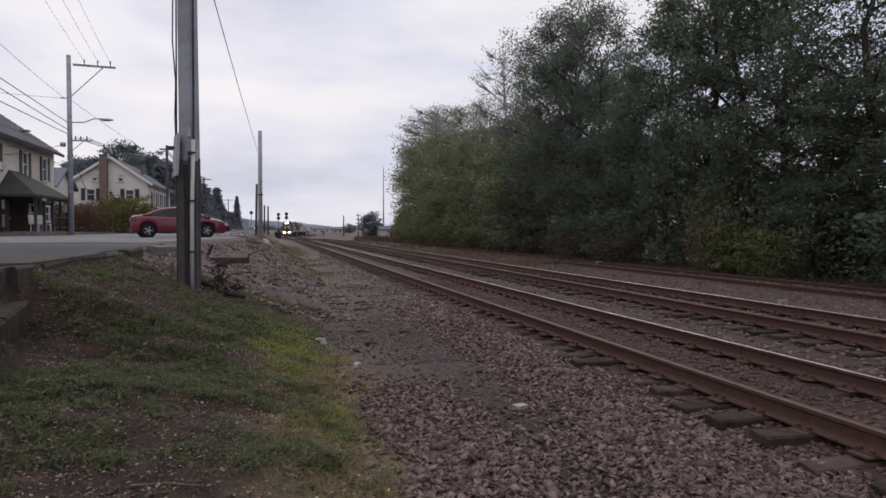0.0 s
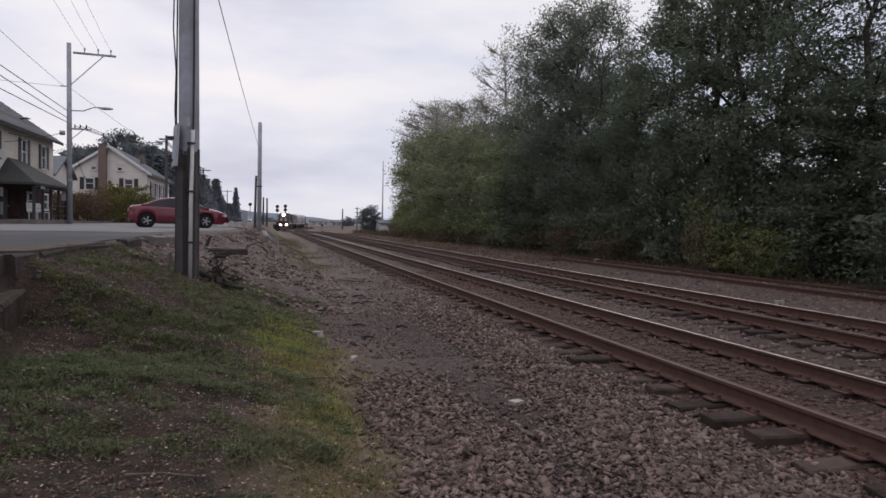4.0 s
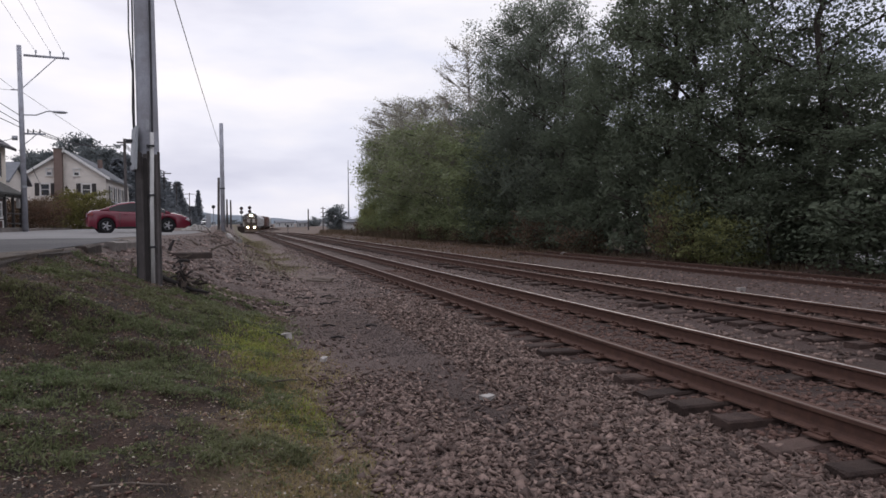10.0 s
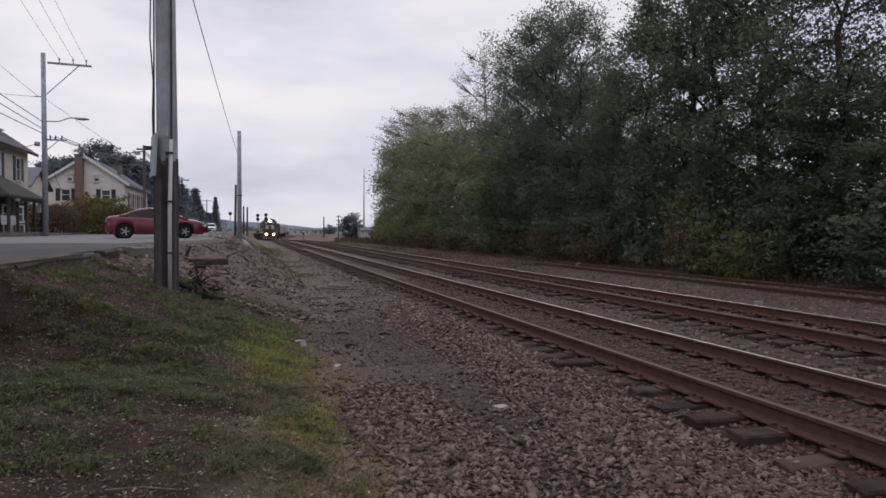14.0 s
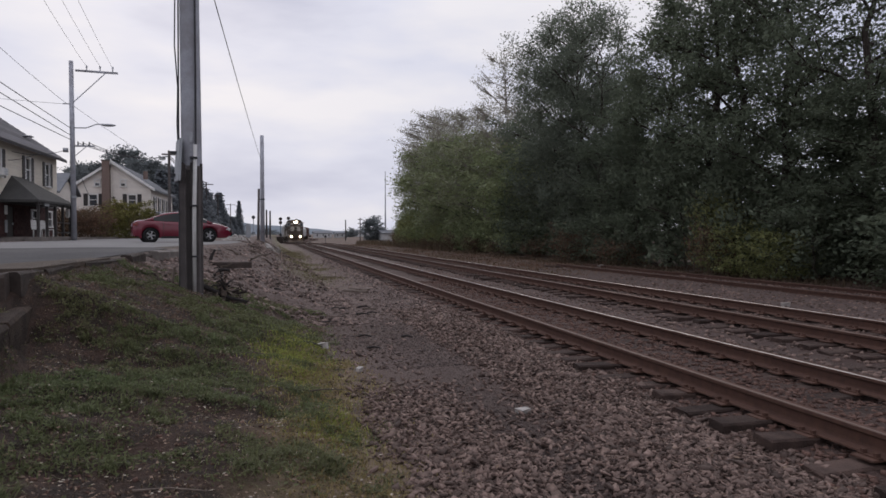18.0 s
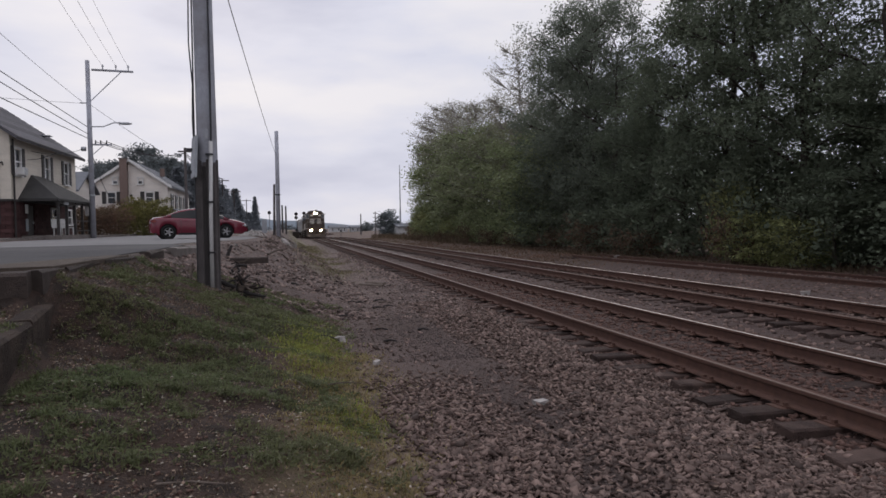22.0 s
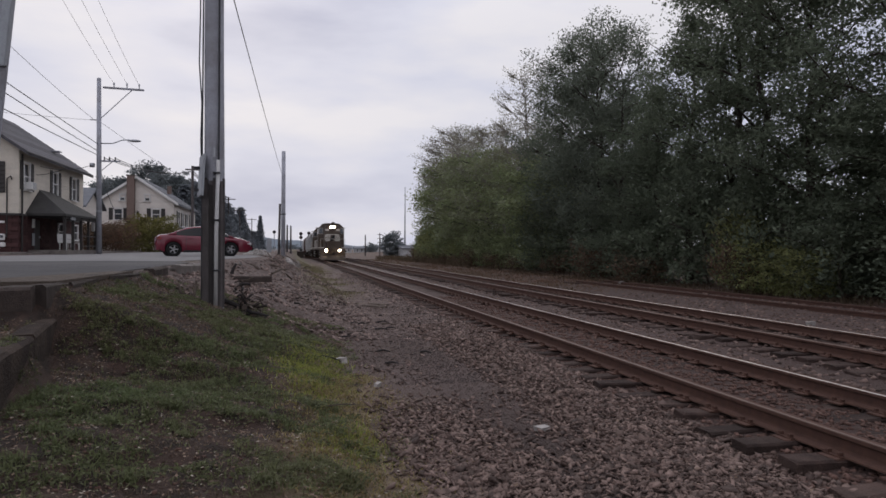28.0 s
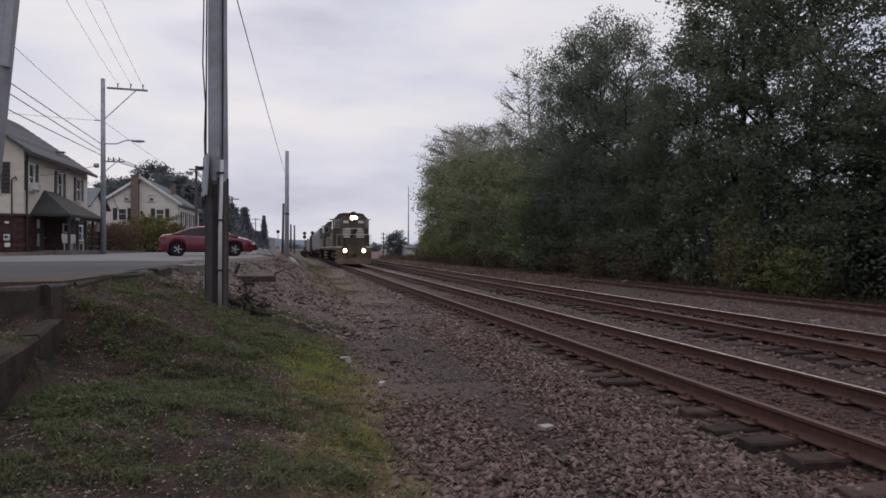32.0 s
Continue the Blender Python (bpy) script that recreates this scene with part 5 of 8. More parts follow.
def brick_house():
    """Cream upper storey over red brick, eaves wall along the road, porch with a dark hipped roof."""
    h = empty("house", pose(0, 0, 0), "two-storey house, cream siding over red brick with a dark roof", "house", "houses")
    x, y0, y1, g, e = -14.1, 40.0, 51.4, 1.0, 6.75
    depth = 9.0
    mid = 3.15
    # the long wall faces +x: u runs along +y
    mw = pose(x, y0, 0, 0, 0, 90)
    upper = [(0.55, 1.45, 4.55, 6.05), (5.2, 6.1, 4.55, 6.05), (8.9, 9.8, 4.55, 6.05)]
    lower = [(2.2, 3.3, 1.15, 3.0), (6.2, 7.3, 1.9, 2.9), (9.2, 10.2, 1.9, 2.9)]
    wall_with_holes("road_wall", h, (x, y0, 0), 90, y1 - y0, mid, e, upper, M["siding"])
    wall_with_holes("brick_wall", h, (x, y0, 0), 90, y1 - y0, g, mid, lower, M["brick"])
    clapboards(h, mw, y1 - y0, mid, e, upper, M["siding"])
    # gable end faces the camera: u runs along +x
    mg = pose(x - depth, y0, 0)
    gh = [(depth - 1.9, depth - 1.15, 4.35, 5.95), (depth - 2.1, depth - 1.25, 1.9, 3.0), (depth - 6, depth - 5.1, 4.35, 5.95)]
    wall_with_holes("gable_wall", h, (x - depth, y0, 0), 0, depth - 0.25, mid, e, gh[:1] + gh[2:], M["siding"])
    wall_with_holes("brick_wall", h, (x - depth, y0, 0), 0, depth - 0.25, g, mid, gh[1:2], M["brick"])
    clapboards(h, mg, depth, mid, e, gh, M["siding"])
    part("gable_wall", prism([(x - depth, e), (x, e), (x - depth / 2, e + 3.1)], "y", y0, y0 + 0.25), M["siding"], h)
    wall_with_holes("rear_gable_wall", h, (x - depth, y1 - 0.25, 0), 0, depth - 0.25, g, e, [], M["siding"])
    part("rear_gable_wall", prism([(x - depth, e), (x, e), (x - depth / 2, e + 3.1)], "y", y1 - 0.25, y1), M["siding"], h)
    part("back_wall", box((x - depth, (y0 + y1) / 2, (g + e) / 2), (0.25, y1 - y0, e - g)), M["siding"], h)
    for (u0, u1, v0, v1) in upper:
        window(h, mw, u0, u1, v0, v1)
    ac = part("air_conditioner", box((1.0, -0.2, 4.78), (0.62, 0.45, 0.40), mw, 0.02), M["white"], h, "white window air conditioner")
    for k in range(5):
        part("grille_slat", box((1.0, -0.43, 4.64 + 0.07 * k), (0.5, 0.02, 0.03), mw), M["sign_grey"], ac)
    for (u0, u1, v0, v1) in lower[1:]:
        window(h, mw, u0, u1, v0, v1, False)
    for (u0, u1, v0, v1) in gh:
        window(h, mg, u0, u1, v0, v1, v0 > 3)
    d = part("house_door", box((2.75, 0.06, 2.07), (1.0, 0.06, 1.8), mw), M["shutter"], h, "dark front door under the porch")
    part("door_handle", box((3.1, 0.0, 2.0), (0.06, 0.08, 0.12), mw), M["metal"], d)
    # brick facing of the ground floor, course by course
    brick_courses(h, mw, y1 - y0, g, mid, lower)
    brick_courses(h, mg, depth, g, mid, [gh[1]])
    part("belt_board", box(((y1 - y0) / 2, -0.06, mid + 0.02), (y1 - y0 + 0.1, 0.1, 0.12), mw), M["shutter"], h)
    part("belt_board", box((depth / 2, -0.06, mid + 0.02), (depth + 0.1, 0.1, 0.12), mg), M["shutter"], h)
    # roof
    for side in (-1, 1):
        cx = x - depth / 2
        a, b = (cx, e + 3.25), (cx + side * (depth / 2 + 0.55), e - 0.25)
        pts = [a, b, (b[0], b[1] - 0.16), (a[0], a[1] - 0.2)]
        part("roof", prism(pts, "y", y0 - 0.45, y1 + 0.45), M["roof"], h)
        shingle_rows(h, a, b, y0 - 0.45, y1 + 0.45, 14, M["roof"])
    part("gutter", box((x + 0.52, (y0 + y1) / 2, e - 0.30), (0.1, y1 - y0 + 0.9, 0.1), bevel=0.02), M["shutter"], h)
    part("downpipe", tube((x + 0.08, y0 + 0.25, g), (x + 0.08, y0 + 0.25, e - 0.3), 0.05, 0.05, 8), M["shutter"], h)
    part("skylight", box((x - 0.9, y1 - 2.6, e + 0.98), (0.5, 0.6, 0.06), pose(0, 0, 0)), M["metal"], h)
    # service cable and meter on the gable end
    bm = bmesh.new()
    add_path(bm, [(x - 0.55, y0 - 0.06, 1.9), (x - 0.55, y0 - 0.06, 5.05), (x - 0.35, y0 - 0.12, 5.2), (x - 0.3, y0 - 0.1, 5.0)], 0.035, 8)
    part("service_pipe", bm, M["shutter"], h)
    mb = part("meter_box", box((x - 0.75, y0 - 0.12, 1.95), (0.28, 0.16, 0.34), bevel=0.03), M["white"], h, "white electric meter box")
    part("meter_dial", tube((x - 0.75, y0 - 0.2, 1.98), (x - 0.75, y0 - 0.26, 1.98), 0.09, 0.09, 12), M["pane"], mb)
    part("meter_box", box((x - 0.75, y0 - 0.1, 2.75), (0.22, 0.14, 0.12), bevel=0.02), M["white"], h)
    part("meter_box", box((x - 0.72, y0 - 0.12, 1.55), (0.26, 0.14, 0.24), bevel=0.03), M["white"], h)
    # porch
    px0, px1, py0, py1, pz = x, x + 2.0, y0 + 1.2, y0 + 7.8, 3.3
    v = [(px0, py0 - 0.3, pz), (px1, py0 - 0.3, pz), (px1, py1 + 0.3, pz), (px0, py1 + 0.3, pz), (px0, py0 + 1.8, pz + 1.45), (px0, py1 - 2.6, pz + 1.45),
         (px0, py0 - 0.3, pz - 0.14), (px1, py0 - 0.3, pz - 0.14), (px1, py1 + 0.3, pz - 0.14), (px0, py1 + 0.3, pz - 0.14)]
    f = [(0, 1, 4), (1, 2, 5, 4), (2, 3, 5), (6, 7, 1, 0), (7, 8, 2, 1), (8, 9, 3, 2), (9, 8, 7, 6)]
    mesh_object("porch_roof", v, f, M["awning"], h, "dark hipped porch roof")
    part("porch_floor", box(((px0 + px1) / 2, (py0 + py1) / 2, 1.12), (px1 - px0, py1 - py0, 0.28), bevel=0.02), M["concrete"], h)
    for k in range(5):
        yy = py0 + 0.25 + (py1 - py0 - 0.5) * k / 4
        pp = part("porch_post", box((px1 - 0.2, yy, 2.25), (0.14, 0.14, 2.0), bevel=0.01), M["shutter"], h)
        part("post_cap", box((px1 - 0.2, yy, 3.14), (0.22, 0.22, 0.08)), M["shutter"], pp)
    part("porch_beam", box((px1 - 0.2, (py0 + py1) / 2, 3.12), (0.12, py1 - py0, 0.16)), M["shutter"], h)
    for k in range(2):
        part("porch_rail", box((px1 - 0.2, (py0 + py1) / 2 + 1.6, 1.5 + 0.6 * k), (0.07, py1 - py0 - 3.4, 0.07)), M["shutter"], h)
    part("notice", box((x + 0.1, y0 + 1.85, 2.75), (0.04, 0.35, 0.5)), M["white"], h, "pale notice on the brick wall")
    part("notice", box((x + 0.1, y0 + 1.85, 1.85), (0.04, 0.3, 0.7)), M["sign_grey"], h, "grey box on the brick wall")
    part("hanging_sign", box((px1 - 0.1, y0 + 2.6, 3.1), (0.06, 0.75, 0.22)), M["sign_grey"], h, "small pale sign under the porch eave")
    part("porch_lamp", box((px1 - 0.3, py1 - 0.2, 2.75), (0.25, 0.35, 0.6), bevel=0.04), M["white"], h, "white panel hung at the end of the porch")
    return h


def shingle_rows(parent, a, b, y0, y1, n, mat):
    """Overlapping courses of shingles down one slope of a roof."""
    for i in range(n):
        k0, k1 = i / n, (i + 1) / n
        p = [(a[0] + (b[0] - a[0]) * k, a[1] + (b[1] - a[1]) * k) for k in (k0, k1)]
        pts = [(p[0][0], p[0][1] + 0.006), (p[1][0], p[1][1] + 0.035), (p[1][0], p[1][1] + 0.004), (p[0][0], p[0][1] + 0.002)]
        part("shingle_course", prism(pts, "y", y0, y1), mat, parent)


BRICK_MESH = {}


def brick_courses(parent, m, length, z0, z1, holes):
    """Stretcher bricks in half-bond; lengths of one mesh, recessed mortar behind."""
    if "b" not in BRICK_MESH:
        bm = box((0, 0, 0), (0.58, 0.05, 0.20), bevel=0.012)
        me = bpy.data.meshes.new("brick")
        bm.to_mesh(me)
        bm.free()
        me.materials.append(M["brick"])
        BRICK_MESH["b"] = me
    z, row = z0 + 0.1, 0
    while z < z1 - 0.05:
        u = 0.3 + (0.3 if row % 2 else 0)
        while u < length - 0.2:
            if not any(h[0] - 0.25 < u < h[1] + 0.25 and h[2] - 0.1 < z < h[3] + 0.1 for h in holes):
                b = new("brick", BRICK_MESH["b"])
                b.parent = parent
                b.matrix_basis = m @ pose(u, -0.02, z)
            u += 0.6
        z += 0.215
        row += 1


def gable_house():
    h = empty("house", pose(0, 0, 0), "pale two-storey gabled house with a brick chimney", "house", "houses")
    xl, xr, y0, y1, g, e, top = -19.3, -11.95, 76.0, 92.0, 1.0, 6.25, 8.75
    w = xr - xl
    cx = (xl + xr) / 2
    m = pose(xl, y0, 0)
    holes = [(1.45, 2.25, 4.35, 5.55), (5.15, 5.95, 4.35, 5.55), (1.45, 2.25, 2.0, 3.3), (5.15, 5.95, 2.0, 3.3)]
    wall_with_holes("front_wall", h, (xl, y0, 0), 0, w, g, e, holes, M["siding_pale"])
    clapboards(h, m, w, g + 1.2, e, holes, M["siding_pale"], 0.25)
    small = [(2.0, 2.5), (4.45, 4.95)]
    part("front_gable", prism([(xl, e), (xr, e), (cx, top)], "y", y0, y0 + 0.25), M["siding_pale"], h)
    for u0, u1, v0, v1 in holes:
        window(h, m, u0, u1, v0, v1)
    for u0, u1 in small:
        window(h, m @ pose(0, -0.06, 0), u0, u1, 6.35, 7.05, False, "attic_window")
    part("star", star_mesh((xl + 3.75, y0 - 0.08, 5.15), 0.24), M["shutter"], h, "dark metal barn star on the wall")
    mr = pose(xr, y0, 0, 0, 0, 90)
    side = [(2.0 + 3.1 * k, 2.9 + 3.1 * k, 3.9, 5.4) for k in range(4)]
    wall_with_holes("side_wall", h, (xr, y0, 0), 90, y1 - y0, g, e, side, M["siding_pale"])
    for s in side:
        window(h, mr, *s, True)
    part("back_wall", box((cx, y1, (g + e) / 2), (w, 0.25, e - g)), M["siding_pale"], h)
    part("side_wall", box((xl, (y0 + y1) / 2, (g + e) / 2), (0.25, y1 - y0, e - g)), M["siding_pale"], h)
    for s in (-1, 1):
        a, b = (cx, top + 0.22), (cx + s * (w / 2 + 0.45), e - 0.1)
        part("roof", prism([a, b, (b[0], b[1] - 0.2), (a[0], a[1] - 0.22)], "y", y0 - 0.4, y1 + 0.4), M["roof_grey"], h)
        shingle_rows(h, a, b, y0 - 0.4, y1 + 0.4, 9, M["roof_grey"])
        part("barge_board", prism([(a[0], a[1] + 0.02), (b[0], b[1] + 0.02), (b[0], b[1] - 0.26), (a[0], a[1] - 0.28)], "y", y0 - 0.46, y0 - 0.4), M["white"], h)
        part("barge_board", prism([(a[0], a[1] - 0.1), (b[0], b[1] - 0.1), (b[0], b[1] - 0.3), (a[0], a[1] - 0.3)], "y", y0 + 5.0, y0 + 5.06), M["white"], h)
    ch = part("chimney", box((xl + 3.15, y0 - 0.35, 4.95), (0.72, 0.6, 8.0), bevel=0.02), M["chimney"], h, "brown brick chimney up the gable wall")
    part("chimney_cap", box((xl + 3.15, y0 - 0.35, 8.98), (0.84, 0.72, 0.12)), M["concrete"], ch)
    part("flue", tube((cx + 2.2, y0 + 6, 7.6), (cx + 2.2, y0 + 6, 8.5), 0.25, 0.25, 10), M["chimney"], h)
    mesh_object("porch_roof", [(xr, y0 + 1, 3.9), (xr + 2.6, y0 + 0.6, 2.9), (xr + 2.6, y0 + 8, 2.9), (xr, y0 + 8, 3.9), (xr, y0 + 1, 3.75), (xr + 2.6, y0 + 0.6, 2.75), (xr + 2.6, y0 + 8, 2.75), (xr, y0 + 8, 3.75)],
                [(0, 1, 2, 3), (7, 6, 5, 4), (0, 4, 5, 1), (1, 5, 6, 2), (2, 6, 7, 3)], M["roof_grey"], h, "low grey porch roof")
    for k in range(3):
        part("porch_post", box((xr + 2.4, y0 + 0.9 + 3.3 * k, 1.9), (0.16, 0.16, 1.9)), M["white"], h)
    return h


def star_mesh(c, r):
    bm = bmesh.new()
    rim = [bm.verts.new((c[0] + math.sin(math.pi * k / 5) * (r if k % 2 == 0 else r * 0.42), c[1], c[2] + math.cos(math.pi * k / 5) * (r if k % 2 == 0 else r * 0.42))) for k in range(10)]
    f, b = bm.verts.new((c[0], c[1] - 0.06, c[2])), bm.verts.new((c[0], c[1] + 0.04, c[2]))
    for k in range(10):
        bm.faces.new((rim[k], rim[(k + 1) % 10], f))
        bm.faces.new((rim[(k + 1) % 10], rim[k], b))
    return bm


def plain_house(x0, x1, y0, y1, g, e, top, wall, roof, label, wins=2):
    h = empty("house", pose(0, 0, 0), label, "house", "houses")
    m = pose(x0, y0, 0)
    w = x1 - x0
    holes = [(w * (k + 0.5) / wins - 0.4, w * (k + 0.5) / wins + 0.4, e - 1.7, e - 0.5) for k in range(wins)]
    wall_with_holes("front_wall", h, (x0, y0, 0), 0, w, g, e, holes, M[wall])
    for q in holes:
        window(h, m, *q, False)
    part("side_wall", box((x1 - 0.12, (y0 + y1) / 2 + 0.15, (g + e) / 2), (0.24, y1 - y0 - 0.3, e - g)), M[wall], h)
    part("side_wall", box((x0 + 0.12, (y0 + y1) / 2 + 0.15, (g + e) / 2), (0.24, y1 - y0 - 0.3, e - g)), M[wall], h)
    part("back_wall", box(((x0 + x1) / 2, y1, (g + e) / 2), (w, 0.24, e - g)), M[wall], h)
    cy = (y0 + y1) / 2
    for s in (-1, 1):
        a, b = (cy, top), (cy + s * ((y1 - y0) / 2 + 0.4), e - 0.1)
        part("roof", prism([a, b, (b[0], b[1] - 0.18), (a[0], a[1] - 0.2)], "x", x0 - 0.4, x1 + 0.4), M[roof], h)
    for xx in (x0 + 0.05, x1 - 0.2):
        part("gable", prism([(y0, e), (y1, e), (cy, top - 0.15)], "x", xx, xx + 0.15), M[wall], h)
    return h


brick_house()
gable_house()
plain_house(-24, -17.6, 64, 70, 1.0, 5.2, 6.9, "siding_pale", "roof_grey", "low grey-roofed house behind the hedge", 3)
plain_house(31, 42, 26.6, 34, -1.4, 1.45, 2.7, "far_wall", "roof_grey", "pale low house glimpsed behind the wood", 3)
plain_house(23.5, 33, 140, 150, -0.3, 1.7, 2.3, "far_wall", "roof_grey", "low pale shed at the end of the wood", 2)
plain_house(21.5, 30, 330, 340, -0.4, 1.9, 2.9, "far_wall", "roof_grey", "distant long white shed beyond the tracks", 3)
plain_house(32, 41, 334, 342, -0.4, 1.8, 2.6, "far_wall", "roof_grey", "distant long white shed beyond the tracks", 4)
plain_house(44, 66, 360, 372, -0.4, 2.4, 3.4, "far_wall", "roof_grey", "distant long white warehouse beyond the plain", 5)


def porch_chair(x, y):
    c = empty("chair", pose(x, y, 1.26, 0, 0, 70), "white plastic garden chair on the porch", "chair", "porch chairs")
    part("seat", box((0, 0, 0.42), (0.5, 0.48, 0.04), bevel=0.015), M["white"], c)
    bm = box((0, 0.24, 0.72), (0.5, 0.04, 0.55), pose(0, 0, 0, -8), bevel=0.015)
    part("backrest", bm, M["white"], c)
    for sx in (-0.22, 0.22):
        for sy in (-0.2, 0.2):
            part("leg", box((sx, sy, 0.2), (0.05, 0.05, 0.41)), M["white"], c)
        part("armrest", box((sx, 0, 0.64), (0.05, 0.46, 0.03)), M["white"], c)
    return c


porch_chair(-12.7, 43.0)
porch_chair(-12.6, 44.1)
porch_chair(-12.9, 45.2)


# ---- cars ----
def car(name, m, label, category, paint, spec):
    """A car with its front towards +x: lofted body with open wheel arches, glasshouse, wheels, lamps and trim."""
    c = empty(name, m, label, category, "cars on the road")
    L, W, r, wb, ride = spec["length"], spec["width"], spec["wheel"], spec["base"], spec["ride"]
    wr, wf = spec["rear"], spec["rear"] + wb
    dk, hwp = spec["deck"], spec["plan"]

    def lookup(tab, x):
        return float(np.interp(x, [p[0] for p in tab], [p[1] for p in tab]))

    xs = sorted({round(v, 3) for v in [*np.linspace(-L / 2, L / 2, 31), *[w + r * 1.17 * k for w in (wr, wf) for k in np.sin(np.linspace(-1.57, 1.57, 13))]]})
    bm = bmesh.new()
    rings = []
    for x in xs:
        hw = lookup(hwp, x) * W / 2
        zl = ride + 0.10 * (abs(x) > L / 2 - 0.25)
        for w in (wr, wf):
            if abs(x - w) < r * 1.17:
                zl = max(zl, r + math.sqrt(max(0, (r * 1.17) ** 2 - (x - w) ** 2)))
        zt = lookup(dk, x)
        zl = min(zl, zt - 0.1)
        zm, zs = zl + (zt - zl) * 0.45, zt - 0.10
        half = [(hw * 0.93, zl), (hw * 0.985, zl + (zt - zl) * 0.2), (hw, zm), (hw * 0.985, zs - 0.02), (hw * 0.93, zt - 0.03), (hw * 0.8, zt), (hw * 0.4, zt + 0.03)]
        rings.append([bm.verts.new((x, -a, b)) for a, b in half] + [bm.verts.new((x, a, b)) for a, b in half[::-1]])
    for a, b in zip(rings, rings[1:]):
        for k in range(len(a) - 1):
            bm.faces.new((a[k], a[k + 1], b[k + 1], b[k]))
    bm.faces.new(rings[0])
    bm.faces.new(rings[-1][::-1])
    bmesh.ops.recalc_face_normals(bm, faces=bm.faces)
    part("body", bm, paint, c, smooth=True)
    # glasshouse: painted frame and glass from one grid of stations
    rf = spec["roof"]
    n = 25
    gx = np.linspace(rf[0][0], rf[-1][0], n)
    grid = []
    for x in gx:
        zr = lookup(rf, x)
        zb = lookup(dk, x) - 0.02
        k = min(1.0, max(0.0, (zr - zb) / 0.35))
        hb = lookup(hwp, x) * W / 2 * 0.93
        ht = hb - 0.17 * k
        grid.append([(x, hb, zb), (x, ht + 0.02, zr - 0.06 * k), (x, ht - 0.1, zr), (x, 0, zr + 0.025 * k)])
    pillars = spec["pillars"]
    body, glass = bmesh.new(), bmesh.new()
    for i in range(n - 1):
        xm = (gx[i] + gx[i + 1]) / 2
        for s in (-1, 1):
            for k in range(3):
                q = [grid[i][k], grid[i + 1][k], grid[i + 1][k + 1], grid[i][k + 1]]
                steep = abs(grid[i + 1][3][2] - grid[i][3][2]) / (gx[1] - gx[0])
                if k == 0:
                    clear = not any(abs(xm - p) < w for p, w in pillars)
                else:
                    clear = steep > spec["slope"] and k == 2 or steep > spec["slope"] * 1.6
                tgt = glass if clear else body
                tgt.faces.new([tgt.verts.new((a, s * b, z)) for a, b, z in q])
    for t, nm, mt in ((body, "roof", paint), (glass, "window_glass", M["car_glass"])):
        bmesh.ops.remove_doubles(t, verts=t.verts, dist=0.002)
        bmesh.ops.recalc_face_normals(t, faces=t.faces)
        ob = part(nm, t, mt, c, smooth=True)
        if nm == "roof":
            mod = ob.modifiers.new("thick", "SOLIDIFY")
            mod.thickness, mod.offset = 0.03, -0.5
    # inner floor, liners
    part("underbody", box((0, 0, ride + 0.12), (L - 0.5, W - 0.5, 0.2)), M["trim_black"], c)
    for w in (wr, wf):
        for s in (-1, 1):
            bm = tube((w, s * (W / 2 - 0.30), r), (w, s * (W / 2 - 0.24), r), r * 1.16, r * 1.16, 20)
            part("arch_liner", bm, M["trim_black"], c)
            wheel(c, w, s, r, W, spec["spokes"])
    for s in (-1, 1):
        x0 = L / 2 - 0.30
        bm = box((x0, s * (W / 2 * 0.72), lookup(dk, x0) - 0.16), (0.42, 0.30, 0.13), pose(0, 0, 0), bevel=0.05)
        part("headlight", bm, M["lamp_clear"], c)
        bm = box((-L / 2 + 0.12, s * (W / 2 * 0.76), lookup(dk, -L / 2 + 0.2) - 0.17), (0.24, 0.30, 0.19), bevel=0.05)
        part("tail_light", bm, M["lamp_red"], c)
        bm = box((spec["mirror"], s * (W / 2 + 0.07), lookup(dk, spec["mirror"]) + 0.08), (0.12, 0.22, 0.14), bevel=0.05)
        part("wing_mirror", bm, paint, c)
        for hx in spec["handles"]:
            part("door_handle", box((hx, s * (W / 2 * 0.985), lookup(dk, hx) - 0.16), (0.2, 0.05, 0.035), bevel=0.01), M["alloy"] if spec["suv"] else paint, c)
        for dx in spec["seams"]:
            part("door_seam", box((dx, s * (W / 2 * 0.99), ride + 0.42), (0.012, 0.03, 0.62)), M["trim_black"], c)
        part("sill_trim", box(((wr + wf) / 2, s * (W / 2 * 0.945), ride + 0.05), (wb - 2.6 * r, 0.05, 0.12), bevel=0.02), M["trim_black"], c)
        part("fog_lamp", box((L / 2 - 0.12, s * W * 0.36, ride + 0.33), (0.1, 0.2, 0.1), bevel=0.03), M["trim_black"], c)
    gz = lookup(dk, L / 2 - 0.12) - 0.10
    part("grille", box((L / 2 - 0.04, 0, gz), (0.12, W * (0.62 if spec["suv"] else 0.5), 0.2 if spec["suv"] else 0.13), bevel=0.03), M["trim_black"], c)
    part("lower_grille", box((L / 2 - 0.05, 0, ride + 0.16), (0.14, W * 0.66, 0.22 if spec["suv"] else 0.16), bevel=0.03), M["trim_black"], c)
    part("number_plate", box((L / 2 + 0.02, 0, ride + 0.32), (0.03, 0.32, 0.14)), M["trim_black"], c, "plain dark number plate")
    part("number_plate", box((-L / 2 + 0.0, 0, lookup(dk, -L / 2 + 0.1) - 0.2), (0.03, 0.32, 0.15)), M["sign_grey"], c, "plain grey number plate")
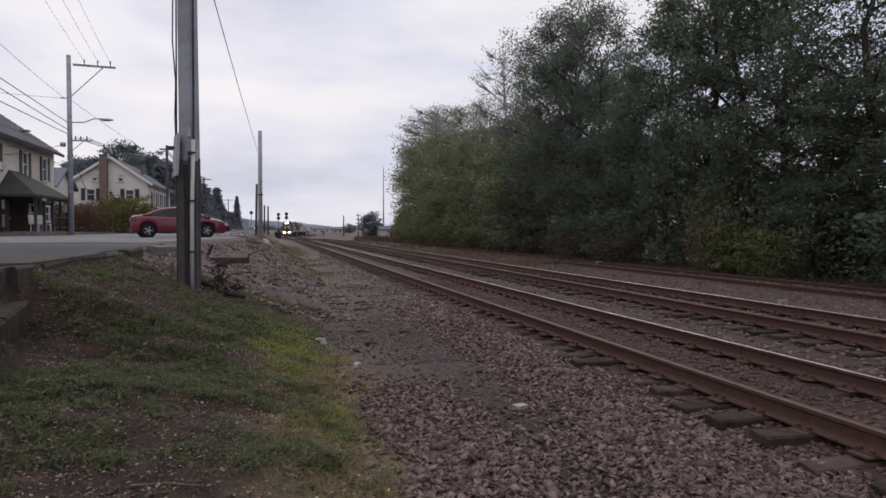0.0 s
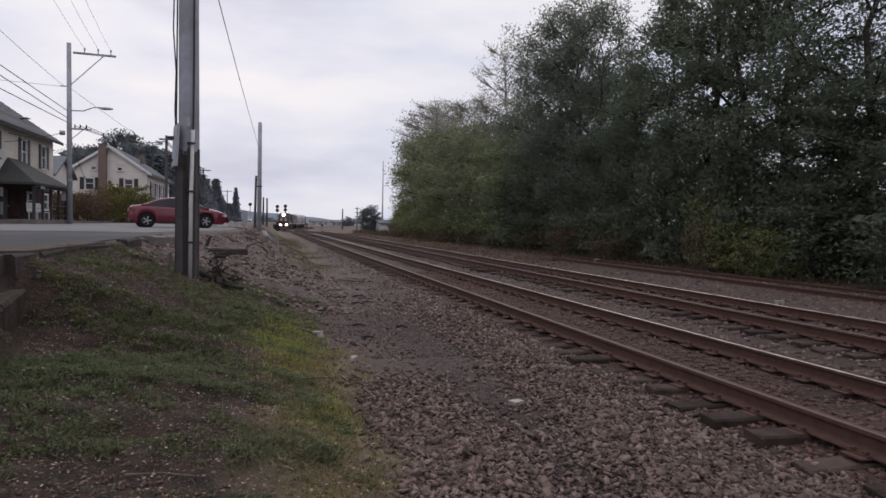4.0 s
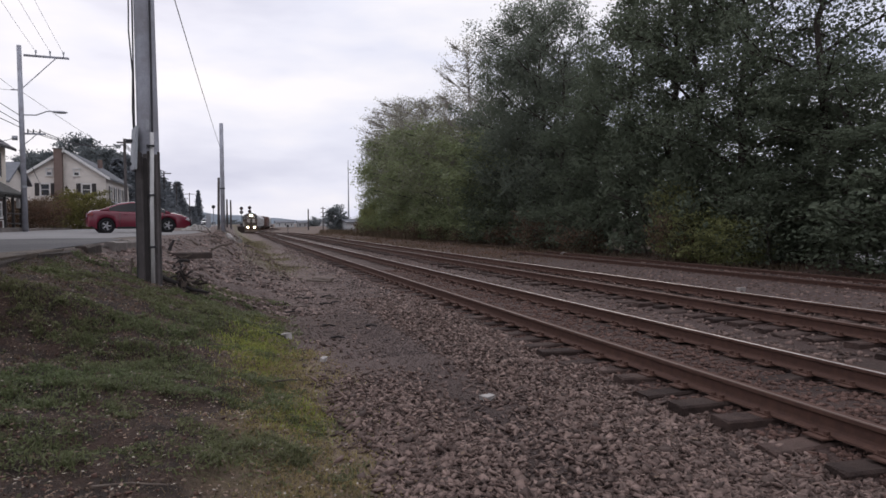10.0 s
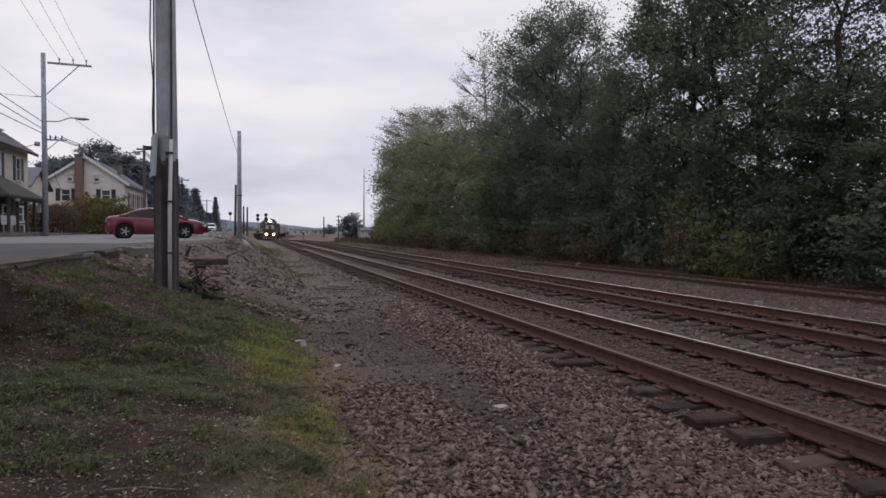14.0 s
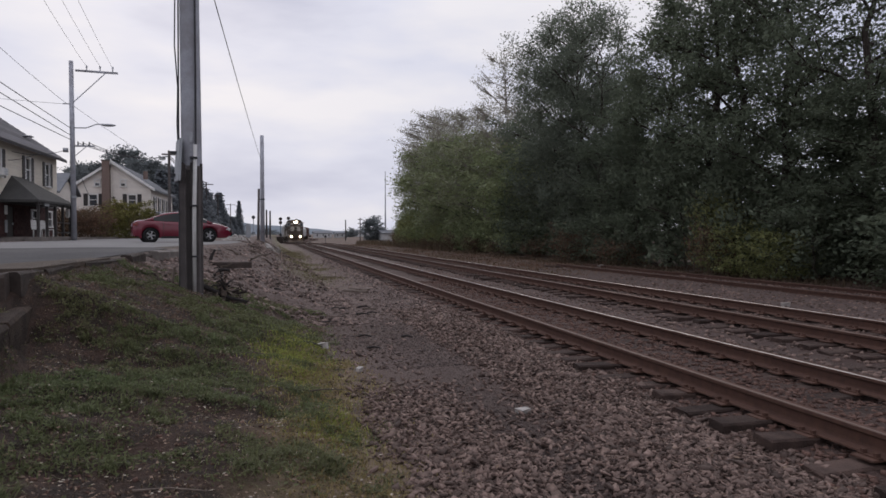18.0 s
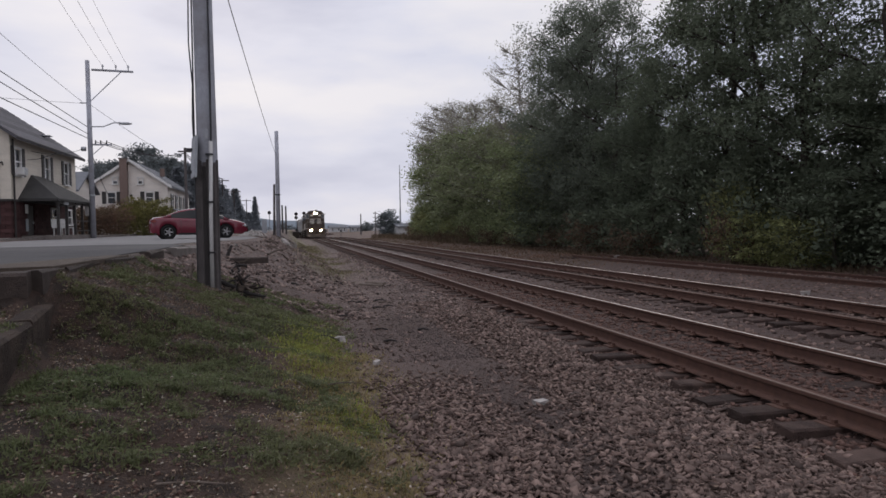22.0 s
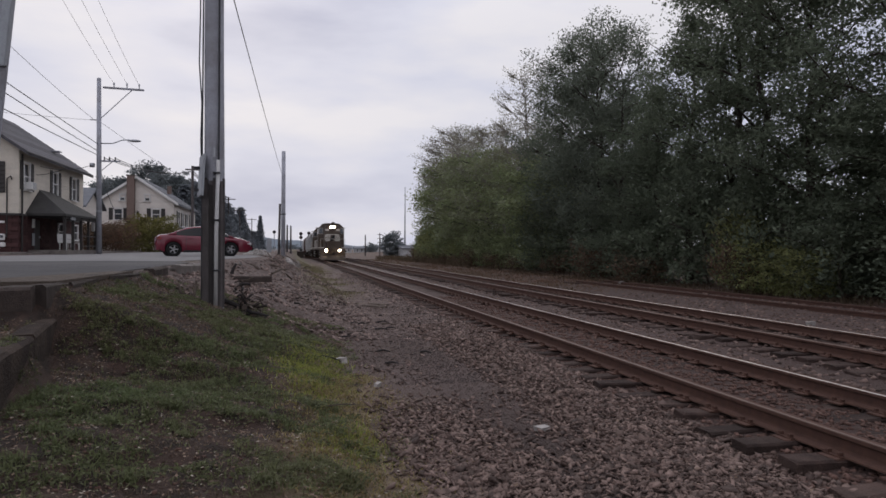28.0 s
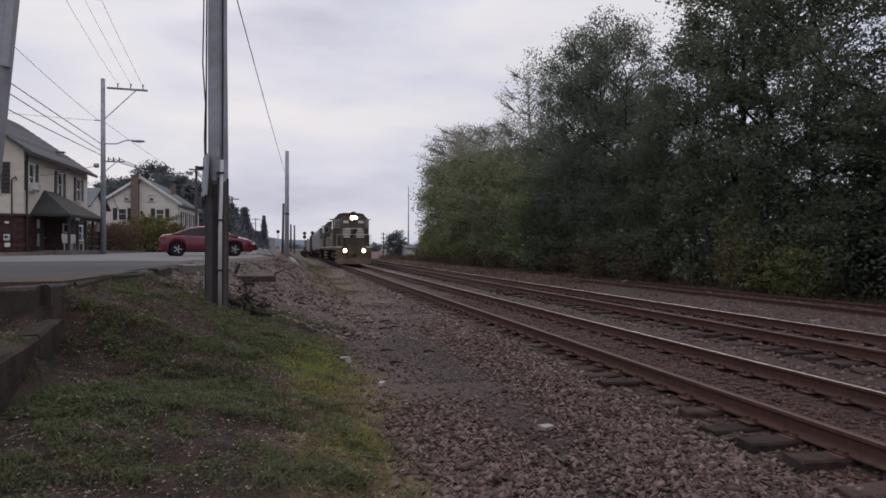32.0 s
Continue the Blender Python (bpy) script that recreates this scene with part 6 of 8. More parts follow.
    if spec["suv"]:
        for s in (-1, 1):
            part("roof_rail", box((-0.5, s * (W / 2 * 0.93 - 0.2), lookup(rf, -0.5) + 0.03), (1.9, 0.04, 0.04), bevel=0.01), M["alloy"], c)
            part("lower_cladding", box((0, s * (W / 2 * 0.95), ride + 0.07), (wb - 2.4 * r, 0.06, 0.14), bevel=0.02), M["trim_black"], c)
    return c


def wheel(c, x, s, r, W, spokes):
    """Tyre with rounded shoulders, dished rim and spokes; the wheel turns about its own y axis."""
    w = new("wheel")
    w.parent = c
    w.empty_display_size = 0.1
    w.matrix_basis = pose(x, s * (W / 2 - 0.11), r)
    prof = [(r * 0.72, -0.10), (r * 0.94, -0.105), (r, -0.07), (r, 0.07), (r * 0.94, 0.105), (r * 0.72, 0.10)]
    for nm, pr, mt in (("tyre", prof, M["tyre"]), ("rim", [(r * 0.72, -0.09), (r * 0.74, 0.09), (r * 0.66, 0.085), (r * 0.58, 0.03), (0.02, 0.02), (0.02, -0.02), (r * 0.6, -0.09)], M["trim_black"])):
        bm = bmesh.new()
        n = 24
        rings = []
        for k in range(n):
            a = 2 * math.pi * k / n
            rings.append([bm.verts.new((rr * math.cos(a), s * yy, rr * math.sin(a))) for rr, yy in pr])
        for k in range(n):
            u, v = rings[k], rings[(k + 1) % n]
            for j in range(len(pr)):
                jj = (j + 1) % len(pr)
                bm.faces.new((u[j], u[jj], v[jj], v[j]))
        bmesh.ops.recalc_face_normals(bm, faces=bm.faces)
        ob = part(nm, bm, mt, w, smooth=True)
    bm = bmesh.new()
    for k in range(spokes):
        a = 360 * k / spokes
        add_box(bm, (r * 0.33, s * 0.08, 0), (r * 0.56, 0.03, r * 0.2), pose(0, 0, 0, 0, a, 0))
    add_tube(bm, (0, s * 0.04, 0), (0, s * 0.09, 0), r * 0.15, r * 0.12, 12)
    bmesh.ops.create_cone(bm, cap_ends=False, segments=24, radius1=r * 0.66, radius2=r * 0.58, depth=0.05, matrix=pose(0, s * 0.085, 0, -90 * s))
    part("spokes", bm, M["alloy"], w)
    return w


SEDAN = dict(length=4.58, width=1.8, wheel=0.335, base=2.69, rear=-1.55, ride=0.2, suv=False, spokes=5, slope=0.33, mirror=0.72, handles=(-0.75, 0.25),
             seams=(-0.98, 0.0, 0.98), pillars=((-1.66, 0.2), (-0.75, 0.04), (0.02, 0.05), (1.2, 0.12)),
             deck=[(-2.3, 0.86), (-2.22, 1.02), (-1.7, 1.07), (-0.8, 1.02), (0.9, 0.97), (1.3, 0.95), (1.8, 0.86), (2.15, 0.72), (2.3, 0.58)],
             plan=[(-2.3, 0.78), (-2.1, 0.92), (-1.4, 1.0), (1.4, 1.0), (1.9, 0.93), (2.2, 0.78), (2.3, 0.62)],
             roof=[(-1.8, 1.06), (-1.0, 1.37), (-0.5, 1.455), (0.0, 1.47), (0.4, 1.43), (1.3, 0.95)])
SUV = dict(length=4.76, width=1.89, wheel=0.37, base=2.78, rear=-1.43, ride=0.24, suv=True, spokes=6, slope=0.38, mirror=0.78, handles=(-0.8, 0.22),
           seams=(-1.0, 0.0, 1.0), pillars=((-2.0, 0.16), (-1.1, 0.07), (0.02, 0.06), (1.12, 0.14)),
           deck=[(-2.38, 0.95), (-2.3, 1.12), (-1.0, 1.13), (0.95, 1.10), (1.3, 1.09), (2.0, 1.0), (2.25, 0.86), (2.38, 0.66)],
           plan=[(-2.38, 0.8), (-2.2, 0.93), (-1.4, 1.0), (1.5, 1.0), (2.0, 0.94), (2.25, 0.82), (2.38, 0.66)],
           roof=[(-2.3, 1.12), (-2.05, 1.5), (-1.85, 1.62), (-1.0, 1.69), (0.1, 1.68), (0.45, 1.62), (1.25, 1.09)])

red_sedan = car("car", pose(-4.17, 35.75, 1.012, 0, 0, 15), "red four-door sedan parked on pale asphalt by the bank", "car", M["red_paint"], SEDAN)
white_suv = car("car", pose(-2, 340, 1.012, 0, 0, -88), "white sport utility car driving along the road", "car", M["white_paint"], SUV)


# ---- trees ----
def tree(name, height, radius, base, leaves, size, leaf, bark, seed, label, category="tree", limbs=11, trunk=0.2, shell=0.5, clump=0.9, bare=0.0, lean=0.0, cone=False, fill=2.0, soft=0.0, place=None, gaps=()):
    """A tapered trunk with forked limbs and a crown of many small leaves in clumps, with an uneven outline."""
    rs = np.random.RandomState(seed)
    r = random.Random(seed)
    t = empty(name, pose(0, 0, 0), label, category)
    bm = bmesh.new()
    pts = [(lean * k / 8 * height * 0.1 + r.uniform(-0.45, 0.45) * k / 8, r.uniform(-0.45, 0.45) * k / 8, -0.3 + (height * 0.93 + 0.3) * k / 8) for k in range(9)]
    add_path(bm, pts, trunk, 7, 0.02)
    ends = []
    for i in range(limbs):
        h = base + (height - base) * (0.06 + 0.8 * (i + r.random()) / limbs)
        k = (h - base) / (height - base)
        reach = radius * (1.0 - k * 0.93 if cone else math.sqrt(max(0.08, 1 - (2 * k - 0.85) ** 2 * 0.8))) * r.uniform(0.7, 1.05)
        a = i * 2.4 + r.uniform(-0.5, 0.5)
        o = Vector((pts[4][0] * k, 0, h))
        tip = o + Vector((math.cos(a) * reach, math.sin(a) * reach, reach * (0.05 if cone else r.uniform(0.2, 0.75))))
        midp = o.lerp(tip, 0.5) + Vector((0, 0, reach * 0.08))
        add_path(bm, [o, midp, tip], trunk * 0.38 * (1.05 - k * 0.6), 5, 0.02)
        ends += [tip, midp.lerp(tip, 0.6), o.lerp(tip, 0.35)]
        for j in range(3 + int(4 * bare)):
            b = a + r.uniform(-1.1, 1.1)
            t2 = midp.lerp(tip, r.random()) + Vector((math.cos(b), math.sin(b), r.uniform(0.1, 0.9))) * reach * r.uniform(0.25, 0.5)
            add_path(bm, [midp.lerp(tip, r.uniform(0.0, 0.6)), t2], trunk * (0.14 + 0.06 * bare), 4, 0.012 + 0.012 * bare)
            ends.append(t2)
    part("trunk", bm, bark, t)
    e = np.array([tuple(p) for p in ends])
    # extra clumps fill the crown's volume
    m = int(len(ends) * fill)
    a, k = rs.uniform(0, 2 * np.pi, m), rs.uniform(0, 1, m)
    prof = (1.0 - k * 0.95) if cone else np.sqrt(np.clip(1 - (2 * k - 0.9) ** 2 * 0.85, 0.06, 1))
    rad = radius * prof * np.where(rs.uniform(0, 1, m) < shell, rs.uniform(0.75, 1.08, m), rs.uniform(0.1, 0.8, m))
    c2 = np.stack([np.cos(a) * rad, np.sin(a) * rad, base + (height - base) * k], 1)
    cs = np.concatenate([e, c2])
    wgt = rs.uniform(0.3, 1.6, len(cs))
    wgt /= wgt.sum()
    pick = rs.choice(len(cs), leaves, p=wgt)
    spread = (clump * rs.uniform(0.5, 1.4, len(cs)))[pick][:, None]
    pos = cs[pick] + np.clip(rs.normal(size=(leaves, 3)), -1.45, 1.45) * spread * np.array([0.55, 0.55, 0.4])
    pos[:, 2] = np.maximum(pos[:, 2], base * 0.6 + 0.05)
    out = pos - cs[pick]
    out /= np.linalg.norm(out, axis=1, keepdims=True) + 1e-6
    axis = pos * np.array([1, 1, 0.0])
    axis /= np.linalg.norm(axis, axis=1, keepdims=True) + 1e-6
    face = out * 0.75 + axis * 0.45 + np.array([0, 0, 0.3]) + rs.normal(size=(leaves, 3)) * 0.3
    face /= np.linalg.norm(face, axis=1, keepdims=True) + 1e-6
    keep = np.ones(leaves, dtype=bool)
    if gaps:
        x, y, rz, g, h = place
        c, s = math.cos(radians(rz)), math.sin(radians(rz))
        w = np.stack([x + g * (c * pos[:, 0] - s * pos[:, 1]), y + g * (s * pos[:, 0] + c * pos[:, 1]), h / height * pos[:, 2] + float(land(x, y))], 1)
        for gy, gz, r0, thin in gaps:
            # a gap is a shaft along the camera's sight line, ragged at its edge
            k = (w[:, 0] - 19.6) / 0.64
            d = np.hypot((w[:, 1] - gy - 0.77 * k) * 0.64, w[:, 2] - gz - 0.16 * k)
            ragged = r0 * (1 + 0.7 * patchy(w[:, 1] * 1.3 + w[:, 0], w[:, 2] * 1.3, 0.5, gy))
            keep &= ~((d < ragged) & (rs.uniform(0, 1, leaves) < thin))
    pos, face, n = pos[keep], face[keep], int(keep.sum())
    v, f = leaf_cards(pos, size * rs.uniform(0.6, 1.35, n), rs, face if soft else None)
    if soft:
        R = v.reshape(-1, 4, 3)
        flat = np.cross(R[:, 1] - R[:, 0], R[:, 2] - R[:, 0])
        flat /= np.linalg.norm(flat, axis=1, keepdims=True) + 1e-9
        nm = face * soft + flat * (1 - soft)
        nm /= np.linalg.norm(nm, axis=1, keepdims=True) + 1e-9
        array_object("crown", v, f, leaf, t, True, np.repeat(nm, 4, 0))
    else:
        array_object("crown", v, f, leaf, t)
    return t


def put(src, x, y, rz, scale, z=None, label=""):
    src_scale = Vector(src.scale)
    src.scale = (scale[0], scale[0], scale[1])
    ob = copy_thing(src, pose(x, y, float(land(x, y)) if z is None else z, 0, 0, rz))
    src.scale = src_scale
    if label:
        ob["label"] = label
    return ob


def place_first(src, x, y, rz, scale):
    src.matrix_basis = pose(x, y, float(land(x, y)), 0, 0, rz) @ Matrix.Diagonal((scale[0], scale[0], scale[1], 1))
    return src


# gaps where the sky shows, placed to fit the camera's view: along the line, height, radius, how bare
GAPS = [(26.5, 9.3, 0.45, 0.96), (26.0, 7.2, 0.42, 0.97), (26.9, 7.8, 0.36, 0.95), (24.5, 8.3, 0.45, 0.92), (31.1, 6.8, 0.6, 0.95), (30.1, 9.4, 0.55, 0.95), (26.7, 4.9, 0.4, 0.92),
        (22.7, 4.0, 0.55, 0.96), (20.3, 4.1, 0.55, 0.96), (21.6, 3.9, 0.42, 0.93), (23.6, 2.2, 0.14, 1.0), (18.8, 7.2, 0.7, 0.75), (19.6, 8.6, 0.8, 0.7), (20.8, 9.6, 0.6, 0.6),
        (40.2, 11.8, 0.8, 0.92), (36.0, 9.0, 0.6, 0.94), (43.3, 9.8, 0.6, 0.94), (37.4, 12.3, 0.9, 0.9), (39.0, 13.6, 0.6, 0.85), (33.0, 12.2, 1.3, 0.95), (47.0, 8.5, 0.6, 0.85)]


def wood():
    r = random.Random(21)
    # the trees that stand nearest, each with a crown of its own: leaves, x, y, height, girth
    near = [("leaf_dark", 20.0, 18.6, 14.5, 1.0), ("leaf_dark", 19.4, 21.8, 13.4, 1.0), ("leaf_dark", 19.5, 24.6, 15.6, 1.05), ("leaf_dark", 20.2, 27.4, 16.4, 1.1), ("leaf_dark", 19.5, 29.8, 12.8, 0.9),
            ("leaf_dark", 19.6, 33.2, 9.8, 0.95), ("leaf_grey", 19.8, 37.6, 14.6, 0.9), ("leaf_grey", 19.8, 40.6, 16.8, 1.0), ("leaf_grey", 19.8, 43.9, 16.4, 1.05), ("leaf_grey", 20.6, 42.0, 13.0, 1.2), ("leaf_dark", 19.6, 17.2, 6.6, 0.95)]
    for i, (m, x, y, h, g) in enumerate(near):
        rz = r.uniform(0, 360)
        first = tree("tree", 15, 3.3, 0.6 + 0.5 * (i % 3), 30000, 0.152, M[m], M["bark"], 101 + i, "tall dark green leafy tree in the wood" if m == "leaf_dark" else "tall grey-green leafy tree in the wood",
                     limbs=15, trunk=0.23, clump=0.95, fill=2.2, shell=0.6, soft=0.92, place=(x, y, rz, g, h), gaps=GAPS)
        FIRSTS.append((first, (x, y, rz, g, h)))
    kinds = [tree("tree", 15, 3.3, 0.7, 10000, 0.24, M["leaf_dark"], M["bark"], 131, "dark green leafy tree in the wood", limbs=12, trunk=0.22, clump=0.95, soft=0.8),
             tree("tree", 15, 2.9, 1.2, 10000, 0.24, M["leaf_dark"], M["bark"], 132, "dark green leafy tree in the wood", limbs=13, trunk=0.2, clump=0.9, soft=0.8),
             tree("tree", 15, 3.6, 0.5, 8500, 0.27, M["leaf_mid"], M["bark"], 133, "green leafy tree in the wood", limbs=14, trunk=0.22, clump=1.0, soft=0.7),
             tree("tree", 15, 3.2, 0.6, 8500, 0.27, M["leaf_sun"], M["bark_pale"], 134, "olive green tree at the edge of the wood", limbs=14, trunk=0.2, clump=0.9, bare=0.4, soft=0.7),
             tree("tree", 15, 3.0, 4.2, 7600, 0.15, M["leaf_thin"], M["bark_pale"], 135, "half-bare tree with thin pale autumn leaves", limbs=24, trunk=0.17, clump=0.62, bare=1.0, soft=0.5)]
    D0, D1, G, O, B = range(5)
    # kind, x, y, height, girth
    plan = [(D1, 21.2, 20.2, 6.0, 0.9), (D0, 22.2, 22.0, 9.5, 0.75), (D1, 19.8, 15.0, 4.6, 0.8), (D0, 20.4, 13.2, 4.2, 0.9), (D1, 20.2, 9.5, 4.5, 1.0), (D0, 20.5, 5.5, 5.0, 1.0),
            (G, 18.9, 46.5, 7.8, 1.1), (D0, 20.0, 48.6, 10.5, 0.95), (G, 20.8, 50.0, 8.8, 0.95),
            (G, 19.4, 53.5, 9.4, 1.1), (O, 19.8, 59, 10.8, 1.2), (G, 19.6, 65, 11.4, 1.25), (O, 19.8, 72, 12.0, 1.35), (G, 20.0, 81, 12.6, 1.4), (O, 21.4, 90, 13.4, 1.35),
            (G, 23.2, 99, 13.0, 1.35), (O, 25.0, 107, 11.0, 1.2), (G, 26.0, 112, 8.0, 1.0),
            (B, 20.2, 55.6, 17.6, 0.85), (B, 20.8, 52.6, 12.4, 0.8), (B, 20.8, 62.5, 14.0, 1.1), (B, 20.8, 69, 14.4, 1.3), (B, 21.0, 76, 15.6, 1.3), (B, 21.2, 83, 17.2, 1.4), (B, 22.0, 91, 17.6, 1.45),
            (B, 23.6, 98, 17.4, 1.4), (B, 25.2, 106, 15.4, 1.3),
            # rows behind close the wood
            (D1, 24.5, 22.6, 3.2, 1.0), (D0, 24.5, 29, 6.5, 1.2), (D0, 24, 36, 8, 1.3), (D1, 24, 42, 9, 1.2), (D1, 24.5, 25.6, 3.4, 1.1), (G, 25.5, 47, 8, 1.5), (G, 26, 57, 9, 1.5), (G, 26, 68, 10, 1.6),
            (O, 26.5, 80, 11, 1.6), (G, 26.5, 92, 12, 1.6)]
    used = set()
    for k, x, y, h, g in plan:
        x, y = x + r.uniform(-0.3, 0.3), y + r.uniform(-0.4, 0.4)
        rz = r.uniform(0, 360)
        if k in used:
            put(kinds[k], x, y, rz, (g, h / 15))
        else:
            used.add(k)
            FIRSTS.append((kinds[k], (x, y, rz, g, h)))


FIRSTS = []
wood()


def undergrowth():
    r = random.Random(8)
    kinds = [tree("shrub", 3.0, 1.5, 0.15, 2000, 0.155, M["leaf_dark"], M["bark"], 201, "dark shrub at the foot of the wood", "shrub", 8, 0.05, clump=0.5, soft=0.7),
             tree("shrub", 3.0, 1.4, 0.15, 2000, 0.165, M["leaf_mid"], M["bark"], 202, "green shrub at the edge of the wood", "shrub", 8, 0.05, clump=0.5, soft=0.7),
             tree("shrub", 3.0, 1.4, 0.1, 3600, 0.13, M["leaf_lit"], M["bark"], 203, "light olive-green shrub in front of the wood", "shrub", 9, 0.04, clump=0.5, bare=0.3, soft=0.7),
             tree("shrub", 1.0, 0.9, 0.05, 900, 0.12, M["leaf_reddish"], M["bark"], 204, "low reddish-brown weeds before the wood", "weeds", 6, 0.02, clump=0.4, soft=0.6)]
    plan = [(2, 17.4, 23.1, 3.1, 0.75), (2, 17.2, 21.4, 1.9, 0.9), (2, 17.1, 19.7, 1.6, 0.9), (0, 17.8, 18.6, 2.6, 1.1), (0, 18.6, 20.8, 3.6, 1.2), (0, 17.8, 15.0, 2.0, 1.2), (0, 17.6, 12.4, 2.6, 1.1), (0, 18.2, 10.4, 3.0, 1.2), (0, 18.0, 13.8, 3.2, 1.3), (0, 18.6, 7.4, 3.2, 1.3), (1, 18.4, 4.2, 3.0, 1.3)]
    for i in range(30):
        y = 23 + i * 3.1 + r.uniform(-0.8, 0.8)
        plan.append((r.choice((0, 0, 1)) if y < 50 else r.choice((1, 1, 2)), max(18.0, 0.184 * y + 1.8) + r.uniform(-0.4, 0.6), y, r.uniform(2.2, 4.6), r.uniform(1.0, 1.5)))
        if i % 2 == 0:
            plan.append((3, max(16.9, 0.184 * y + 0.6) + r.uniform(-0.4, 0.5), y, r.uniform(0.7, 1.5), r.uniform(0.9, 1.4)))
    used = set()
    for k, x, y, h, g in plan:
        rz = r.uniform(0, 360)
        full = 3.0 if k != 3 else 1.0
        if k in used:
            put(kinds[k], x, y, rz, (g, h / full))
        else:
            used.add(k)
            FIRSTS.append((kinds[k], (x, y, rz, g, h / full * 15)))


undergrowth()


def left_greenery():
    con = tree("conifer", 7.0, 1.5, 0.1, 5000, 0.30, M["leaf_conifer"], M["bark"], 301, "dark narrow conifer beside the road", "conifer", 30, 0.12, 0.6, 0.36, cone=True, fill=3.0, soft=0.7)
    plan = [(-11.4, 112, 10.4, 2.1), (-13.0, 102, 9.6, 2.2), (-11.8, 122, 9.4, 2.1), (-11.4, 131, 8.6, 1.9), (-11.4, 140, 8.4, 1.8), (-10.9, 161, 9.6, 1.75), (-11.4, 150, 7.0, 1.8),
            (-11.3, 173, 6.6, 1.8), (-11.0, 187, 5.8, 1.8), (-10.4, 206, 5.4, 1.8), (-8.9, 219, 10.4, 1.15), (-10.0, 228, 5.8, 1.8), (-13.6, 96, 8.6, 1.9)]
    for i, (x, y, h, g) in enumerate(plan):
        if i:
            put(con, x, y, i * 47, (g, h / 7.0))
    FIRSTS.append((con, (-11.4, 112, 0, 2.1, 10.4 / 7.0 * 15)))
    bush = tree("bush", 3.2, 2.1, 0.1, 9000, 0.16, M["leaf_bush"], M["bark"], 302, "rounded yellow-green bush beside the road", "bush", 14, 0.06, 0.7, 0.42, fill=3.0, soft=0.8)
    FIRSTS.append((bush, (-12.4, 65.6, 0, 1.12, 14.2)))
    hedge = tree("hedge", 2.6, 1.5, 0.1, 3000, 0.17, M["leaf_reddish"], M["bark"], 303, "dark reddish-brown hedge bush in front of the pale house", "bush", 10, 0.05, 0.6, 0.5)
    for i, (x, y, h, g) in enumerate([(-15.2, 65.5, 2.2, 1.0), (-17.6, 64.5, 2.2, 1.1), (-13.6, 58.5, 2.2, 1.0), (-14.6, 57, 2.0, 1.0), (-14.2, 71, 3.0, 1.2), (-11.6, 71.5, 2.2, 0.9)]):
        if i:
            put(hedge, x, y, i * 61, (g, h / 2.6))
    FIRSTS.append((hedge, (-15.2, 65.5, 0, 1.0, 2.2 / 2.6 * 15)))
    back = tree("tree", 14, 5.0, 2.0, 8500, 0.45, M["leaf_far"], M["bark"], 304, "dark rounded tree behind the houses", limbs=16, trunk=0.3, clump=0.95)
    for i, (x, y, h, g) in enumerate([(-21.5, 118, 13.6, 1.0), (-29, 120, 11.5, 1.0), (-16.5, 121, 11.8, 0.9), (-35, 118, 9.5, 1.0), (-40, 110, 8, 1.0), (-25, 112, 11.0, 0.9), (-17.5, 112, 11.6, 0.85)]):
        if i:
            put(back, x, y, i * 53, (g, h / 14.0), 0.9)
    FIRSTS.append((back, (-21.5, 118, 0, 1.0, 13.6 / 14 * 15)))
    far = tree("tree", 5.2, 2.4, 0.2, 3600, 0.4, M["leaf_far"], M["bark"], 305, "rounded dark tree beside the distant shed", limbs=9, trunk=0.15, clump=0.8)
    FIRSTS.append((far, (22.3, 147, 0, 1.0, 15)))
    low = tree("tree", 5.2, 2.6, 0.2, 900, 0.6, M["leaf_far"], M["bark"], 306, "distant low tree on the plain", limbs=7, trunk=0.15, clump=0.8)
    FIRSTS.append((low, (40, 330, 0, 1.0, 12)))
    rr = random.Random(4)
    for i in range(16):
        put(low, rr.uniform(-30, 60), rr.uniform(300, 420), i * 40, (rr.uniform(0.8, 1.5), rr.uniform(0.5, 0.9)), -0.4, "distant tree on the plain")


left_greenery()
for ob, (x, y, rz, g, h) in FIRSTS:
    place_first(ob, x, y, rz, (g, h / 15))


# ---- far hills ----
def hills():
    v, f = [], []
    n = 90
    for i in range(n):
        a = radians(-70 + 140 * i / (n - 1))
        d = 2300.0
        k = math.degrees(a)
        h = 8 + 3 * math.exp(-((k - 8) / 14) ** 2) + 62 * math.exp(-((k + 9) / 8.5) ** 2) + 2.5 * math.sin(k * 0.7) + 1.5 * math.sin(k * 1.9)
        x, y = math.sin(a) * d, math.cos(a) * d
        v += [(x, y, -30), (x * 1.02, y * 1.02, h), (x * 1.25, y * 1.25, -30)]
    for i in range(n - 1):
        a = i * 3
        f += [(a, a + 3, a + 4, a + 1), (a + 1, a + 4, a + 5, a + 2)]
    ob = mesh_object("backdrop", v, f, M["hill"], smooth=True)
    tagged(ob, "low hazy blue-grey hills on the horizon", "hills", kind="structure")


hills()


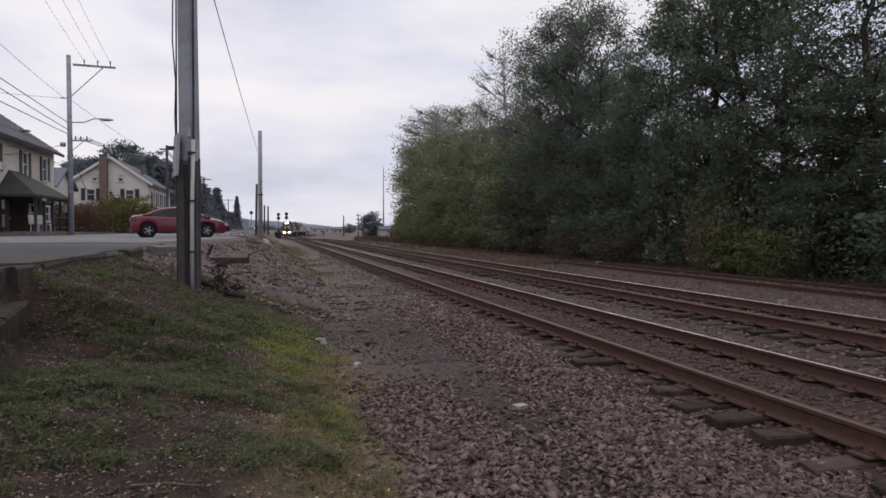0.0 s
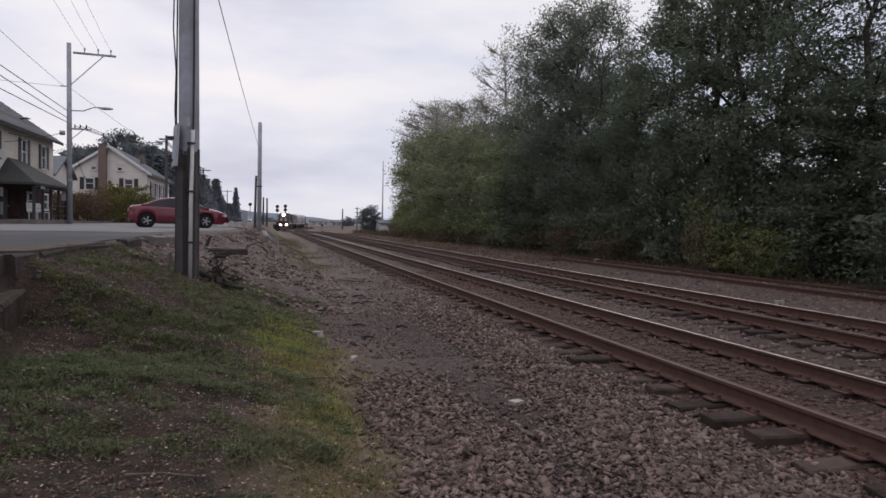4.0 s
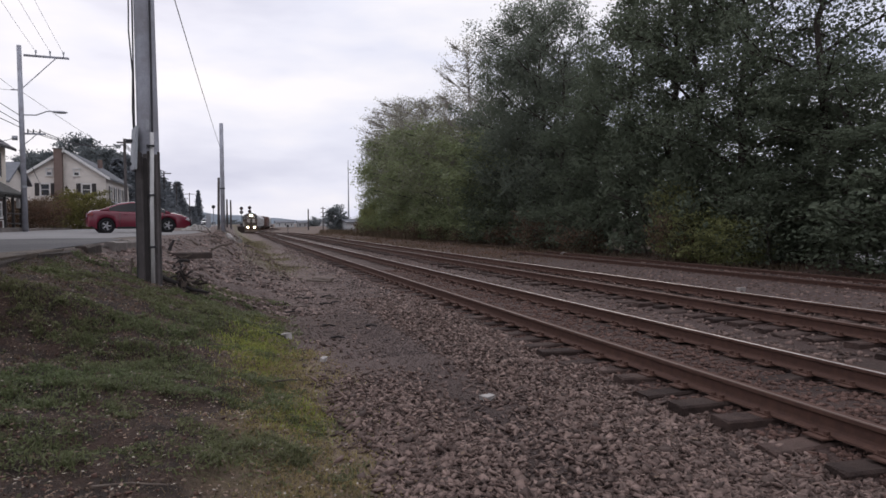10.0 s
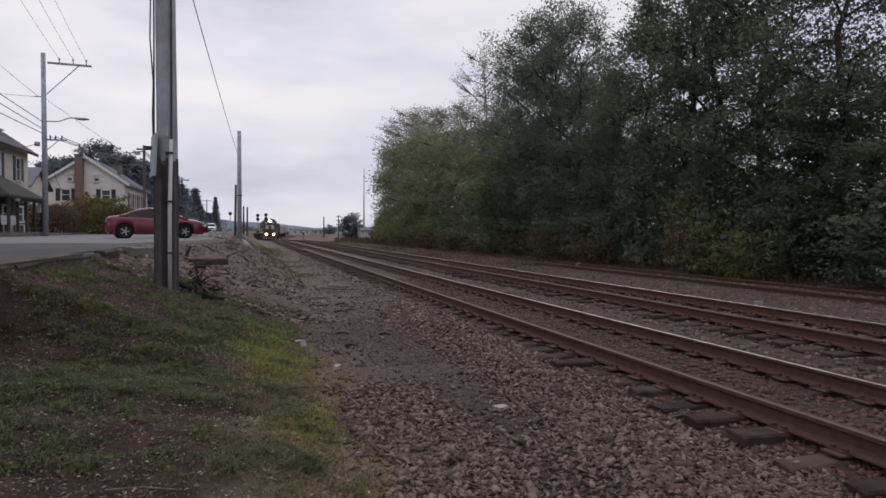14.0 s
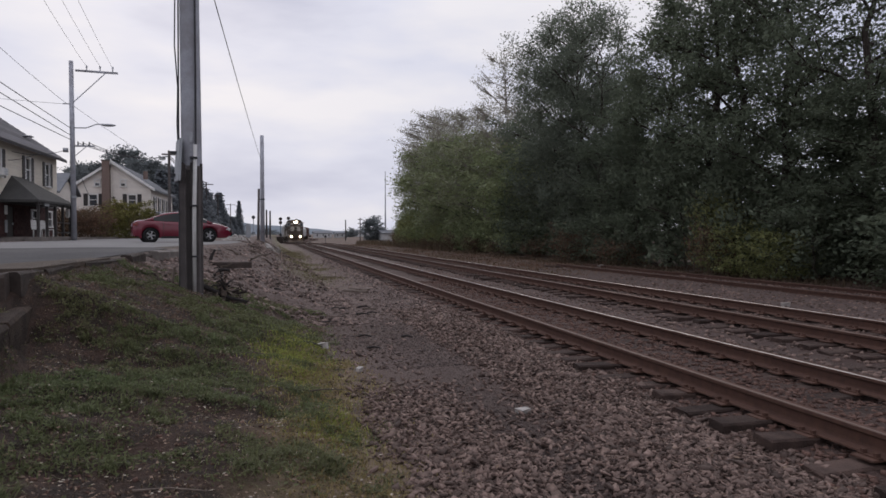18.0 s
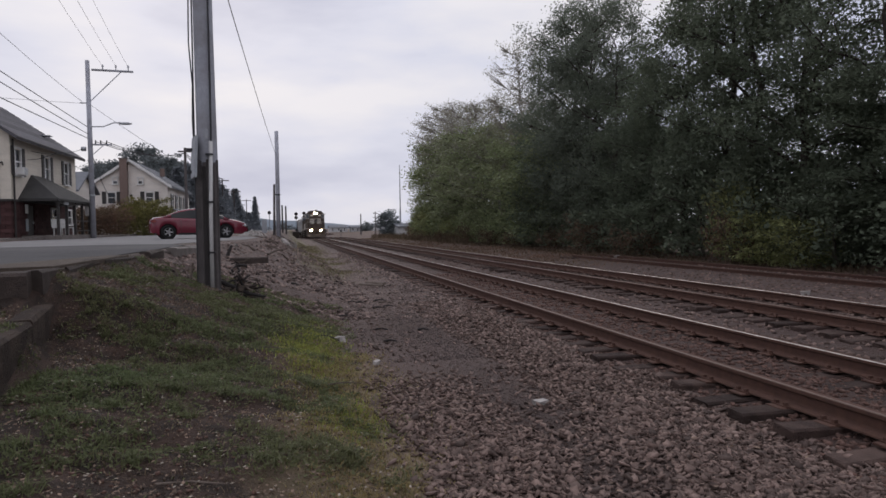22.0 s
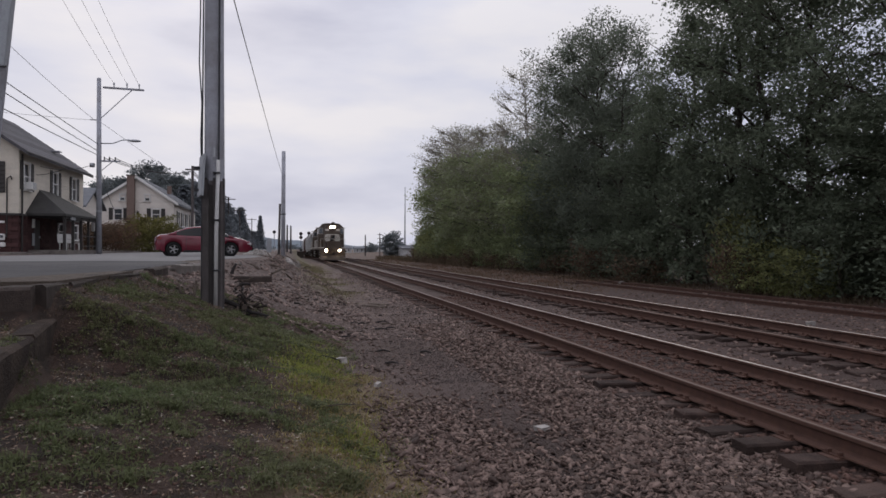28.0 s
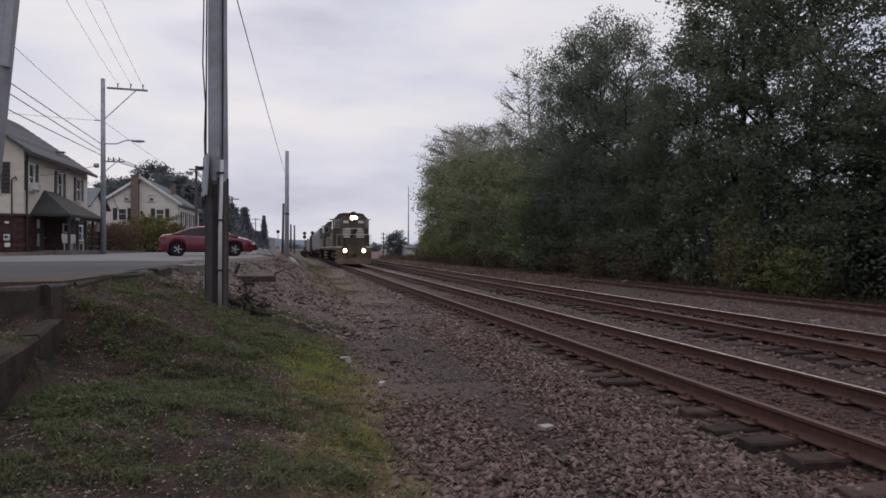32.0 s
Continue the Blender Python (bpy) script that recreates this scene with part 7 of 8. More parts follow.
# ---- train: each vehicle's own space has its middle at the rail top, its front towards -y ----
def truck(parent, y, axles, keep):
    """A bogie: side frames, springs, and wheelsets that turn about their axle."""
    span = 1.35 if axles == 2 else 1.75
    for s in (-1, 1):
        bm = box((s * 1.02, y, 0.72), (0.14, span * 2 * 0.9 + 0.5, 0.30), bevel=0.04)
        for k in (-0.35, 0.0, 0.35):
            add_tube(bm, (s * 1.05, y + k, 0.5), (s * 1.05, y + k, 0.85), 0.1, 0.1, 8)
        add_box(bm, (s * 1.02, y, 0.48), (0.12, 1.1, 0.22), None, 0.04)
        part("truck_frame", bm, M["loco_dirty"], parent)
    offs = (-span, span) if axles == 2 else (-span, 0, span)
    for o in offs:
        w = part("wheelset", tube((-0.95, 0, 0), (0.95, 0, 0), 0.09, 0.09, 10), M["loco_dirty"], parent)
        w.matrix_basis = pose(0, y + o, 0.5)
        for s in (-1, 1):
            bm = tube((s * 0.69, 0, 0), (s * 0.82, 0, 0), 0.5, 0.5, 24)
            add_tube(bm, (s * 0.66, 0, 0), (s * 0.69, 0, 0), 0.53, 0.53, 24)
            for k in range(4):
                add_box(bm, (s * 0.83, 0, 0.28), (0.02, 0.10, 0.14), pose(0, 0, 0, 90 * k))
            part("wheel_disc", bm, M["rail_rust"], w)
        keep.append(w)


WHEELSETS = []


def coupler(parent, y, s):
    bm = box((0, y + s * 0.25, 0.85), (0.18, 0.7, 0.22), bevel=0.04)
    add_box(bm, (0.05, y + s * 0.62, 0.85), (0.30, 0.24, 0.30), None, 0.06)
    part("coupler", bm, M["loco_dirty"], parent)


def ring_hood(x, y, z, r, depth):
    """A short open tube added round a lamp to keep its light off the body, its mouth towards -y."""
    bm = bmesh.new()
    rings = [[bm.verts.new((x + math.cos(2 * math.pi * k / 20) * q, v, z + math.sin(2 * math.pi * k / 20) * q)) for k in range(20)]
             for q, v in ((r, y), (r, y - depth), (r + 0.02, y - depth), (r + 0.02, y))]
    for a, b in zip(rings, rings[1:]):
        for k in range(20):
            bm.faces.new((a[k], a[(k + 1) % 20], b[(k + 1) % 20], b[k]))
    bmesh.ops.recalc_face_normals(bm, faces=bm.faces)
    return bm


def locomotive(label, lead):
    """A four-axle road switcher with a high short hood, cab, long hood, walkways and rails."""
    L = 18.0
    t = empty("locomotive", pose(0, 0, 0), label, "locomotive", "train")
    f = -L / 2 + 0.6
    part("frame", box((0, 0, 1.42), (2.95, L - 1.2, 0.30), bevel=0.02), M["loco"], t)
    part("sill_stripe", box((0, 0, 1.52), (3.0, L - 1.15, 0.07)), M["stripe"], t, "worn white stripe along the walkway sill")
    part("fuel_tank", box((0, 0, 0.85), (2.5, 4.6, 0.85), bevel=0.16), M["loco_dirty"], t)
    for s in (-1, 1):
        y = s * (L / 2 - 0.62)
        part("pilot", box((0, y, 0.82), (2.9, 0.12, 1.25), bevel=0.03), M["loco"], t)
        part("anticlimber", box((0, y + s * 0.12, 1.45), (2.0, 0.25, 0.22), bevel=0.04), M["loco"], t)
        for sx in (-1, 1):
            st = part("step_well", box((sx * 1.33, y - s * 0.45, 0.8), (0.28, 0.62, 1.1)), M["loco_dirty"], t)
            for k in range(4):
                part("step", box((sx * 1.4, y - s * 0.45, 0.4 + 0.3 * k), (0.24, 0.66, 0.04)), M["stripe"], st)
            part("corner_handrail", tube((sx * 1.4, y, 1.5), (sx * 1.4, y, 2.55), 0.022, 0.022, 8), M["handrail"], t)
        bm = bmesh.new()
        add_path(bm, [(-1.4, y, 2.55), (-0.5, y + s * 0.05, 2.55), (0.5, y + s * 0.05, 2.55), (1.4, y, 2.55)], 0.022, 6)
        part("end_handrail", bm, M["handrail"], t)
        part("mu_hoses", tube((-0.6, y + s * 0.1, 1.2), (-0.55, y + s * 0.16, 0.6), 0.03, 0.03, 6), M["trim_black"], t)
        part("plow", prism([(y, 0.62), (y + s * 0.35, 0.12), (y + s * 0.38, 0.12), (y + s * 0.1, 0.62)], "x", -1.4, 1.4), M["loco"], t)
        coupler(t, y, s)

    def hood(name, y0, y1, hw, z0, z1, ch):
        pts = [(-hw, z0), (-hw, z1 - ch), (-hw + ch, z1), (hw - ch, z1), (hw, z1 - ch), (hw, z0)]
        return part(name, prism(pts, "y", y0, y1), M["loco"], t)

    sh = hood("short_hood", f + 0.55, f + 2.75, 0.93, 1.57, 4.16, 0.30)
    lh = hood("long_hood", f + 5.0, L / 2 - 1.3, 0.92, 1.57, 4.1, 0.26)
    cab = hood("cab", f + 2.75, f + 5.0, 1.53, 1.57, 4.40, 0.50)
    part("cab_roof", prism([(-1.1, 4.38), (-0.7, 4.48), (0.7, 4.48), (1.1, 4.38)], "y", f + 2.65, f + 5.1), M["loco"], cab)
    for s in (-1, 1):
        part("cab_window", box((s * 1.22, f + 2.73, 3.55), (0.42, 0.04, 0.62), bevel=0.01), M["pane"], cab)
        part("window_gasket", box((s * 1.22, f + 2.745, 3.55), (0.50, 0.02, 0.70)), M["handrail"], cab)
        part("side_window", box((s * 1.53, f + 3.5, 3.45), (0.04, 0.8, 0.7)), M["pane"], cab)
        part("side_window", box((s * 1.53, f + 4.4, 3.45), (0.04, 0.6, 0.7)), M["pane"], cab)
        part("sun_visor", box((s * 1.62, f + 3.9, 3.95), (0.3, 1.7, 0.03), pose(0, 0, 0)), M["loco"], cab)
        bm = bmesh.new()
        add_path(bm, [(s * 1.45, f + 5.1, 2.5), (s * 1.45, 0, 2.5), (s * 1.45, L / 2 - 1.0, 2.5)], 0.02, 6)
        part("side_handrail", bm, M["handrail"], t)
        for k in range(9):
            yy = f + 5.2 + k * (L - 7.2) / 8
            part("stanchion", tube((s * 1.45, yy, 1.55), (s * 1.45, yy, 2.5), 0.02, 0.02, 6), M["handrail"], t)
        for k in range(9):
            part("hood_door", box((s * 0.925, f + 5.8 + k * 1.15, 2.7), (0.03, 1.0, 1.7), bevel=0.008), M["loco"], lh)
        part("radiator_grille", box((s * 0.93, L / 2 - 3.0, 3.6), (0.04, 2.6, 0.8)), M["loco_dirty"], lh)
    for k in range(3):
        part("roof_fan", tube((0, 2.2 + 1.7 * k, 4.08), (0, 2.2 + 1.7 * k, 4.32), 0.6, 0.56, 18), M["loco_dirty"], lh)
    part("exhaust_stack", box((0, -0.6, 4.2), (0.7, 0.5, 0.3), bevel=0.05), M["loco_dirty"], lh)
    part("air_horn", box((0.3, f + 4.2, 4.58), (0.5, 0.4, 0.2), bevel=0.08), M["loco_dirty"], cab)
    part("bell", tube((-0.5, f + 5.6, 4.12), (-0.5, f + 5.6, 4.36), 0.2, 0.1, 12), M["loco_dirty"], lh)
    # front face of the short hood: bars with a slanted mark between, lamps
    yf = f + 0.55
    for k in range(5):
        z = 2.36 + 0.16 * k
        part("nose_stripe", box((-0.56, yf - 0.012, z), (0.64 - 0.06 * abs(k - 2) * (k < 2), 0.02, 0.085)), M["stripe"], sh)
        part("nose_stripe", box((0.56, yf - 0.012, z), (0.64 - 0.06 * abs(k - 2) * (k > 2), 0.02, 0.085)), M["stripe"], sh)
    part("nose_emblem", prism([(-0.28, 2.32), (-0.05, 2.32), (0.12, 2.64), (0.28, 2.74), (0.30, 3.04), (0.05, 3.04), (-0.02, 2.79), (-0.2, 2.64)], "y", yf - 0.025, yf - 0.004), M["trim_black"], sh, "plain dark slanted emblem shape")
    part("nose_emblem_band", box((0, yf - 0.008, 3.08), (1.4, 0.012, 0.05)), M["stripe"], sh)
    part("number_board", box((-0.62, yf - 0.02, 3.62), (0.44, 0.05, 0.22)), M["stripe"], sh, "plain pale number board")
    part("number_board", box((0.62, yf - 0.02, 3.62), (0.44, 0.05, 0.22)), M["stripe"], sh, "plain pale number board")
    hl = part("headlight_housing", box((0, yf - 0.06, 3.96), (0.62, 0.14, 0.34), bevel=0.05), M["loco"], sh)
    lamp = M["beam"] if lead else M["lamp_clear"]
    for s in (-1, 1):
        part("headlight", tube((s * 0.15, yf - 0.12, 3.96), (s * 0.15, yf - 0.15, 3.96), 0.125, 0.125, 16), lamp, hl)
        part("lamp_hood", ring_hood(s * 0.15, yf - 0.12, 3.96, 0.135, 0.14), M["loco"], hl)
        dl = part("ditch_light_housing", box((s * 0.76, -L / 2 + 0.42, 1.22), (0.32, 0.3, 0.34), bevel=0.05), M["loco"], t)
        part("ditch_light", tube((s * 0.76, -L / 2 + 0.26, 1.22), (s * 0.76, -L / 2 + 0.23, 1.22), 0.125, 0.125, 16), lamp, dl)
        part("lamp_hood", ring_hood(s * 0.76, -L / 2 + 0.26, 1.22, 0.135, 0.30), M["loco"], dl)
    part("nose_door", box((0.0, yf - 0.004, 1.93), (0.7, 0.012, 0.62), bevel=0.004), M["loco"], sh)
    part("brake_stand", tube((-0.7, yf - 0.1, 1.57), (-0.7, yf - 0.1, 2.2), 0.05, 0.05, 8), M["loco_dirty"], t)
    truck(t, -L / 2 + 4.2, 2, WHEELSETS)
    truck(t, L / 2 - 4.2, 2, WHEELSETS)
    return t


def covered_hopper(label, paint):
    L = 15.5
    t = empty("hopper_car", pose(0, 0, 0), label, "freight car", "train")
    side = [(-1.35, 1.3), (-1.5, 1.9), (-1.52, 3.6), (-1.3, 4.15), (-0.6, 4.4), (0.6, 4.4), (1.3, 4.15), (1.52, 3.6), (1.5, 1.9), (1.35, 1.3)]
    part("body", prism(side, "y", -L / 2 + 1.0, L / 2 - 1.0), paint, t)
    part("frame", box((0, 0, 1.15), (2.4, L - 0.8, 0.28)), M["loco_dirty"], t)
    for k in range(13):
        y = -L / 2 + 1.2 + k * (L - 2.4) / 12
        for s in (-1, 1):
            part("side_post", box((s * 1.54, y, 2.65), (0.08, 0.1, 1.95)), paint, t)
    for k in range(3):
        y = -4.2 + 4.2 * k
        bm = bmesh.new()
        bmesh.ops.create_cone(bm, cap_ends=True, segments=4, radius1=0.5, radius2=1.9, depth=0.95, matrix=pose(0, y, 0.85, 0, 0, 45))
        part("chute", bm, paint, t)
    part("roof_walk", box((0, 0, 4.46), (0.9, L - 1.6, 0.05)), M["metal"], t)
    for k in range(4):
        part("roof_hatch", tube((0, -5.2 + 3.45 * k, 4.4), (0, -5.2 + 3.45 * k, 4.6), 0.42, 0.38, 14), paint, t)
    for s in (-1, 1):
        part("end_sheet", prism([(s * (L / 2 - 1.0), 4.1), (s * (L / 2 - 1.0), 1.6), (s * (L / 2 - 2.4), 1.3), (s * (L / 2 - 2.4), 4.1)], "x", -1.35, 1.35), paint, t)
        part("end_platform", box((0, s * (L / 2 - 0.55), 1.2), (2.8, 0.8, 0.16)), M["loco_dirty"], t)
        for sx in (-1, 1):
            bm = bmesh.new()
            for x in (-0.2, 0.2):
                add_tube(bm, (sx * 1.3 + x, s * (L / 2 - 0.9), 1.2), (sx * 1.3 + x, s * (L / 2 - 0.9), 4.2), 0.02, 0.02, 6)
            for k in range(8):
                add_tube(bm, (sx * 1.3 - 0.2, s * (L / 2 - 0.9), 1.4 + 0.36 * k), (sx * 1.3 + 0.2, s * (L / 2 - 0.9), 1.4 + 0.36 * k), 0.015, 0.015, 6)
            part("ladder", bm, M["metal"], t)
        coupler(t, s * (L / 2 - 0.4), s)
    truck(t, -L / 2 + 2.4, 2, [])
    truck(t, L / 2 - 2.4, 2, [])
    return t


def boxcar(label):
    L = 16.5
    t = empty("boxcar", pose(0, 0, 0), label, "freight car", "train")
    part("body", prism([(-1.5, 1.1), (-1.52, 4.25), (-1.2, 4.45), (0, 4.6), (1.2, 4.45), (1.52, 4.25), (1.5, 1.1)], "y", -L / 2 + 0.6, L / 2 - 0.6), M["boxcar"], t)
    for s in (-1, 1):
        d = part("sliding_door", box((s * 1.55, 0.4, 2.65), (0.08, 3.0, 3.0), bevel=0.02), M["boxcar"], t)
        part("door_bar", box((s * 1.61, 0.4, 2.2), (0.04, 0.06, 2.0)), M["metal"], d)
        for k in range(10):
            y = -L / 2 + 1.0 + k * (L - 2.0) / 9
            part("side_rib", box((s * 1.54, y, 2.7), (0.06, 0.12, 3.0)), M["boxcar"], t)
        for k in range(7):
            part("end_rib", box((0, s * (L / 2 - 0.58), 1.5 + 0.4 * k), (2.9, 0.1, 0.16), bevel=0.03), M["boxcar"], t)
        coupler(t, s * (L / 2 - 0.4), s)
    part("frame", box((0, 0, 0.98), (2.3, L - 1.0, 0.25)), M["loco_dirty"], t)
    truck(t, -L / 2 + 2.3, 2, [])
    truck(t, L / 2 - 2.3, 2, [])
    return t


lead = locomotive("black locomotive with white nose stripes and lit headlights", True)
trail = locomotive("black second locomotive coupled behind the leading one", False)
hop = covered_hopper("pale grey covered hopper car in the train", M["hopper"])
box1 = boxcar("rusty brown boxcar in the train")
# the middle of each vehicle, in metres behind the leading coupler
TRAIN = [(lead, 9.0), (trail, 27.2), (hop, 44.2), (copy_thing(hop, pose(0, 0, 0)), 60.3)]
TRAIN += [(box1, 76.9), (copy_thing(hop, pose(0, 0, 0)), 93.5), (copy_thing(hop, pose(0, 0, 0)), 109.6)]
TRAIN += [(copy_thing(box1, pose(0, 0, 0)), 126.2), (copy_thing(hop, pose(0, 0, 0)), 142.8)]


# ---- grass, fallen leaves, dead wood on the bank ----
def bank_cover():
    rs = np.random.RandomState(31)

    def spots(n, x0, x1, y0, y1, keep, power=1.0):
        x = rs.uniform(x0, x1, n)
        y = y0 + (y1 - y0) * rs.uniform(0, 1, n) ** power
        k = rs.uniform(0, 1, n) < keep(x, y)
        return x[k], y[k]

    def tufty(x, y, s, seed):
        return np.clip(0.45 + 1.3 * patchy(x, y, s, seed), 0.03, 1)

    def on_bank(x, y):
        return ((x > bank_edge(y) + 0.06) | ((y < 7.6) & (x > -3.6))) & (x < bank_toe(y) + 0.12 + 0.35 * patchy(x, y, 0.7, 3.0))

    def green(x, y):
        """How grassy a spot of the bank is: a broad belt down its middle, patches elsewhere, bare earth between."""
        belt = np.exp(-((x + 0.55 - 0.12 * (y - 9)) / 0.75) ** 2 - ((y - 9.6) / 3.0) ** 2) + 0.16 * smooth01((-0.5 - x) / 0.6) * smooth01((7.5 - y) / 1.5)
        return np.clip(0.95 * belt + 1.3 * (patchy(x, y, 0.5, 1.0) + 0.14) + 0.9 * patchy(x, y, 0.2, 6.0), 0.02, 1)

    x, y = spots(260000, -3.4, 1.1, 1.6, 14.2, lambda x, y: on_bank(x, y) * green(x, y) * 0.30, 1.2)
    h = rs.uniform(0.02, 0.07, len(x)) * (0.5 + 0.7 * green(x, y))
    ob = blades("bank_grass", x, y, land(x, y) - 0.005, h, rs.uniform(0.002, 0.0045, len(x)) * (1 + 0.1 * y), M["grass"], 41, 2.2)
    tagged(ob, "short green grass and weeds in patches on the bank", "grass", kind="stuff")
    x, y = spots(80000, -0.8, 1.2, 4.6, 12.0, lambda x, y: (np.exp(-((x - 0.30) / 0.34) ** 2 - ((y - 8.9) / 1.35) ** 2) + 0.5 * np.exp(-((x - 0.52) / 0.22) ** 2 - ((y - 5.6) / 0.5) ** 2)) * (0.3 + 0.7 * tufty(x, y, 0.5, 8.0)), 1.0)
    ob = blades("toe_grass", x, y, land(x, y) - 0.005, rs.uniform(0.03, 0.075, len(x)), rs.uniform(0.002, 0.004, len(x)) * (1 + 0.08 * y), M["grass_bright"], 42, 1.5)
    tagged(ob, "bright yellow-green grass along the foot of the bank", "grass", kind="stuff")
    x, y = spots(85000, -0.5, 1.4, 2.5, 9.0, lambda x, y: np.exp(-((x - 0.55) / 0.38) ** 2) * (0.25 + 0.75 * tufty(x, y, 0.5, 18.0)), 1.1)
    ob = blades("toe_grass", x, y, land(x, y) - 0.005, rs.uniform(0.015, 0.05, len(x)), rs.uniform(0.002, 0.004, len(x)) * (1 + 0.08 * y), M["grass_olive"], 47, 1.8)
    tagged(ob, "olive brown matted grass along the foot of the bank", "grass", kind="stuff")
    x, y = spots(42000, -3.4, 1.1, 1.6, 13.5, lambda x, y: (x < bank_toe(y)) * ((x > bank_edge(y) + 0.04) | (y < 7.5)) * tufty(x, y, 0.35, 11.0) * 0.6, 1.2)
    ob = blades("dry_grass", x, y, land(x, y) - 0.004, rs.uniform(0.02, 0.06, len(x)), rs.uniform(0.0018, 0.0035, len(x)) * (1 + 0.08 * y), M["grass_dry"], 43, 1.6)
    tagged(ob, "dry brown grass and stalks lying on the bank", "grass", kind="stuff")
    # low broad-leaved weeds and dark mulch
    for n, m, size, lift, label, seed in ((90000, "weed", (0.014, 0.042), 0.025, "low dark green weeds covering the bank in patches", 55), (42000, "litter", (0.008, 0.028), 0.012, "brown leaf mould on the bank", 56)):
        x, y = spots(n, -3.3, 1.0, 1.8, 13.8, lambda x, y: (x < bank_toe(y) - 0.05) * ((x > bank_edge(y) + 0.04) | (y < 7.5)) * (green(x, y) * 0.75 if m == "weed" else 1.0 - 0.8 * green(x, y)), 1.2)
        r2 = np.random.RandomState(seed)
        v, f = leaf_cards(np.zeros((len(x), 3)), r2.uniform(*size, len(x)) * (1 + 0.05 * y), r2)
        v = v.reshape(-1, 4, 3)
        v[:, :, 2] *= 0.6
        v = (v + np.stack([x, y, land(x, y) + lift], 1)[:, None, :]).reshape(-1, 3)
        tagged(array_object("bank_weeds" if m == "weed" else "leaf_mould", v, f, M[m]), label, "weeds" if m == "weed" else "fallen leaves", kind="stuff")
    # taller tufts
    tx, ty = spots(900, -2.4, 0.5, 3.5, 13, lambda x, y: on_bank(x, y) * green(x, y) ** 2, 1.0)
    k = 46
    a, d = rs.uniform(0, 6.28, (len(tx), k)), np.abs(rs.normal(0, 0.05, (len(tx), k)))
    x, y = (tx[:, None] + np.cos(a) * d).ravel(), (ty[:, None] + np.sin(a) * d).ravel()
    hh = np.repeat(rs.uniform(0.04, 0.10, len(tx)), k) * rs.uniform(0.6, 1.1, len(x))
    ob = blades("grass_tufts", x, y, land(x, y) - 0.005, hh, rs.uniform(0.003, 0.006, len(x)), M["grass"], 48, 2.0)
    tagged(ob, "tufts of longer green grass on the bank", "grass", kind="stuff")
    # thin grass on the far foot of the bank, and weeds before the wood
    x, y = spots(42000, 0.2, 3.4, 19, 70, lambda x, y: np.exp(-((x - bank_toe(y) + 0.1) / 0.8) ** 2) * smooth01((y - 20) / 8) * tufty(x, y, 1.6, 2.0), 1.2)
    ob = blades("far_grass", x, y, land(x, y) - 0.01, rs.uniform(0.04, 0.11, len(x)), rs.uniform(0.008, 0.016, len(x)), M["grass_dull"], 44, 1.4)
    tagged(ob, "olive grass along the far foot of the bank", "grass", kind="stuff")
    x, y = spots(14000, 15.6, 18.0, 12, 100, lambda x, y: tufty(x, y, 1.5, 5.0), 1.2)
    ob = blades("verge_weeds", x, y, land(x, y) - 0.01, rs.uniform(0.10, 0.30, len(x)), rs.uniform(0.01, 0.025, len(x)), M["grass_dry"], 45, 1.8)
    tagged(ob, "brown dry weeds in front of the wood", "weeds", kind="stuff")
    x, y = spots(24000, 10.6, 16.8, 24, 110, lambda x, y: (0.25 + 0.75 * tufty(x, y, 1.8, 15.0)) * smooth01((y - 23) / 9) * smooth01((x - 10.4) / 1.5), 1.3)
    ob = blades("verge_weeds", x, y, land(x, y) - 0.01, rs.uniform(0.05, 0.18, len(x)), rs.uniform(0.012, 0.03, len(x)), M["weed_red"], 49, 1.8)
    tagged(ob, "low reddish-brown weeds over the dirt before the wood", "weeds", kind="stuff")
    x, y = spots(3500, 15.6, 17.6, 60, 125, lambda x, y: tufty(x, y, 2.5, 7.0), 1.0)
    ob = blades("verge_weeds", x, y, land(x, y) - 0.01, rs.uniform(0.4, 1.0, len(x)), rs.uniform(0.02, 0.05, len(x)), M["grass_dry"], 46, 0.6)
    tagged(ob, "tall pale weeds at the end of the wood", "weeds", kind="stuff")
    # fallen leaves
    for n, m, size, seed, label in ((6500, "litter", (0.010, 0.028), 51, "fallen brown leaves scattered over the bank"), (4200, "litter_pale", (0.009, 0.024), 52, "pale fallen leaves and paper scraps on the bank")):
        x, y = spots(n, -3.2, 1.3, 2.0, 14, lambda x, y: (x < bank_toe(y) + 0.1) * ((x > bank_edge(y) + 0.04) | (y < 7.5)) * 1.0, 1.2)
        c = np.stack([x, y, land(x, y) + 0.025], 1)
        r2 = np.random.RandomState(seed)
        v, f = leaf_cards(np.zeros((len(x), 3)), r2.uniform(*size, len(x)) * 1.6, r2)
        v = v.reshape(-1, 4, 3)
        v[:, :, 2] *= 0.35
        v = (v + c[:, None, :]).reshape(-1, 3)
        ob = array_object("fallen_leaves", v, f, M[m])
        tagged(ob, label, "fallen leaves", kind="stuff")
    x, y = spots(900, 0.9, 3.6, 3, 20, lambda x, y: 0.5 + 0 * x, 1.2)
    r2 = np.random.RandomState(53)
    v, f = leaf_cards(np.zeros((len(x), 3)), r2.uniform(0.03, 0.06, len(x)), r2)
    v = v.reshape(-1, 4, 3)
    v[:, :, 2] *= 0.4
    v = (v + np.stack([x, y, land(x, y) + 0.04], 1)[:, None, :]).reshape(-1, 3)
    tagged(array_object("fallen_leaves", v, f, M["litter"]), "few brown leaves lying on the ballast", "fallen leaves", kind="stuff")


bank_cover()


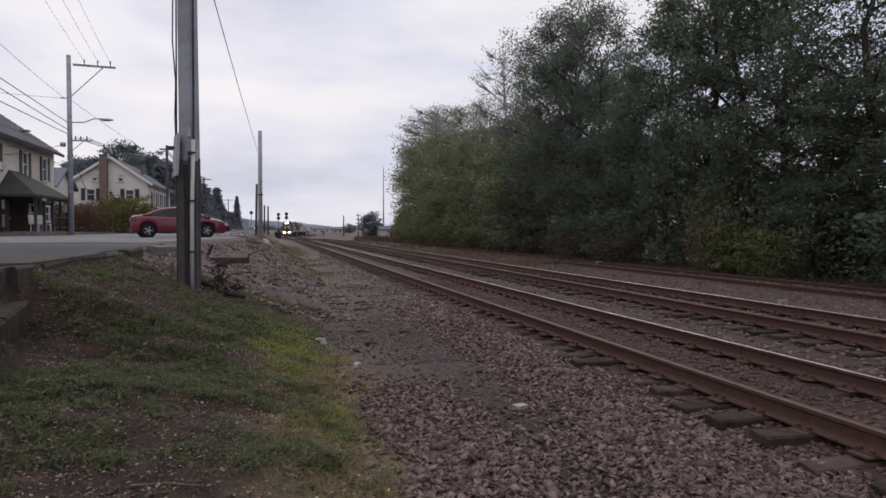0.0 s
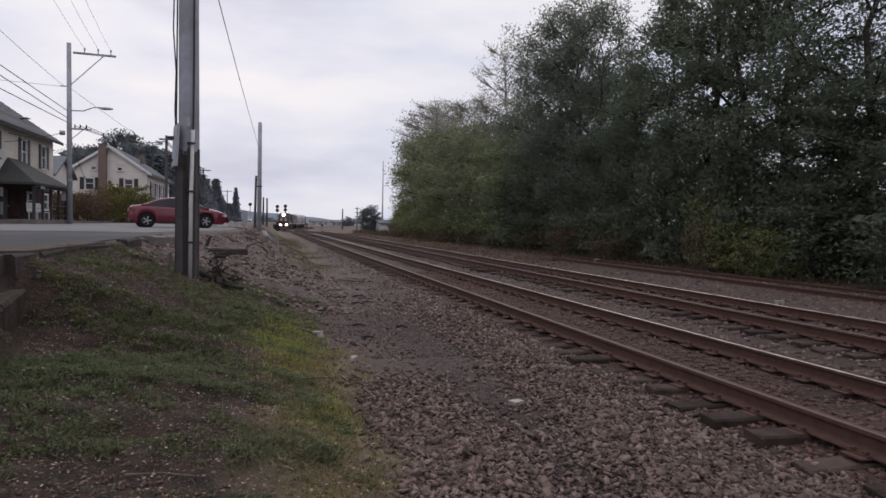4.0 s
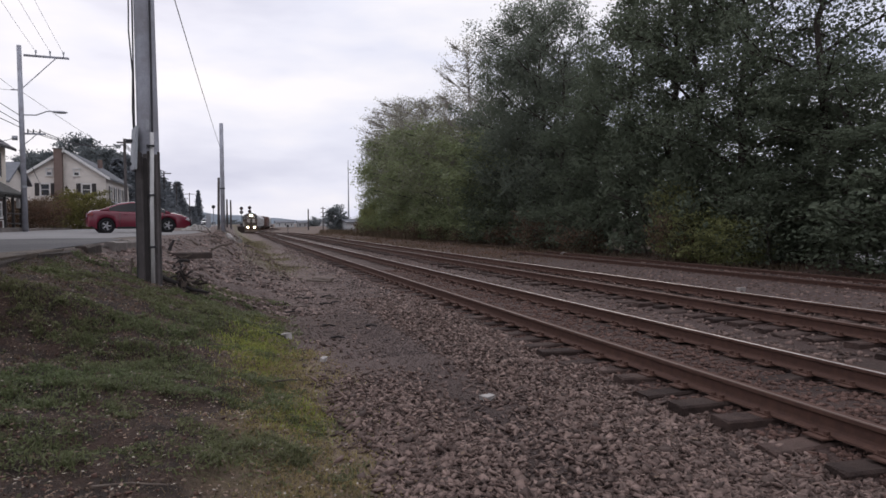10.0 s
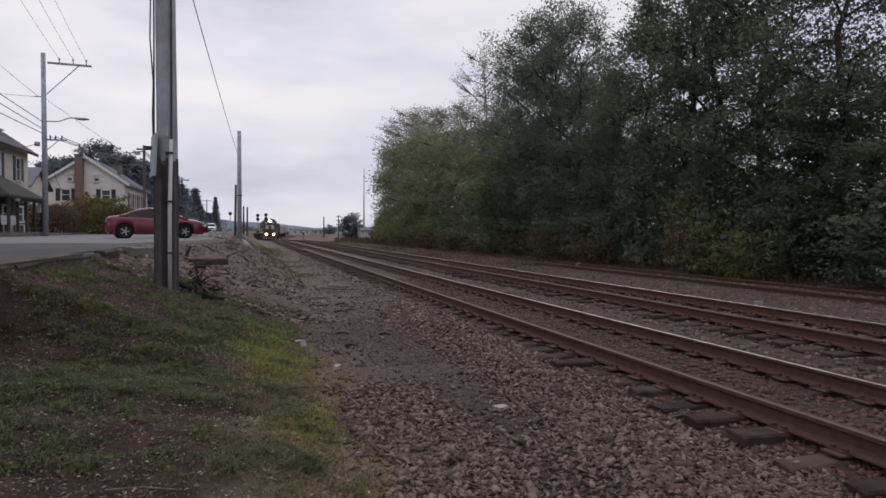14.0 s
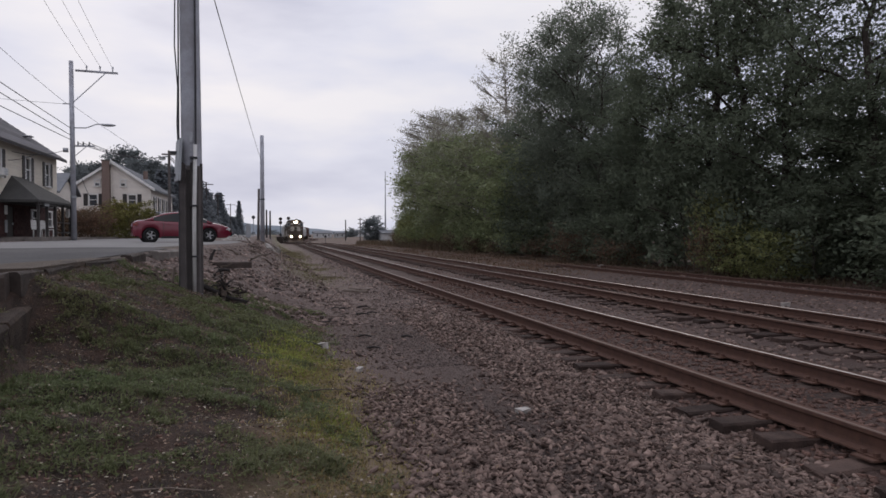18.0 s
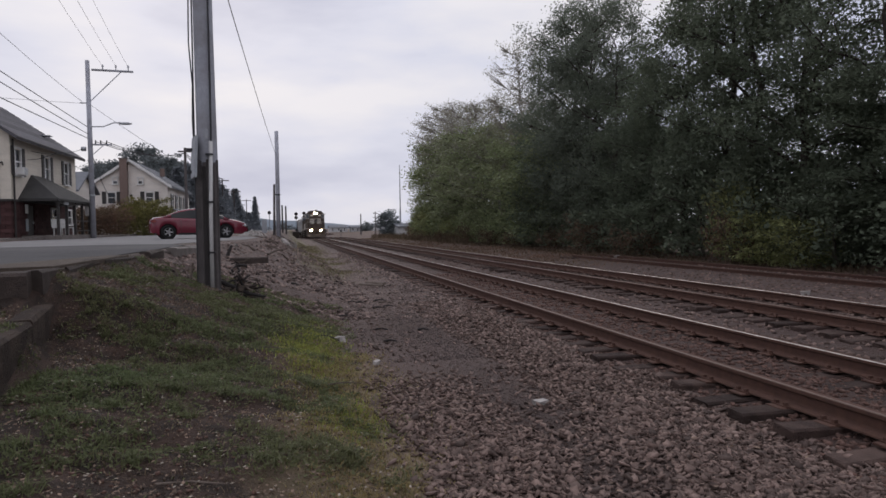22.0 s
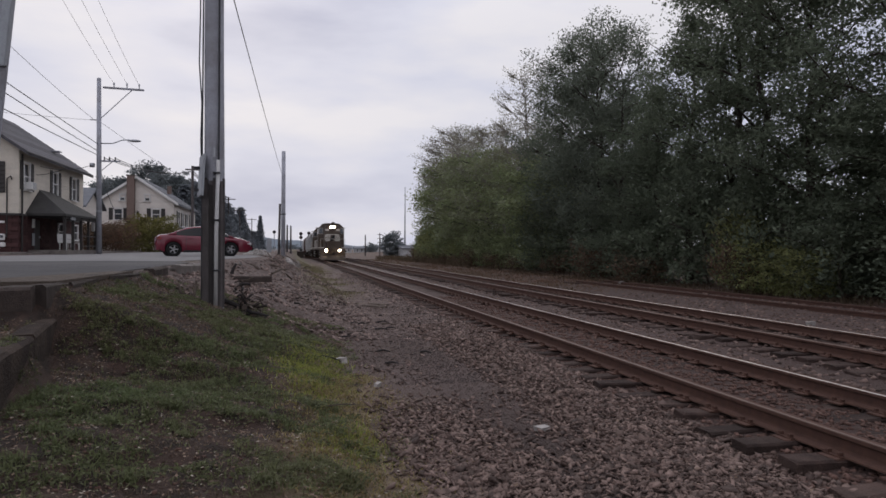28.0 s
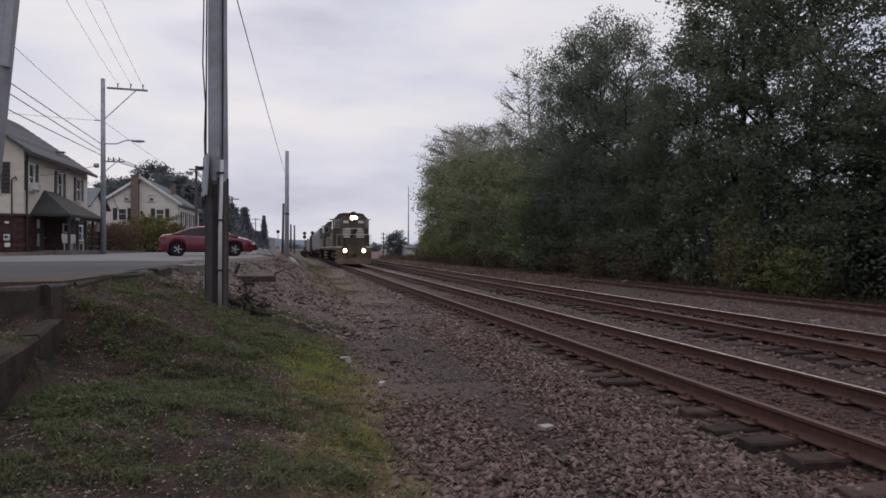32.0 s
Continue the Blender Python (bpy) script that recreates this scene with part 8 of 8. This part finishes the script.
def stick(pts, r, taper, label, name="branch", mat="dead_wood", category="branch"):
    bm = bmesh.new()
    add_path(bm, pts, r, 7, taper)
    return tagged(part(name, bm, M[mat]), label, category)


def on_land(x, y, dz=0.0):
    return (x, y, float(land(x, y)) + dz)


def dead_wood():
    r = random.Random(77)
    # heap of broken roots and branches beside the near pole
    s = empty("brush_heap", pose(*on_land(-0.74, 12.62, -0.03)), "tangled heap of broken roots and dead branches beside the pole", "brush heap")
    for k in range(46):
        a, e = r.uniform(0, 6.28), r.uniform(-0.3, 0.9)
        ln = r.uniform(0.14, 0.36)
        o = Vector((r.gauss(-0.08, 0.16), r.gauss(0, 0.14), abs(r.gauss(0.12, 0.24))))
        d = Vector((math.cos(a) * math.cos(e), math.sin(a) * math.cos(e), math.sin(e) * 0.9)) * ln
        bm = bmesh.new()
        add_path(bm, [o - d * 0.5, o + Vector((r.uniform(-0.04, 0.04), 0, r.uniform(-0.03, 0.05))), o + d * 0.5], r.uniform(0.009, 0.028), 6, r.uniform(0.005, 0.014))
        part("branch", bm, M[("dead_wood", "pole_dark", "timber")[k % 3]], s)
    for k in range(14):
        bm = box((r.gauss(-0.05, 0.2), r.gauss(-0.02, 0.12), abs(r.gauss(0.2, 0.2))), (r.uniform(0.05, 0.14), 0.025, r.uniform(0.04, 0.1)), pose(0, 0, 0, 0, r.uniform(-40, 40), 0), 0.006)
        part("bark_scrap", bm, M["dead_wood" if k % 2 else "stone_pale"], s)
    for x, y, h, lean in ((-1.72, 12.0, 0.2, -0.1), (-1.62, 12.3, 0.3, 0.05)):
        o = on_land(x, y, -0.1)
        stick([o, (x + lean * 0.4, y, o[2] + h * 0.55), (x + lean, y + 0.05, o[2] + h + 0.1)], 0.035, 0.018, "broken dead stem standing on the bank", "dead_stem", "dead_wood")
    p = part("plank", timber_mesh(1.15, 0.10, 0.17, 91), M["timber"])
    p.matrix_basis = pose(*on_land(-1.02, 18.9, 0.14), 0, 2, 88)
    tagged(p, "old dark plank lying on the stony slope", "plank")
    stick([on_land(-1.5, 18.8, 0.12), on_land(-1.45, 18.8, 0.28), on_land(-1.38, 18.8, 0.42)], 0.05, 0.03, "dark splintered stub at the end of a plank", mat="pole_dark")
    stick([on_land(-1.15, 12.6, 0.08), on_land(-0.65, 12.5, 0.1), on_land(-0.35, 12.6, 0.04)], 0.045, 0.02, "short dark log on the bank", "log", "pole_dark", "log")
    for i in range(18):
        y = r.uniform(22, 55)
        x = float(bank_edge(y)) + r.uniform(0.0, 1.9)
        a, ln = r.uniform(0, 6.28), r.uniform(0.4, 1.3)
        o = Vector(on_land(x, y, 0.06))
        q = Vector(on_land(x + math.cos(a) * ln, y + math.sin(a) * ln, r.choice((0.05, 0.05, 0.1, 0.3))))
        stick([o, o.lerp(q, 0.5) + Vector((0, 0, 0.06)), q], r.uniform(0.025, 0.055), 0.015, "grey dead branch lying on the bank", mat="dead_wood")
    for i in range(9):
        y = r.uniform(3.5, 12)
        x = r.uniform(-2.0, 0.6)
        a, ln = r.uniform(0, 6.28), r.uniform(0.2, 0.5)
        o, q = Vector(on_land(x, y, 0.02)), Vector(on_land(x + math.cos(a) * ln, y + math.sin(a) * ln, 0.03))
        stick([o, o.lerp(q, 0.5) + Vector((0, 0, 0.015)), q], 0.009, 0.004, "thin dry twig lying in the grass", "twig", category="twig")
    # scraps of wood strewn over the trodden earth
    for i in range(22):
        x, y = r.uniform(0.2, 2.3), r.uniform(8.6, 15.5)
        if i % 2:
            x, y = r.uniform(-0.6, 1.6), r.uniform(12.5, 20)
        a, ln = r.uniform(-0.7, 0.7), r.uniform(0.1, 0.34)
        o, q = Vector(on_land(x, y, 0.02)), Vector(on_land(x + math.cos(a) * ln, y + math.sin(a) * ln, 0.025))
        stick([o, o.lerp(q, 0.5) + Vector((0, 0, 0.02)), q], r.uniform(0.012, 0.03), 0.008, "scrap of broken wood on the trodden earth", "wood_scrap", r.choice(("dead_wood", "pole_dark", "pole_dark")), "wood scrap")
    # white-barked log and pale debris by the pole on the bank
    stick([(-0.1, 41, 0.75), (0.1, 40.7, 0.6), (0.35, 40.4, 0.3)], 0.14, 0.1, "pale broken log on the bank", "log", "pale_rock", "log")
    for i in range(7):
        single_stone(r.uniform(-0.4, 0.9), r.uniform(36, 48), r.uniform(0.12, 0.25), M["pale_rock"], "pale rubble stone on the bank", 20 + i)
    # old pieces of timber on the gravel
    for x, y, ln, rz in ((2.4, 19.2, 0.9, 40), (2.6, 19.8, 0.8, 35), (2.2, 26, 0.7, 60)):
        p = part("plank", timber_mesh(ln, 0.12, 0.05, int(y)), M["dead_wood"])
        p.matrix_basis = pose(*on_land(x, y, 0.04), 0, 0, rz)
        tagged(p, "short weathered board lying on the gravel", "plank")


dead_wood()


def lineside():
    """Small things along the line: equipment box, sign boards, switch stand."""
    b = empty("equipment_box", pose(1.9, 118, float(land(1.9, 118)) - 0.02), "dark trackside equipment box on the gravel", "equipment box")
    part("body", box((0, 0, 0.5), (1.1, 0.9, 1.0), bevel=0.03), M["loco_dirty"], b)
    part("lid", box((0, 0, 1.04), (1.2, 1.0, 0.08), bevel=0.02), M["dark_metal"], b)
    for x, y, h, w, hh, lab in ((-1.75, 62.5, 0.15, 0.45, 1.2, "pale rectangular board on a post by the road"), (-2.0, 96, 2.5, 0.5, 0.5, "small dark eight-sided sign on a tall post")):
        s = empty("sign", pose(x, y, 0.95), lab, "sign", "signs by the road")
        part("post", tube((0, 0, 0), (0, 0, h + hh), 0.05, 0.05, 8), M["metal"], s)
        if h < 1:
            part("panel", box((0, -0.06, h + hh / 2), (w, 0.03, hh), bevel=0.006), M["sign_grey"], s)
        else:
            part("panel", tube((0, -0.05, h + hh / 2), (0, -0.08, h + hh / 2), w / 2, w / 2, 8), M["dark_metal"], s)
    for x, y in ((9.9, 168), (12.2, 150), (2.4, 140)):
        s = empty("switch_stand", pose(x, y, float(land(x, y)) - 0.02), "dark low switch stand beside the track", "switch stand", "switch stands")
        part("base", box((0, 0, 0.15), (0.5, 0.6, 0.3), bevel=0.03), M["dark_metal"], s)
        part("mast", tube((0, 0, 0.2), (0, 0, 1.6), 0.05, 0.04, 8), M["dark_metal"], s)
        part("target", tube((0, -0.03, 1.7), (0, 0.03, 1.7), 0.28, 0.28, 14), M["dark_metal"], s)


lineside()



def rubble_pile():
    rs = np.random.RandomState(61)
    n = 420
    a, d = rs.uniform(0, 2 * np.pi, n), np.sqrt(rs.uniform(0, 1, n))
    x, y = -2.0 + np.cos(a) * d * 0.85, 45.0 + np.sin(a) * d * 0.7
    z = 1.0 + 0.38 * (1 - d) * rs.uniform(0.4, 1.0, n)
    ob = scatter_stones("rubble_pile", x, y, z, rs.uniform(0.04, 0.11, n), M["pale_rock"], 62, 0.8)
    tagged(ob, "low pile of pale broken stone beside the bank", "rubble", kind="stuff")


rubble_pile()


# ---- what moves ----
def train_front(t):
    """Distance along the track of the leading coupler."""
    return float(np.interp(t, FINE, FRONT))


# the train gathers speed slowly; the knots are smoothed
FINE = np.arange(0, 32.01, 0.25)
FRONT = np.interp(np.arange(-4, 36.01, 0.25), [-4, 0, 6, 12, 18, 22, 24, 28, 30, 32, 36], [217, 202.5, 180.5, 155, 128.5, 109.5, 99.5, 78.5, 67.2, 55.2, 31.0])
FRONT = np.convolve(FRONT, np.ones(17) / 17, "same")[16:16 + len(FINE)]


def on_track(y):
    x0, x1 = float(track_x(y - 4)), float(track_x(y + 4))
    z0, z1 = float(dip(y - 4)), float(dip(y + 4))
    return pose((x0 + x1) / 2, y, (z0 + z1) / 2, math.degrees(math.atan2(z1 - z0, 8)), 0, -math.degrees(math.atan2(x1 - x0, 8)))


ROAD_Y = [-150, 0, 28, 33, 40, 46, 80, 120, 140, 400]
ROAD_X = [-18.0, -15.0, -12.35, -11.7, -11.1, -10.3, -8.3, -6.4, -6.2, -6.2]


def suv_place(t):
    y = 40.4 - 14.9 * (t - 20.2)
    x = float(np.interp(y, ROAD_Y, ROAD_X))
    x1 = float(np.interp(y - 3, ROAD_Y, ROAD_X))
    return pose(x, y, 1.012, 0, 0, math.degrees(math.atan2(-3, x1 - x)))


def motions():
    times = [k * 1.0 for k in range(33)]
    for ob, back in TRAIN:
        walk(ob, [(t, on_track(train_front(t) + back)) for t in times])
    # wheelsets of the locomotives roll: about 80 degrees from row to row
    n = 270
    for w in WHEELSETS:
        c = w.matrix_basis.translation.copy()
        walk(w, [(32.0 * k / n, pose(*c, math.degrees((train_front(0) - train_front(32.0 * k / n)) / 0.5))) for k in range(n + 1)])
    walk(white_suv, [(t / 2, suv_place(t / 2)) for t in range(65)])
    # the white car's wheels, from its appearance close by until it has passed
    for w in [o for o in white_suv.children if o.name.startswith("wheel")]:
        c = w.matrix_basis.translation.copy()
        rate = 14.9 / 0.37
        rows, a, t = [(0.0, pose(*c))], 0.0, 18.9
        while t < 21.3:
            rows.append((t, pose(*c, 0, math.degrees(a), 0)))
            t += 1 / 30
            a += rate / 30
        rows.append((32.0, pose(*c, 0, math.degrees(a), 0)))
        walk(w, rows)


motions()
